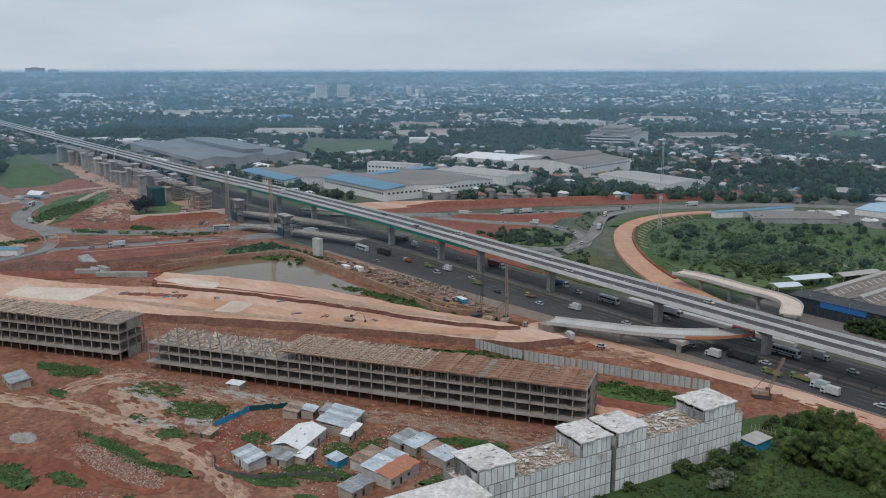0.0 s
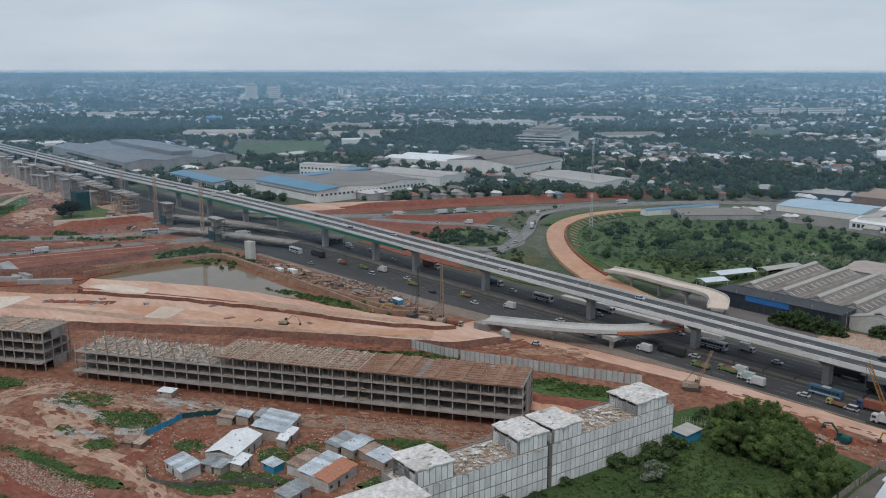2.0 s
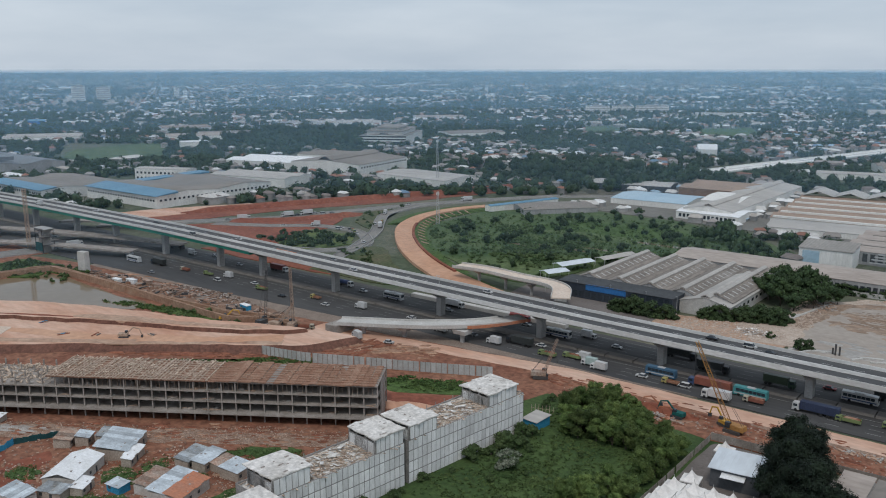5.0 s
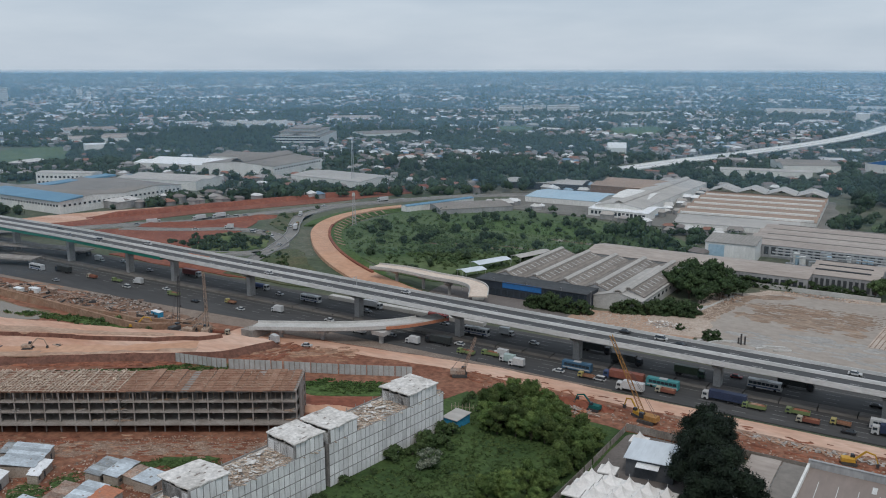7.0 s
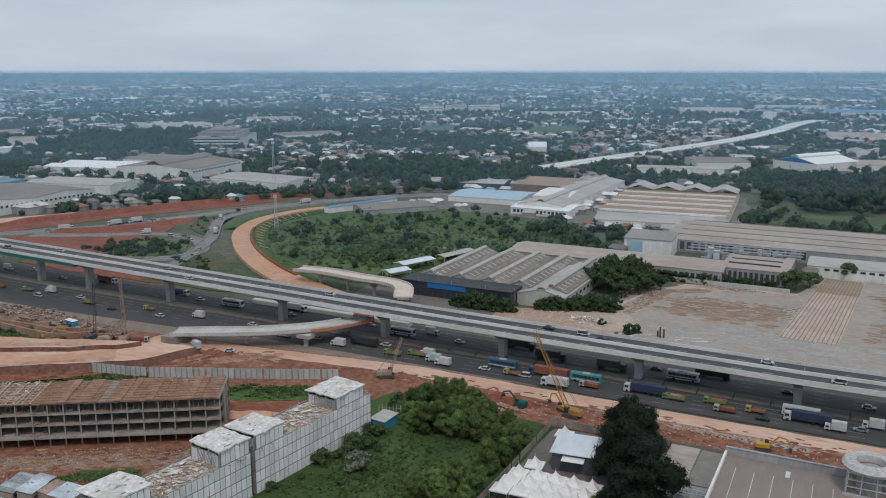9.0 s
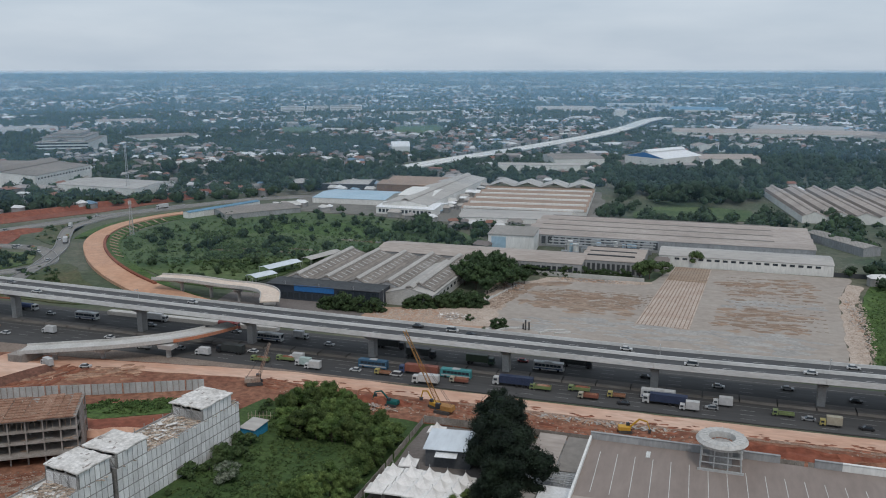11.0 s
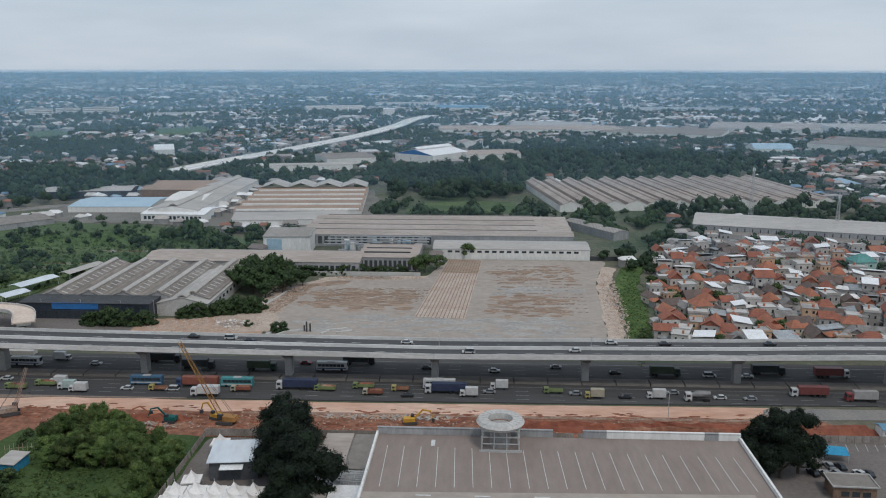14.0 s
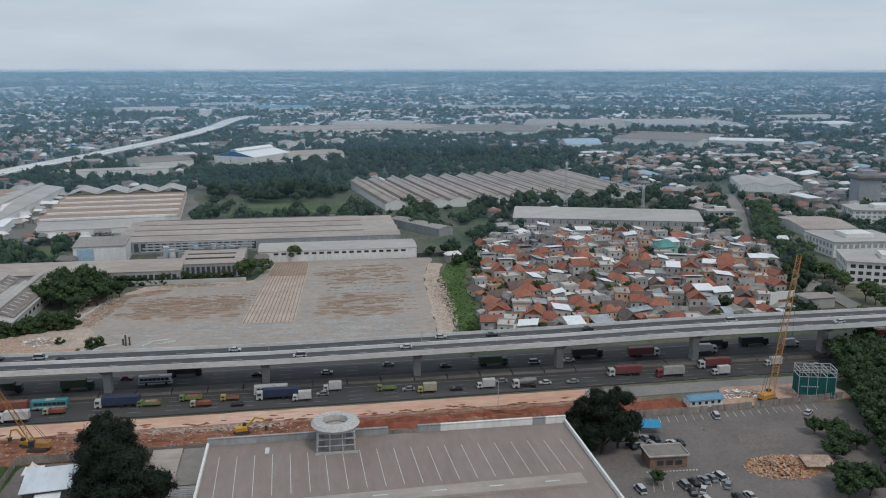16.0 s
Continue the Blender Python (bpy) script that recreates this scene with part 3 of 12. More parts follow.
# Added see-through blue cylinders stand in for haze, fading at the camera's horizon.
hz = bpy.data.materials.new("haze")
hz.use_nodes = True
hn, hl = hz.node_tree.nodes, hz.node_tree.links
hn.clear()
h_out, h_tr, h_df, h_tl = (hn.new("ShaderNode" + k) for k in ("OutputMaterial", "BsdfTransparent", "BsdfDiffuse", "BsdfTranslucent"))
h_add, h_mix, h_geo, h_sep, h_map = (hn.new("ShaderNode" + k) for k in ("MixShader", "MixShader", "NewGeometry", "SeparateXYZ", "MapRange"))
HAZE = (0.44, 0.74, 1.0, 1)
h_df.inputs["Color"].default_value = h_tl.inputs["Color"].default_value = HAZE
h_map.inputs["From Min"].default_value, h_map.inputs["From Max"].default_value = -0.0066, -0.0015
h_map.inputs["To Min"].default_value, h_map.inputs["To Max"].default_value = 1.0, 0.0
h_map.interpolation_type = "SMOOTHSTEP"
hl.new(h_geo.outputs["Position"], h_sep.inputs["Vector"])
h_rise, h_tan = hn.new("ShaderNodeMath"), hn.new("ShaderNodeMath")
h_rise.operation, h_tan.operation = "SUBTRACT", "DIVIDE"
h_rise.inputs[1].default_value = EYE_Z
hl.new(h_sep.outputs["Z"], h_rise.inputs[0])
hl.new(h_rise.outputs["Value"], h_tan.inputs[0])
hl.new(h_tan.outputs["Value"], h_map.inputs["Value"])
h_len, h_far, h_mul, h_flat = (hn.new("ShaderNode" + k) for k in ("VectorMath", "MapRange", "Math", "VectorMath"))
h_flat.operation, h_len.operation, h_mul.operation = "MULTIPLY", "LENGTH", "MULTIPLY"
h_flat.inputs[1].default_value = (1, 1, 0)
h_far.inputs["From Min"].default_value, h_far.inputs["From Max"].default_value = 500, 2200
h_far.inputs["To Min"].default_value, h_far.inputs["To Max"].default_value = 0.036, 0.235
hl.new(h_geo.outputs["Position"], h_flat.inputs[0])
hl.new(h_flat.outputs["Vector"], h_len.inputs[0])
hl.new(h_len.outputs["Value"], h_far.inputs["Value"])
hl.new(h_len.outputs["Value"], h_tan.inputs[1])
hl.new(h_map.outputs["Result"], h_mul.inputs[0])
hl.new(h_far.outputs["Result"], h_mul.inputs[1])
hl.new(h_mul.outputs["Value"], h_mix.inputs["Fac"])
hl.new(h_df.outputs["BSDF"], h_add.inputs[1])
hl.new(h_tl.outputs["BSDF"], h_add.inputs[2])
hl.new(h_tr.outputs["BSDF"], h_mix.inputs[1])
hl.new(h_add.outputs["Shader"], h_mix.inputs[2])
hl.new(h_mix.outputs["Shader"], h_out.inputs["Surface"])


def haze_veil(r):
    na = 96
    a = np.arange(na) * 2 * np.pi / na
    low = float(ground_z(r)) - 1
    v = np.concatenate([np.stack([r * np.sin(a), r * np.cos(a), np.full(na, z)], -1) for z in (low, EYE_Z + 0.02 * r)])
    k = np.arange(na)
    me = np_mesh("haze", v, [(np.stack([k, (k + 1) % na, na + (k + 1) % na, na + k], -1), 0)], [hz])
    tagged(new("haze", me), "see-through blue cylinder that stands in for distance haze", "haze", kind="structure")


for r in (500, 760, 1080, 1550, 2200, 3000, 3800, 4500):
    haze_veil(r)

# ---- roads and earthworks ----
HW_NEAR = [(-760, 246), (-600, 247), (-450, 251), (-330, 256.5), (-264, 262), (-224, 267), (-150, 268), (-50, 268.2), (41, 269.5), (137, 272), (300, 277), (520, 284)]
HW_FAR = [(520, 322), (300, 316), (137, 312), (0, 311), (-150, 311), (-300, 312), (-450, 312), (-760, 312)]
bm = bmesh.new()
prism(bm, HW_NEAR + HW_FAR, -0.6, 0.10)
bmesh.ops.triangulate(bm, faces=[f for f in bm.faces if len(f.verts) > 4])
highway = setting("road", bm, M["asphalt"], "wide dark asphalt toll road under the viaduct", "road")
bm = bmesh.new()
for y in (271.9, 275.6, 279.3, 296.2, 299.9, 303.6):
    x = -420.0
    while x < 420:
        box(bm, x, x + 4.5, y - 0.1, y + 0.1, 0.09, 0.118)
        x += 12
for y in (283.1, 292.7, 307.3):
    box(bm, -600, 430, y - 0.1, y + 0.1, 0.09, 0.118)
part("lane_marking", bm, M["marking_worn"], highway, "worn white lane lines")
bm = bmesh.new()
x = -720.0
while x < 430:
    hull(bm, [(x, 286.0, 0), (x + 11.6, 286.0, 0), (x + 11.6, 291.6, 0), (x, 291.6, 0)], [(x, 286.4, 0.85), (x + 11.6, 286.4, 0.85), (x + 11.6, 291.2, 0.85), (x, 291.2, 0.85)])
    x += 12
setting("median_barrier", bm, M["median"], "low grey concrete median between the carriageways", "median barrier")

CLAY = [(-560, 40), (-560, 100), (-555, 150), (-520, 236), (-450, 247), (-330, 252), (-262, 256), (-140, 262), (-138, 235), (-150, 226), (-139, 218), (-139, 90), (-150, 20), (-260, -40), (-520, -40)]
patch("clay_ground", CLAY, 0.03, M["clay"], "bare red clay of the building site", "ground", 2, 10, 2)
patch("grass_field", [(-150, 100), (-139.0, 214), (-146, 226), (-138, 251), (-115, 252), (-79, 244), (-79, 100)], 0.05, M["field_grass"], "lush green grass beside the white shophouses", "grass", 1, 6, 3)
patch("soil_strip", [(-150, 240), (-150, 258), (0, 257.5), (110, 258), (118, 244), (40, 239), (-60, 238), (-78, 238)], 0.06, M["clay"], "dug orange soil beside the toll road", "soil", 1.0, 5, 4)
patch("haul_road", [(-262, 238), (-205, 250), (-150, 256.5), (0, 258), (110, 259.5), (160, 262), (160, 266.5), (98, 268.3), (0, 266.8), (-150, 266.2), (-205, 258), (-262, 251)], 0.09, M["clay_tan"], "packed tan haul road along the toll road", "road", 0.5, 6, 5)
patch("grey_strip", [(-78, 255.6), (0, 256), (95, 256.6), (95, 258.4), (0, 257.8), (-78, 257.4)], 0.13, M["rubble"], "narrow strip of grey gravel and rubble", "gravel", 0.4, 4, 6)
patch("service_lane", [(92, 259), (330, 266), (330, 271), (92, 268)], 0.11, M["road_grey"], "grey concrete service lane", "road", 0.2, 10, 7)

patch("verge", [(-300, 246), (-262, 252), (-205, 258.5), (-150, 266.5), (-100, 267.5), (-100, 269), (-224, 269.5), (-264, 264), (-330, 258), (-450, 252), (-450, 248), (-330, 250)], 0.07, M["verge"], "dusty gravel verge beside the toll road", "ground", 0.6, 4, 8)
# the raised tan plateau and the pond behind the frame buildings
def terrace(name, pts, z, slope, top, side, label, seed, foot=-0.4):
    """A raised level of earth: a flat top and a sloping, uneven cut face round it."""
    pts = wobble(pts, 5.0, 0.7, seed)
    if sum(p[0] * q[1] - q[0] * p[1] for p, q in zip(pts, pts[1:] + pts[:1])) < 0:
        pts.reverse()
    rnd = random.Random(seed)
    bm = bmesh.new()
    low, high = [], []
    for i, p in enumerate(pts):
        a, b = pts[i - 1], pts[(i + 1) % len(pts)]
        d = Vector((b[1] - a[1], a[0] - b[0], 0)).normalized() * slope * rnd.uniform(0.7, 1.25)
        low.append(bm.verts.new((p[0] + d.x, p[1] + d.y, foot)))
        high.append(bm.verts.new((p[0], p[1], z - 0.02)))
    n = len(pts)
    for i in range(n):
        bm.faces.new((low[i], low[(i + 1) % n], high[(i + 1) % n], high[i]))
    setting("cut_face", bm, M[side], "cut face of bare red-brown earth, darkened with its shade", "earth bank")
    return patch(name, pts, z, M[top], label, "ground", 0, low=foot)


FRONT_EDGE = [(-500, 0), (-440, 54), (-402, 90), (-371, 114), (-338, 144), (-303, 174), (-282, 189), (-262, 203), (-240, 219)]
CUT = [(-258, 224), (-277, 211), (-299, 200), (-327, 188), (-345, 178), (-368, 166), (-387, 153), (-414, 135)]
terrace("platform", FRONT_EDGE + [(-232, 240), (-250, 238)] + CUT + [(-424, 122), (-452, 100), (-520, 60)], 2.6, 4.2, "clay_tan", "clay_dark", "levelled platform of pale orange earth", 8)
terrace("upper_platform", CUT + [(-426, 137), (-436, 146), (-430, 150), (-407, 168), (-384, 182), (-359, 194), (-339, 201), (-312, 209), (-294, 215), (-271, 225), (-252, 232)], 4.2, 1.8, "clay_tan", "clay_dark", "upper strip of pale orange earth beside the pond", 9)
patch("plateau_slab", [(-443, 70), (-455, 81), (-438, 98), (-425, 115), (-418, 106), (-410, 95), (-428, 80)], 2.72, M["pale_slab"], "large pale cast slab on the platform", "ground", 0.4, 6, 9)
patch("plateau_slab", [(-356, 140), (-367, 154), (-356, 160), (-352, 155), (-348, 150), (-347, 146)], 2.72, M["pale_grey_slab"], "pale grey slab on the platform", "ground", 0.4, 4, 10)
patch("plateau_slab", [(-420, 139), (-420, 146), (-411, 153), (-395, 160), (-388, 155), (-404, 144)], 4.32, M["pale_slab"], "long pale slab on the upper strip", "ground", 0.3, 5, 11)
patch("plateau_slab", [(-347, 180), (-344, 187), (-323, 198), (-301, 205), (-278, 215), (-278, 213), (-301, 201), (-324, 189)], 4.32, M["sand"], "pale pink graded strip", "ground", 0.4, 5, 12)
POND = [(-460, 150), (-456, 180), (-452, 206), (-447, 223), (-422, 224), (-395, 222), (-373, 220), (-354, 223), (-346, 212), (-362, 203), (-382, 194), (-402, 184), (-424, 171), (-440, 158)]
patch("water", POND, 0.10, M["water"], "muddy brown pond with still water", "pond", 0.6, 6, 12)
bank("earth_bank", [(-470, 146), (-463, 180), (-459, 210), (-452, 227), (-420, 229), (-393, 227), (-363, 227), (-340, 229), (-315, 231), (-290, 231), (-262, 243)], 1.4, 3.2, 2.8, M["bank_brown"], "brown retaining bank round the pond", 0.15, 5)
for k, (line, w, mt, lb, z) in enumerate((([(-430, 88), (-402, 111), (-360, 137), (-322, 163), (-284, 191), (-250, 216)], 7.0, "sand", "worn pale wheel strip on the platform", 2.62),
                                          ([(-405, 122), (-376, 141), (-352, 158), (-320, 172), (-290, 192)], 9.0, "orange_earth", "spread of fresh orange earth", 2.63),
                                          ([(-300, 184), (-275, 202), (-254, 220)], 9.0, "orange_earth", "fresh orange fill at the platform's end", 2.64),
                                          ([(-412, 116), (-400, 128), (-388, 140)], 6.0, "clay_red", "strip of churned red earth", 2.65),
                                          ([(-330, 192), (-300, 204), (-268, 220)], 5.0, "sand", "dusty haul strip beside the pond", 4.22),
                                          ([(-425, 130), (-404, 146), (-372, 166), (-345, 181)], 2.2, "clay_red", "red spill along the upper edge", 4.23))):
    bm = bmesh.new()
    ribbon(bm, smooth_line([(x, y, z) for x, y in line], 8), lambda q: w * (0.8 + 0.2 * math.sin(q * 19 + k) + 0.12 * math.sin(q * 47)), 0.5)
    setting("earth_strip", bm, M[mt], lb, "soil")
# cast walls that hold the pond, and the yard above it
for k, line in enumerate(([(-449, 226), (-425, 226.6), (-402, 227), (-369, 226.6), (-333, 225.5), (-297, 225), (-284, 233)], [(-458, 150), (-457.5, 180), (-455, 206), (-449, 225)])):
    bm = bmesh.new()
    ribbon(bm, smooth_line([(x, y, 3.3) for x, y in line], 6), 0.9, 3.4)
    setting("retaining_wall", bm, M["wall_brown"], "brown cast retaining wall of the pond", "retaining wall")
patch("pond_yard", [(-446, 228.5), (-425, 236), (-380, 245), (-340, 250), (-290, 250), (-272, 246), (-284, 236), (-299, 228.5), (-360, 228.5)], 0.29, M["yard_brown"], "oily brown ground of the yard above the pond", "yard", 1.0, 5, 150)
# the interchange at the far end of the site
patch("interchange_ground", [(-900, 110), (-900, 240), (-820, 262), (-700, 262), (-560, 262), (-500, 262), (-500, 236), (-520, 200), (-540, 150), (-535, 60), (-700, 60)], 0.04, M["clay"], "bare ochre ground of the interchange", "ground", 3, 12, 113)
patch("clay_field", [(-526, 83), (-534, 109), (-520, 150), (-500, 206), (-472, 207), (-458, 172), (-452, 148), (-457, 126), (-476, 90), (-490, 77)], 0.5, M["clay_red"], "deep red clay bank above the platform", "soil", 1.5, 7, 14)
patch("clay_field", [(-554, 117), (-592, 138), (-568, 178), (-546, 230), (-538, 185), (-546, 144)], 0.14, M["clay_red"], "wedge of deep red clay between the roads", "soil", 1.5, 8, 114)
patch("clay_field", [(-637, 147), (-677, 186), (-739, 225), (-700, 222), (-640, 200), (-600, 215), (-580, 190), (-612, 150)], 0.16, M["clay_red"], "slope of red clay by the new piers", "soil", 2, 8, 115)
patch("grass_patch", [(-666, 130), (-723, 147), (-768, 175), (-788, 198), (-788, 215), (-744, 207), (-696, 174), (-653, 147), (-640, 132)], 0.5, M["grass"], "green wedge inside the bend", "grass", 2, 7, 116)
patch("grass_patch", [(-655, 196), (-690, 232), (-720, 244), (-655, 240), (-630, 222)], 0.42, M["grass_dry"], "rough grass below the viaduct", "grass", 2, 7, 117)
patch("grass_patch", [(-608, 146), (-585, 172), (-565, 172), (-588, 142)], 0.2, M["grass_dry"], "grass strip beside the road", "grass", 1, 5, 118)
terrace("clay_terrace", [(-526, 101), (-536, 118), (-520, 161), (-509, 215), (-494, 212), (-484, 176), (-490, 140), (-496, 104)], 2.4, 7.0, "clay_red", "clay_dark", "terrace of deep red clay beside the road", 21)
for k, (line, w, mt, lb, z) in enumerate((([(-523, 126), (-518, 146), (-511, 176), (-503, 209)], 1.7, "sand", "pale graded strip on the clay terrace", 2.46), ([(-508, 122), (-504, 150), (-496, 182), (-492, 206)], 4.0, "clay", "dusty strip on the clay terrace", 2.47),
                                          ([(-474, 150), (-470, 176), (-467, 200), (-462, 218)], 3.0, "clay_tan", "pale edge above the pond", 0.62), ([(-484, 132), (-478, 160), (-475, 186)], 4.0, "clay", "strip of rough clay", 0.6),
                                          ([(-528, 108), (-514, 106), (-500, 112), (-494, 124)], 3.0, "clay", "pale dusty track round the bend", 2.48))):
    bm = bmesh.new()
    ribbon(bm, smooth_line([(x, y, z) for x, y in line], 8), lambda q: w * (0.8 + 0.25 * math.sin(q * 17 + k)), 0.5)
    setting("earth_strip", bm, M[mt], lb, "soil")
bm = bmesh.new()
hull(bm, [(-503, 119, -0.3), (-507, 127, -0.3), (-469, 128, -0.3), (-467, 121, -0.3)], [(-503, 119.5, 4.6), (-505, 126, 4.6), (-470, 127, 0.8), (-468, 122, 0.8)])
setting("culvert_wall", bm, M["concrete"], "sloping grey concrete wing wall of a culvert", "retaining wall")
bank("earth_bank", [(-516, 74), (-506, 98), (-488, 120), (-474, 142), (-466, 166)], 5, 18, 3.4, M["clay_dark"], "bank of dark red clay", 0.6, 6)
bank("earth_bank", [(-617, 184), (-608, 219), (-604, 252)], 2, 13, 4.0, M["clay_red"], "red bank below the pale wall", 0.4, 33)
bm = bmesh.new()
ribbon(bm, smooth_line([(-621, 186, 4.6), (-612, 219, 4.6), (-609, 253, 4.6)], 5), 1.4, 4.5)
setting("retaining_wall", bm, M["pale_slab"], "pale retaining wall along the red bank", "retaining wall")
patch("clay_field", [(-573, 126), (-568, 151), (-556, 182), (-543, 184), (-540, 142), (-551, 122)], 0.26, M["clay_dark"], "strip of dark red clay between two roads", "soil", 1.0, 5, 130)
patch("clay_field", [(-759, 188), (-757, 226), (-689, 216), (-618, 188), (-625, 156), (-669, 156)], 0.22, M["clay"], "churned red and pink soil by the new piers", "soil", 2.0, 5, 131)
patch("clay_field", [(-1060, 240), (-900, 226), (-760, 226), (-660, 226), (-600, 240), (-600, 254), (-830, 266), (-1060, 268)], 0.235, M["sand"], "pale trampled earth round the new piers", "soil", 3, 6, 138)
patch("clay_field", [(-700, 180), (-716, 206), (-690, 210), (-652, 186), (-660, 170)], 0.27, M["sand"], "pale spoil heaped by the new piers", "soil", 2.0, 4, 132)
patch("clay_field", [(-660, 160), (-676, 176), (-640, 184), (-628, 166)], 0.28, M["clay_dark"], "dark red wet clay", "soil", 2.0, 4, 133)
patch("clay_field", [(-499, 168), (-505, 200), (-480, 206), (-462, 170), (-478, 160)], 0.3, M["clay_red"], "red terrace above the pond", "soil", 1.5, 5, 134)
patch("grass_patch", [(-488, 198), (-492, 232), (-457, 238), (-444, 212), (-469, 196)], 0.58, M["grass"], "dense weeds above the pond", "grass", 1.5, 4, 135)
patch("side_yard", [(-720, 96), (-790, 118), (-860, 124), (-900, 100), (-800, 70), (-700, 80)], 0.16, M["asphalt"], "dark asphalt yard beside the bend", "yard", 1, 8, 136)
patch("sand_track", [(-560, 92), (-575, 108), (-620, 104), (-660, 92), (-640, 84), (-590, 80)], 0.2, M["sand"], "pale earth beside the slip road", "soil", 1.5, 5, 137)
bank("earth_bank", [(-556, 384), (-531, 440), (-503, 505), (-476, 566), (-448, 628), (-424, 690)], 3, 12, 3.2, M["clay_red"], "long red clay embankment behind the road", 0.4, 34)
bank("earth_bank", [(-500, 388), (-478, 404), (-460, 430), (-446, 470)], 2, 16, 2.2, M["clay_red"], "red wedge beside the loop road", 0.4, 35)
bank("earth_bank", [(-455, 340), (-430, 346), (-408, 352)], 2, 16, 2.6, M["clay_red"], "red bank inside the loop road", 0.4, 36)
bank("earth_bank", [(-528, 100), (-520, 140), (-508, 185), (-498, 225)], 3, 10, 2.0, M["clay"], "red bank beside the road", 0.4, 7)
for (x0, y0), (x1, y1) in (((-497, 122), (-470, 127)), ((-464, 119), (-448, 141)), ((-478, 112), (-470, 122))):
    bm = bmesh.new()
    bar(bm, (x0, y0, 1.4), (x1, y1, 1.4), 2.4, 2.8)
    setting("culvert_wall", bm, M["concrete"], "grey concrete culvert wall in the clay", "retaining wall")
patch("grass_patch", [(-352, 214), (-300, 222), (-285, 232), (-330, 224)], 0.35, M["grass"], "strip of weeds beside the pond", "grass", 1, 4, 16)
patch("grass_patch", [(-290, 168), (-246, 198), (-226, 217), (-240, 205), (-262, 180)], 0.3, M["grass"], "weeds behind the frame building", "grass", 1.5, 5, 17)
patch("grass_patch", [(-204, 214), (-168, 230), (-150, 234), (-152, 226), (-185, 208)], 0.16, M["grass"], "grass behind the zinc fence", "grass", 1, 5, 18)
patch("clay_field", [(-190, 204), (-152, 226), (-142, 222), (-142, 205), (-166, 195)], 0.13, M["clay_red"], "red clay behind the white shophouses", "soil", 1, 5, 19)
patch("sand_track", [(-176, 196), (-142, 215), (-142, 208), (-170, 190)], 0.17, M["clay_tan"], "pale heap and track of earth", "soil", 0.8, 4, 20)

bank("earth_bank", [(-190, 193), (-176, 199), (-160, 207)], 1.2, 5, 1.6, M["clay_tan"], "long heap of pale earth behind the shophouses", 0.4, 41)
bank("earth_bank", [(-186, 184), (-172, 190), (-156, 199)], 1.2, 6, 1.4, M["clay_tan"], "second heap of pale earth behind the shophouses", 0.4, 42)
for k, line in enumerate(([(8, 249), (24, 250), (42, 249.5), (60, 250.5), (84, 251)], [(40, 246), (56, 247), (78, 247.5)], [(-128, 250), (-108, 249), (-92, 250)])):
    bank("earth_bank", line, 1.0, 5.5, 1.7, M["clay_red" if k != 1 else "clay"], "heap of dug red earth beside the haul road", 0.5, 50 + k)
# building site in front of the frame buildings
SITE_PATCHES = [
    ("sand_track", [(-320, 40), (-309, 47), (-296, 58.5), (-282, 67), (-267, 71.5), (-254, 75.5), (-240, 80.5), (-227, 84), (-211, 83.5), (-192, 83.5), (-192, 78), (-211, 77.5), (-226, 77.5), (-238, 74), (-252, 69.5), (-265, 66), (-278, 61), (-290, 53), (-304, 42)], "sand", "rutted pale track across the site", 0.10),
    ("sand_track", [(-303, 60), (-309, 73), (-306, 88), (-277, 100), (-262, 103), (-262, 99), (-276, 94), (-297, 83), (-299, 74), (-294, 62)], "sand", "pale track towards the frame buildings", 0.12),
    ("sand_track", [(-229, 80), (-239, 95), (-250, 109), (-247, 110), (-235, 96), (-223, 82)], "clay_red", "red track between the huts and the screen", 0.13),
    ("rubble_heap", [(-294, 76), (-279, 87), (-263, 90), (-255, 85), (-247, 74), (-256, 72), (-270, 74)], "sand", "pale trampled ground with spilt mortar", 0.11),
    ] + [("rubble_strip", [(-302, 86), (-262, 114), (-205, 151), (-170, 173), (-164, 168), (-200, 144), (-257, 106), (-298, 80)], "rubble", "strip of building rubble along the frame building", 0.14),
    ("rubble_heap", [(-257, 52), (-254, 59), (-236, 66.5), (-212, 69), (-209, 63), (-220, 56), (-240, 52)], "clay_red", "red clay under scattered broken bricks", 0.15),
    ("rubble_heap", [(-256, 92), (-247, 95), (-238, 90), (-249, 86)], "debris_grey", "grey mortar spills", 0.16),
    ("clay_field", [(-262, 36), (-246, 50), (-222, 54), (-200, 42), (-186, 30), (-225, 18)], "clay_red", "bare red clay", 0.08),
    ("clay_field", [(-222, 88), (-236, 100), (-232, 112), (-218, 98)], "clay_red", "red clay beside the huts", 0.09),
    ("clay_field", [(-196, 70), (-180, 78), (-160, 70), (-165, 56), (-185, 58)], "clay_red", "bare red clay near the huts", 0.08),
]
for k, (nm, pts, mt, lb, z) in enumerate(SITE_PATCHES):
    patch(nm, pts, z, M[mt], lb, "ground", 1.5, 3.0, 30 + k)
TRACK = [(-316, 42), (-302, 51), (-292, 57.5), (-280, 64.5), (-266, 69), (-253, 72.5), (-239, 77.5), (-227, 81), (-212, 81), (-195, 80.5)]
TRACK2 = [(-299, 60), (-304, 73), (-301, 85), (-278, 96), (-258, 104)]
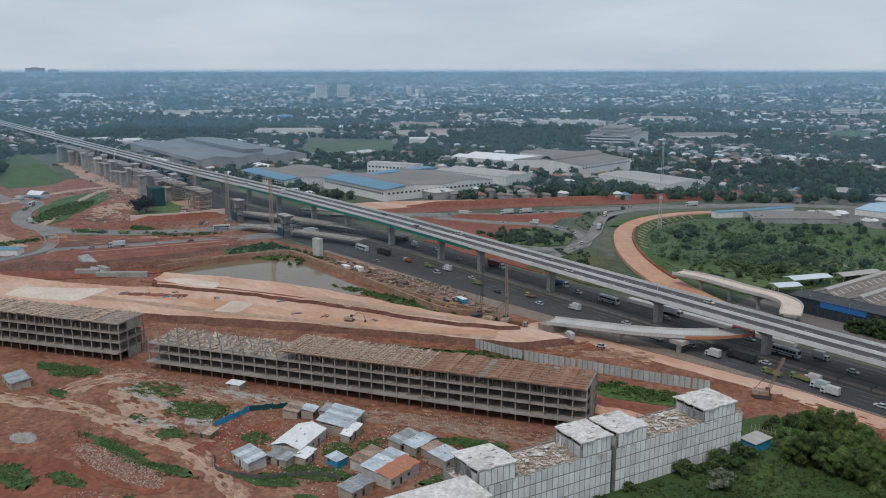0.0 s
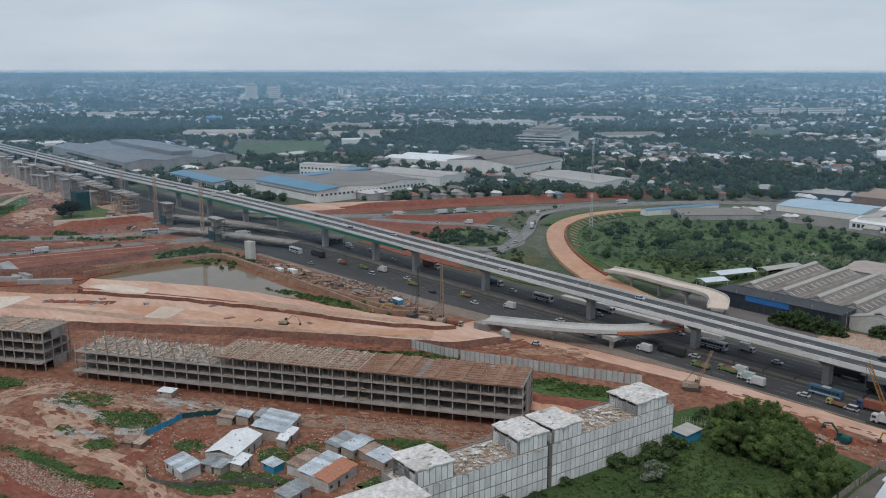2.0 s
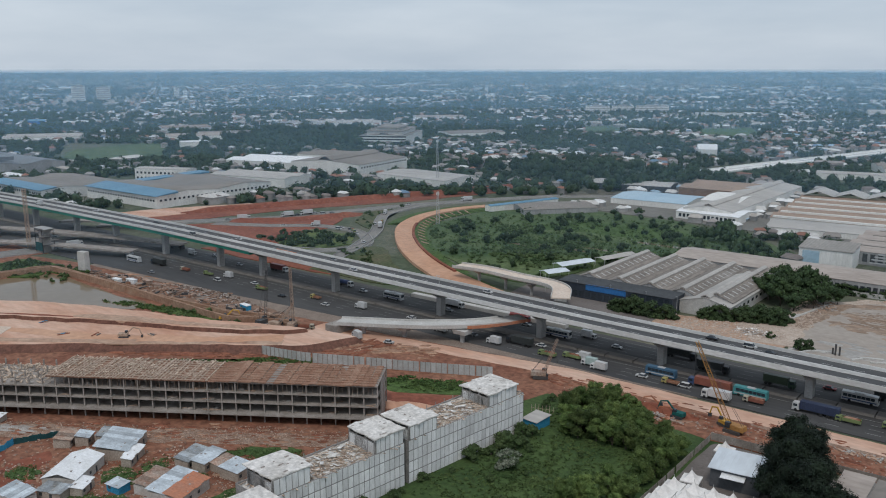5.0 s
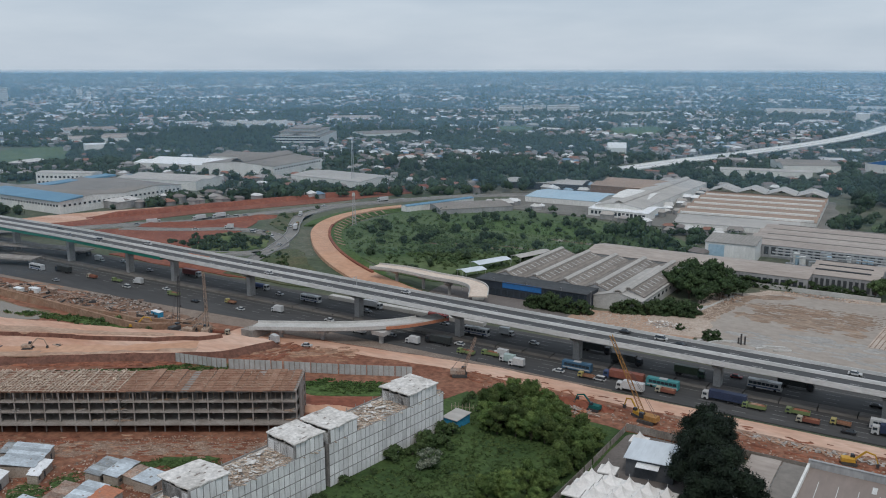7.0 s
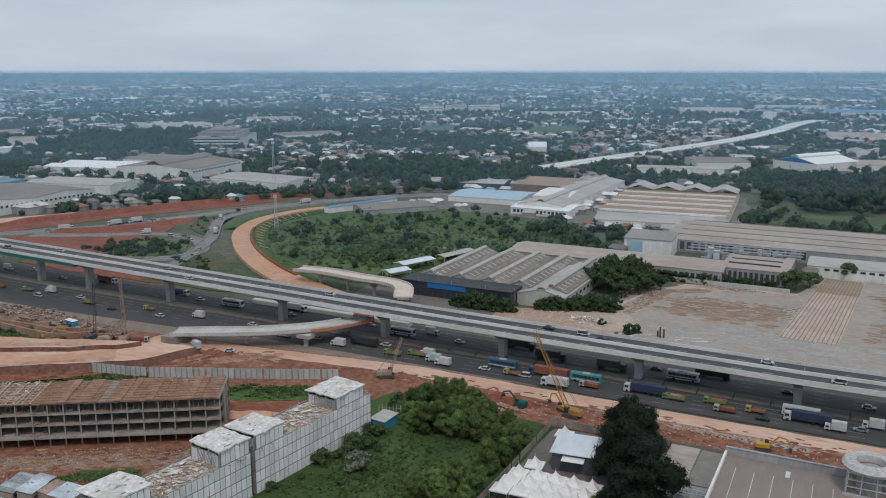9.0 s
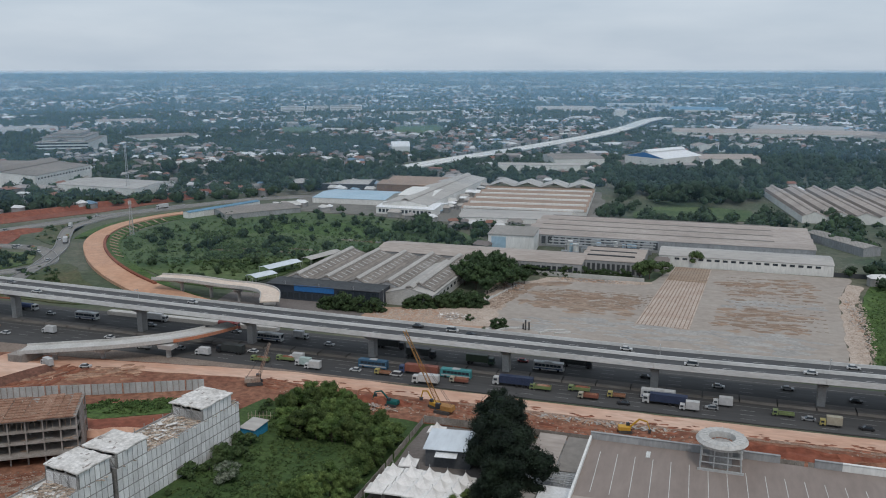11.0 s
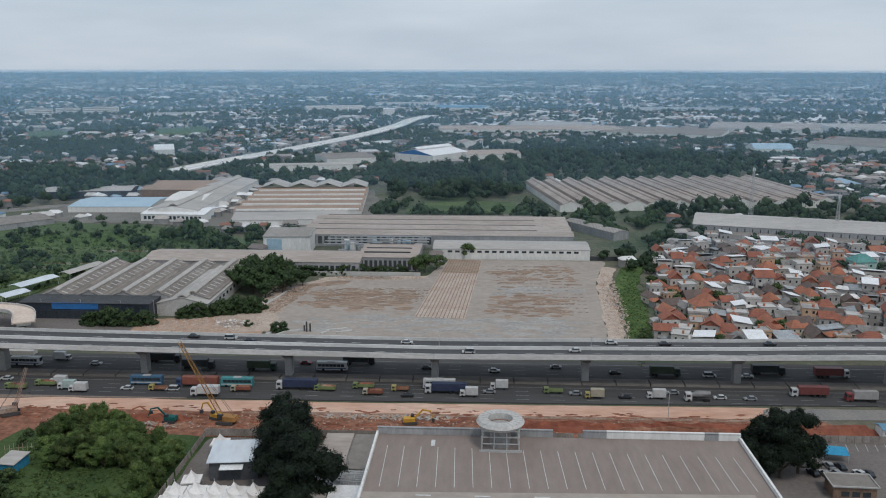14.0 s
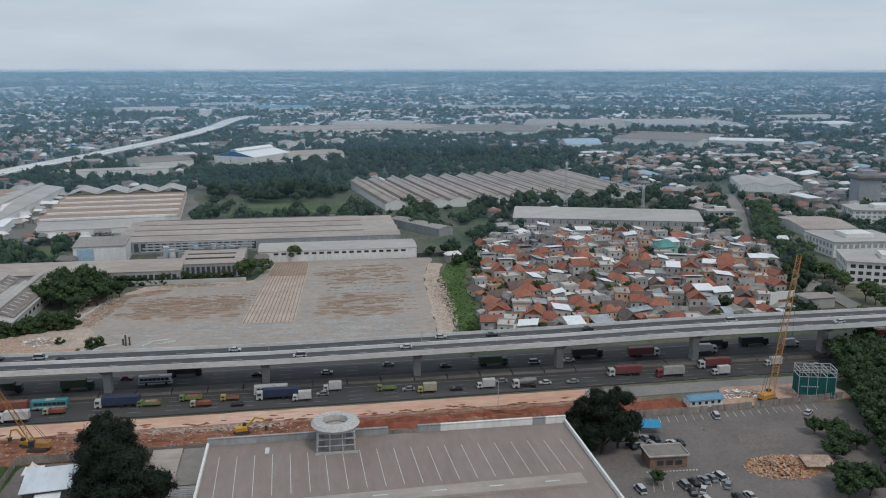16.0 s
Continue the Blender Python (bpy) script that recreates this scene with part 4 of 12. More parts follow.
for k, (line, off) in enumerate(((TRACK, -1.3), (TRACK, 0.9), (TRACK2, -0.9), (TRACK2, 0.8))):
    bm = bmesh.new()
    ribbon(bm, smooth_line([(x, y, 0.16) for x, y in line]), lambda q: 0.3 + 0.22 * math.sin(q * 31 + k * 2), 0.3, offset=off)
    setting("tyre_track", bm, M["clay_tan"], "tyre rut pressed into the track", "track")

# ---- the elevated toll road ----
DECK_Y = 290.2
PROFILE = [(-1960, 14.6), (-1240, 14.6), (-800, 14.9), (-570, 17.2), (-430, 17.1), (-235, 13.9), (-200, 13.3), (-150, 12.5), (-13, 11.4), (90, 12.6), (135, 13.7), (205, 13.9), (330, 13.9), (700, 13.9)]


def deck_z(x):
    return float(np.interp(x, [p[0] for p in PROFILE], [p[1] for p in PROFILE]))


PIERS = [-1930, -1877, -1824, -1770, -1717, -1663, -1610, -1556, -1502, -1448, -1394, -1340, -1286, -1233, -1180, -1126, -1073, -1020, -966, -913, -860, -806, -753, -700, -646, -592, -537, -490, -437, -385, -349, -294.5, -228, -175.4, -122.5, -69.4, -16.4, 37.2, 90.4, 143.7, 197, 250.3, 303.6, 357, 410, 463.5]
viaduct = thing("viaduct", pose(0, DECK_Y, 0), "long grey concrete elevated toll road on single piers", "viaduct")

bm = bmesh.new()
box(bm, 0, 3.5, -0.08, 0.08, -0.03, 0.012)
DASH = finish(bm, "lane_marking", M["marking"])


def span(x0, x1):
    """One deck span with its road, parapets and girders."""
    n = 3
    xs = [x0 + 0.03 + (x1 - x0 - 0.06) * k / n for k in range(n + 1)]
    green = -640 < (x0 + x1) / 2 < -360
    slab, road_a, road_b, girder = (bmesh.new() for _ in range(4))
    rails = [bmesh.new() for _ in range(3)]
    for a, b in zip(xs, xs[1:]):
        za, zb = deck_z(a), deck_z(b)
        def seg(bm, y0, y1, d0, d1):
            hull(bm, [(a, y0, za + d0), (b, y0, zb + d0), (b, y1, zb + d0), (a, y1, za + d0)], [(a, y0, za + d1), (b, y0, zb + d1), (b, y1, zb + d1), (a, y1, za + d1)])
        seg(slab, -9.1, 9.1, -0.55, -0.05)
        seg(road_a, -8.6, -0.7, -0.06, 0.0)
        seg(road_b, 0.7, 8.6, -0.06, 0.0)
        gw, gv = (8.6, 8.95) if green else (5.2, 7.4)
        hull(girder, [(a, -gw, za - 2.3), (b, -gw, zb - 2.3), (b, gw, zb - 2.3), (a, gw, za - 2.3)], [(a, -gv, za - 0.56), (b, -gv, zb - 0.56), (b, gv, zb - 0.56), (a, gv, za - 0.56)])
        for bm, y, w, h in ((rails[0], -8.95, 0.42, 1.1), (rails[1], 0, 0.9, 1.0), (rails[2], 8.95, 0.42, 1.1)):
            d0 = (-0.3 if green else -0.75) if w < 0.5 else -0.05
            hull(bm, [(a, y - w / 2, za + d0), (b, y - w / 2, zb + d0), (b, y + w / 2, zb + d0), (a, y + w / 2, za + d0)],
                 [(a, y - w / 3.2, za + h), (b, y - w / 3.2, zb + h), (b, y + w / 3.2, zb + h), (a, y + w / 3.2, za + h)])
    for q in (slab, road_a, road_b, girder, *rails):
        bmesh.ops.remove_doubles(q, verts=q.verts, dist=0.001)
    d = part("deck_span", slab, M["concrete"], viaduct)
    part("road_surface", road_a, M["deck_road"], d, "grey asphalt carriageway")
    part("road_surface", road_b, M["deck_road"], d, "grey asphalt carriageway")
    part("girder", girder, M["green_steel"] if green else M["concrete"], d, "dark green steel girder" if green else "")
    for bm in rails:
        part("parapet", bm, M["parapet"], d)
    x = x0 + 2
    while x < x1 - 5 and x0 > -760:
        for y in (-4.6, 4.6):
            za, zb = deck_z(x), deck_z(x + 3.5)
            dash = piece("lane_marking", DASH, d, pose(x, y, za + 0.004, 0, -math.degrees(math.atan2(zb - za, 3.5)), 0))
        x += 10


for x0, x1 in zip(PIERS, PIERS[1:]):
    span(x0, x1)
for x in PIERS:
    h = deck_z(x) - 2.3
    bm = bmesh.new()
    hull(bm, [(x - 1.25, -1.7, -0.4), (x + 1.25, -1.7, -0.4), (x + 1.25, 1.7, -0.4), (x - 1.25, 1.7, -0.4)], [(x - 1.25, -1.7, h - 2.2), (x + 1.25, -1.7, h - 2.2), (x + 1.25, 1.7, h - 2.2), (x - 1.25, 1.7, h - 2.2)])
    p = part("pier", bm, M["concrete"], viaduct)
    bm = bmesh.new()
    hull(bm, [(x - 1.3, -1.75, h - 2.2), (x + 1.3, -1.75, h - 2.2), (x + 1.3, 1.75, h - 2.2), (x - 1.3, 1.75, h - 2.2)], [(x - 1.5, -5.0, h - 0.3), (x + 1.5, -5.0, h - 0.3), (x + 1.5, 5.0, h - 0.3), (x - 1.5, 5.0, h - 0.3)])
    part("pier_cap", bm, M["concrete"], p)
    bm = bmesh.new()
    for y in (-3.6, 3.6):
        box(bm, x - 0.5, x + 0.5, y - 0.5, y + 0.5, h - 0.3, h + 0.02)
    part("bearing", bm, M["dark_metal"], p)
# gantry cameras on short posts along the deck
for x in (-16, 38, -230):
    z = deck_z(x)
    bm = bmesh.new()
    bar(bm, (x + 1, 0, z + 0.9), (x + 1, 0, z + 5.2), 0.16)
    bar(bm, (x + 1, 0, z + 5.1), (x + 1, -1.6, z + 5.1), 0.1)
    box(bm, x + 0.8, x + 1.2, -2.1, -1.5, z + 4.9, z + 5.3)
    part("lamp_post", bm, M["steel"], viaduct, "thin galvanised post on the median")
# the red and white barrier boards on the carriageway
bm = bmesh.new()
for k in range(5):
    z = deck_z(-338 + k * 3)
    box(bm, -339 + k * 3.1, -336.4 + k * 3.1, 1.1, 1.5, z, z + 1.0)
part("barrier_board", bm, M["zinc_orange"], viaduct, "red plastic road barriers")

# ---- unfinished ramp beside the road, with red steel shuttering ----
ramp = thing("ramp_bridge", pose(-200, 262, 0), "unfinished pale concrete ramp bridge with square pier caps", "ramp bridge")
RAMP = smooth_line([(-250, 247, 4.2), (-236, 252, 5.0), (-219, 258, 6.0), (-203, 267, 6.8), (-192, 277, 7.4), (-184, 290, 8.0)], 6)
RAMP = [p - Vector((200 * -1, 262, 0)) for p in RAMP]
bm = bmesh.new()
ribbon(bm, RAMP, 8.6, 0.5)
part("deck", bm, M["concrete_pale"], ramp)
for off in (-4.2, 4.2):
    bm = bmesh.new()
    ribbon(bm, RAMP[:27], 0.35, 1.5, offset=off, top=0.8)
    part("parapet", bm, M["concrete_pale"], ramp)
bm = bmesh.new()
ribbon(bm, RAMP[:23], 5.0, 1.0, top=-0.5)
part("girder", bm, M["concrete"], ramp)
bm = bmesh.new()
ribbon(bm, RAMP[20:], 8.9, 0.5, top=-0.52)
ribbon(bm, RAMP[20:], 0.25, 1.2, offset=4.5, top=0.3)
part("shuttering", bm, M["zinc_orange"], ramp, "red-brown steel shuttering under the open end")
for X, Y, w in ((-238.5, 250.8, 3.4), (-222, 258, 3.2), (-198.5, 266.8, 4.2)):
    X, Y = X + 200, Y - 262
    top = 4.6 if w < 4 else 5.6
    bm = bmesh.new()
    tube(bm, (X, Y, -0.3), (X, Y, top - 1.9), 1.0, n=14)
    p = part("pier", bm, M["concrete"], ramp)
    bm = bmesh.new()
    hull(bm, [(X - w * 0.7, Y - w * 0.55, top - 1.9), (X + w * 0.7, Y - w * 0.55, top - 1.9), (X + w * 0.7, Y + w * 0.55, top - 1.9), (X - w * 0.7, Y + w * 0.55, top - 1.9)],
         [(X - w * 0.75, Y - w * 0.7, top), (X + w * 0.75, Y - w * 0.7, top), (X + w * 0.75, Y + w * 0.7, top), (X - w * 0.75, Y + w * 0.7, top)])
    part("pier_cap", bm, M["concrete_pale"], p)
bm = bmesh.new()
box(bm, -52.5, -46, -20, -9, -0.3, 3.6)
part("abutment", bm, M["concrete_raw"], ramp)

# ---- curved ramp that ends in the air beyond the viaduct ----
loop = thing("ramp_bridge", pose(-220, 345, 0), "curved pale concrete ramp bridge that ends unfinished", "ramp bridge")
LOOP = smooth_line([(-266, 352.5, 7.0), (-246, 352, 7.6), (-224, 347.5, 8.0), (-205, 345, 8.3), (-194, 338, 8.5), (-185.5, 323, 8.7)], 7)
LOOP = [p - Vector((-220, 345, 0)) for p in LOOP]
bm = bmesh.new()
ribbon(bm, LOOP, 8.8, 0.5)
part("deck", bm, M["pale_slab"], loop, "dusty beige deck")
for off in (-4.3, 4.3):
    bm = bmesh.new()
    ribbon(bm, LOOP, 0.35, 1.5, offset=off, top=0.8)
    part("parapet", bm, M["concrete_pale"], loop)
bm = bmesh.new()
ribbon(bm, LOOP, 5.4, 1.1, top=-0.5)
part("girder", bm, M["concrete"], loop)
for X, Y in ((-251.3, 352.3), (-232.8, 349.5), (-214.8, 345.5), (-196.5, 339.5), (-187, 326)):
    X, Y = X + 220, Y - 345
    bm = bmesh.new()
    tube(bm, (X, Y, -0.3), (X, Y, 5.0), 0.85, n=12)
    p = part("pier", bm, M["concrete"], loop)
    bm = bmesh.new()
    hull(bm, [(X - 1.2, Y - 1.2, 4.8), (X + 1.2, Y - 1.2, 4.8), (X + 1.2, Y + 1.2, 4.8), (X - 1.2, Y + 1.2, 4.8)], [(X - 1.6, Y - 3.4, 6.4), (X + 1.6, Y - 3.4, 6.4), (X + 1.6, Y + 3.4, 6.4), (X - 1.6, Y + 3.4, 6.4)])
    part("pier_cap", bm, M["concrete"], p)

# ---- orange earth ramp that sweeps round the marsh ----
bm = bmesh.new()
ORANGE = smooth_line([(-214, 330, 0.3), (-254, 343, 0.8), (-296, 365, 1.4), (-334, 393, 1.8), (-365, 424, 2.0), (-386, 455, 2.0), (-397, 488, 2.0), (-397, 524, 1.8), (-388, 556, 1.2)], 8)
ribbon(bm, ORANGE, lambda s: 9.5 + 8.5 * max(0, 1 - abs(s - 0.12) * 3) + 2.5 * max(0, 1 - abs(s - 0.55) * 3), 4.0)
setting("earth_ramp", bm, M["orange_earth"], "curving ramp of bright orange packed earth", "road")
bm = bmesh.new()
for side, first in ((11.0, 6), (-11.0, 40)):
    for drop, w in ((0.4, 3.0), (0.9, 6.0), (1.4, 9.0)):
        ribbon(bm, [p - Vector((0, 0, drop)) for p in ORANGE[first:]], w, 3.0, offset=side * 0.75 + math.copysign(w / 2 - 1.5, side))
setting("ramp_slope", bm, M["grass"], "grassy slope of the earth ramp", "slope")
bm = bmesh.new()
ribbon(bm, [p + Vector((0, 0, 0.9)) for p in ORANGE[12:40]], 1.6, 2.0, offset=6.6)
setting("earth_bank", bm, M["clay_red"], "dark red lip of earth along the ramp", "earth bank")
for k in range(26, 58, 2):
    p, q = ORANGE[min(k, 63)], ORANGE[min(k + 1, 63)]
    d = (q - p).normalized()
    s = Vector((d.y, -d.x, 0))
    bm = bmesh.new()
    bar(bm, p + s * 9.5 + Vector((0, 0, 0.3)), p + s * 17 + Vector((0, 0, -2.6)), 0.9, 0.5)
    setting("slope_drain", bm, M["sand"], "pale concrete drain on the ramp's slope", "drain")

# ---- the roads of the interchange ----
patch("clay_field", [(-600, 330), (-595, 362), (-561, 434), (-519, 526), (-462, 650), (-425, 630), (-458, 536), (-503, 447), (-531, 357), (-560, 325)], 0.05, M["clay_red"], "long red clay verge between the roads", "soil", 2, 10, 50)
patch("clay_field", [(-530, 335), (-490, 392), (-453, 462), (-424, 412), (-405, 367), (-440, 340), (-470, 325)], 0.07, M["clay_red"], "red clay inside the interchange", "soil", 1.5, 6, 51)
patch("clay_field", [(-440, 316), (-370, 314), (-322, 316), (-318, 330), (-350, 338), (-410, 338)], 0.12, M["clay_red"], "red clay beside the viaduct", "soil", 1.5, 6, 52)
patch("clay_field", [(-600, 350), (-580, 400), (-550, 450), (-535, 440), (-552, 385), (-565, 345)], 0.35, M["clay_tan"], "pale ridge of earth along the road", "soil", 2, 8, 120)
road("road", [(-560, 318), (-540, 340), (-508, 384), (-480, 418), (-462, 468), (-440, 524), (-408, 584), (-370, 640), (-300, 690)], 11, M["road_grey"], "parallel grey road with traffic", edges=True)
road("road", [(-500, 372), (-460, 392), (-433, 412), (-400, 414), (-374, 398), (-362, 381), (-368, 360), (-398, 344)], 7.5, M["road_grey"], "tight grey loop road", z=0.2, edges=True)
road("road", [(-350, 345), (-364, 378), (-386, 419), (-413, 454), (-430, 483), (-432, 531), (-410, 590)], 8, M["road_grey"], "road round the outside of the orange ramp", z=0.24, edges=True)
road("road", [(-900, 128), (-801, 132), (-768, 146), (-742, 148), (-708, 132), (-672, 124), (-640, 126), (-612, 136), (-592, 154), (-572, 178), (-552, 230), (-534, 290)], 13, M["road_grey"], "curving grey road with traffic", z=0.3, edges=True)
road("road", [(-640, 127), (-596, 126), (-568, 120), (-549, 109), (-542, 95), (-534, 70), (-530, 30)], 8, M["road_grey"], "grey slip road round the bend", z=0.32, edges=True)
road("road", [(-546, 113), (-534, 148), (-522, 190), (-513, 232), (-504, 276)], 15, M["road_grey"], "wide grey road to the underpass", z=0.34, edges=True)
road("road", [(-764, 126), (-783, 151), (-804, 183), (-814, 213), (-818, 252), (-822, 286)], 10, M["sand"], "pale earth road by the new piers", z=0.6)
road("road", [(-643, 131), (-690, 156), (-757, 190), (-801, 222), (-821, 259), (-817, 285)], 6, M["sand"], "pale path across the green wedge", z=0.56)
road("road", [(-860, 278), (-790, 275), (-718, 280), (-629, 272), (-587, 262)], 12, M["asphalt"], "dark slip road beneath the viaduct", z=0.25)
road("bridge_deck", [(-590, 258, 4.0), (-545, 272, 5.0), (-512, 282, 5.0), (-476, 292, 5.0), (-438, 303, 4.4)], 9, M["concrete_raw"], "underpass bridge slab of grey concrete", z=0.4, thick=0.9, category="bridge")
road("bridge_deck", [(-545, 238, 3.4), (-512, 250, 4.2), (-482, 261, 4.4), (-445, 274, 4.2)], 8, M["concrete_raw"], "lower underpass bridge slab of grey concrete", z=0.4, thick=0.9, category="bridge")
road("bridge_deck", [(-575, 300, 4.2), (-545, 318, 5.0), (-512, 332, 5.0), (-476, 330, 4.2)], 9, M["concrete_raw"], "third underpass slab of grey concrete", z=0.4, thick=0.9, category="bridge")
patch("grass_patch", [(-412, 350), (-428, 402), (-392, 404), (-372, 382), (-380, 352)], 0.3, M["grass_dry"], "green plot inside the loop road", "grass", 1.5, 6, 53)
patch("grass_patch", [(-395, 425), (-420, 456), (-436, 486), (-440, 520), (-446, 470), (-425, 440)], 0.2, M["scrub"], "scrubby verge beside the loop", "grass", 1.0, 5, 121)
patch("grass_patch", [(-345, 318), (-300, 316), (-268, 322), (-300, 345), (-350, 388), (-372, 368), (-340, 345)], 0.2, M["scrub"], "scrubby grass below the earth ramp", "grass", 1.5, 6, 54)
patch("marsh", [(-232, 362), (-262, 368), (-320, 398), (-362, 440), (-376, 480), (-376, 540), (-330, 590), (-240, 585), (-160, 545), (-120, 500), (-130, 452), (-205, 450), (-222, 400)], 0.15, M["meadow"], "overgrown marshy green field", "grass", 2, 8, 55)
for k, (cx, cy, rx, ry) in enumerate(((-262, 452, 22, 3.0), (-236, 462, 16, 2.2), (-290, 446, 10, 2.0), (-214, 498, 18, 2.4), (-196, 505, 12, 2.0))):
    patch("marsh_pool", [(cx + rx * math.cos(a * 0.698), cy + ry * math.sin(a * 0.698)) for a in range(9)], 0.19, M["water"], "narrow pool of open water in the marsh", "pool", 1.4, 4, 160 + k)
patch("marsh_grass", [(-330, 500), (-290, 545), (-235, 560), (-190, 532), (-215, 512), (-270, 506)], 0.25, M["grass"], "lighter stand of grass in the marsh", "grass", 5, 8, 56)
patch("grass_field", [(-1179, 210), (-1172, 234), (-1069, 226), (-958, 214), (-890, 206), (-860, 178), (-862, 148), (-1000, 150)], 0.15, M["grass"], "green field beside the viaduct", "grass", 4, 15, 57)
patch("grass_field", [(-890, 460), (-1110, 600), (-1125, 755), (-960, 690), (-865, 540), (-822, 455)], 0.15, M["meadow"], "green field behind the warehouses", "grass", 5, 20, 58)

# ---- concrete frame buildings under construction ----
def frame_building(m, length, depth, floors, storey, bay, blocks, label, base_out=2.2):
    """An open frame of slabs on columns; blocks: (start, end, kind of top) along its length."""
    b = thing("frame_building", m, label, "building frame", "frame buildings")
    n = round(length / bay)
    top = floors * storey
    rnd = random.Random(int(length))
    for f in range(1, floors + 1):
        for s0, s1, kind in blocks:
            if f == floors and kind == "stubs":
                continue
            bm = bmesh.new()
            out = base_out if f == 1 else 0.5
            box(bm, s0 + 0.1, s1 - 0.1, -out, depth + 0.4, f * storey - 0.42, f * storey)
            slab = part("floor_slab", bm, M["timber_red" if f == floors and kind == "lattice" else "concrete_raw"], b)
            if f < floors:
                for k in range(4):
                    bm = bmesh.new()
                    x, y = rnd.uniform(s0 + 1, s1 - 4), rnd.uniform(-0.2, 1.5)
                    for j in range(5):
                        xx, yy, aa = x + rnd.uniform(0, 2.5), y + rnd.uniform(0, 0.8), rnd.uniform(-0.5, 0.5)
                        bar(bm, (xx, yy, f * storey + 0.1), (xx + 1.8 * math.cos(aa), yy + 1.8 * math.sin(aa), f * storey + 0.1 + j * 0.09), 0.35, 0.12)
                    tagged(part("loose_timber", bm, M["timber" if k % 2 else "debris_grey"], slab, "loose timber and rubble"), kind="stuff")
    col_h = {}
    for extra in (0.0, 2.4):
        bm = bmesh.new()
        box(bm, -0.19, 0.19, -0.19, 0.19, -0.3, top - (storey if extra else 0.4) + extra)
        col_h[extra] = finish(bm, "column", M["concrete_raw"])
    bmw = bmesh.new()
    box(bmw, -0.08, 0.08, 0.3, depth * 0.52, 0, storey - 0.45)
    wall_me = finish(bmw, "cross_wall", M["concrete_raw"])
    for k in range(n + 1):
        x = min(max(k * length / n, 0.25), length - 0.25)
        kind = [q for s0, s1, q in blocks if s0 - 0.01 <= x <= s1 + 0.01][0]
        for y in (0.0, depth * 0.33, depth * 0.66, depth):
            piece("column", col_h[2.4 if kind == "stubs" else 0.0], b, pose(x, y, 0))
        for f in range(1 if k % 2 else 0, floors - (1 if kind == "stubs" else 0)):
            if kind == "red" or (k + f) % 3 == 0:
                piece("cross_wall", wall_me, b, pose(x, depth * 0.30, f * storey + 0.01))
    bm = bmesh.new()
    box(bm, 0.3, length - 0.3, depth * 0.9, depth * 0.9 + 0.15, 0, storey * (floors - 1.4))
    part("rear_wall", bm, M["concrete_raw"], b, "grey block wall at the back")
    for s0, s1, kind in blocks:
        if kind == "stubs":
            bm = bmesh.new()
            for k in range(int((s1 - s0) * 9)):
                x, y, a = rnd.uniform(s0 + 0.5, s1 - 1.5), rnd.uniform(0, depth), rnd.uniform(0, 3.1)
                z = top - storey + rnd.uniform(0.02, 0.5)
                bar(bm, (x, y, z), (x + 1.5 * math.cos(a), y + 1.5 * math.sin(a), z + rnd.uniform(-0.1, 0.5)), rnd.uniform(0.15, 0.6), rnd.uniform(0.1, 0.4))
            tagged(part("loose_timber", bm, M["boards"], b, "pale rubble, props and boards"), kind="stuff")
            continue
        red = kind == "red"
        mt = M["timber_red" if red else "timber_pale"]
        w = 2.3 if red else 1.15 if kind == "lattice" else 1.5
        pm = []
        for j in range(3):
            bmp = bmesh.new()
            box(bmp, 0.04, w - 0.06 if kind != "lattice" else 0.5 + 0.06 * j, -0.9 - 0.25 * j, depth + 0.5 + 0.3 * j, 0, 0.14)
            pm.append(finish(bmp, "formwork_board", mt))
        x = s0
        while x < s1 - w * 0.6:
            if rnd.random() < (0.93 if red else 0.88 if kind == "lattice" else 0.62):
                piece("formwork_board", pm[rnd.randrange(3)], b, pose(x, rnd.uniform(-0.3, 0.3), top + rnd.uniform(0.02, 0.3), rnd.uniform(-0.8, 0.8), rnd.uniform(-1.5, 1.5), rnd.uniform(-1, 1)))
            x += w
        y = -1.0
        while y < depth + 1:
            bm = bmesh.new()
            bar(bm, (s0 + 0.2, y, top + 0.42), (s1 - 0.2, y, top + 0.42), 0.13, 0.16)
            part("formwork_beam", bm, mt, b)
            y += 2.1
        bm = bmesh.new()
        for k in range(int((s1 - s0) * (1.2 if red else 6 if kind == "lattice" else 3))):
            x, y, a = rnd.uniform(s0 + 0.5, s1 - 2), rnd.uniform(0, depth), rnd.uniform(0, 3.1)
            bar(bm, (x, y, top + 0.5), (x + 1.7 * math.cos(a), y + 1.7 * math.sin(a), top + 0.5 + rnd.uniform(0, 0.25)), rnd.uniform(0.1, 0.2 if red else 0.4), 0.08)
        tagged(part("loose_timber", bm, M["boards" if kind == "lattice" else "timber"], b, "loose boards lying on the formwork"), kind="stuff")
    # shoring props under the top deck
    bmp = bmesh.new()
    box(bmp, -0.05, 0.05, -0.05, 0.05, 0, storey - 0.4)
    prop_me = finish(bmp, "shoring_prop", M["timber"])
    for s0, s1, kind in blocks:
        if kind != "stubs":
            for k in range(int((s1 - s0) / 1.6)):
                piece("shoring_prop", prop_me, b, pose(s0 + 0.8 + k * 1.6, rnd.uniform(0.2, 1.4), (floors - 1) * storey + 0.01, rnd.uniform(-3, 3), rnd.uniform(-3, 3), 0))
    return b


frame_building(pose(-307, 95, 0, 0, 0, 32.7), 164.0, 16.8, 4, 3.35, 4.55, [(0, 56, "stubs"), (56, 109, "lattice"), (109, 110.2, "lattice"), (110.2, 164, "red")],
               "long four-storey grey concrete frame with timber formwork on top")
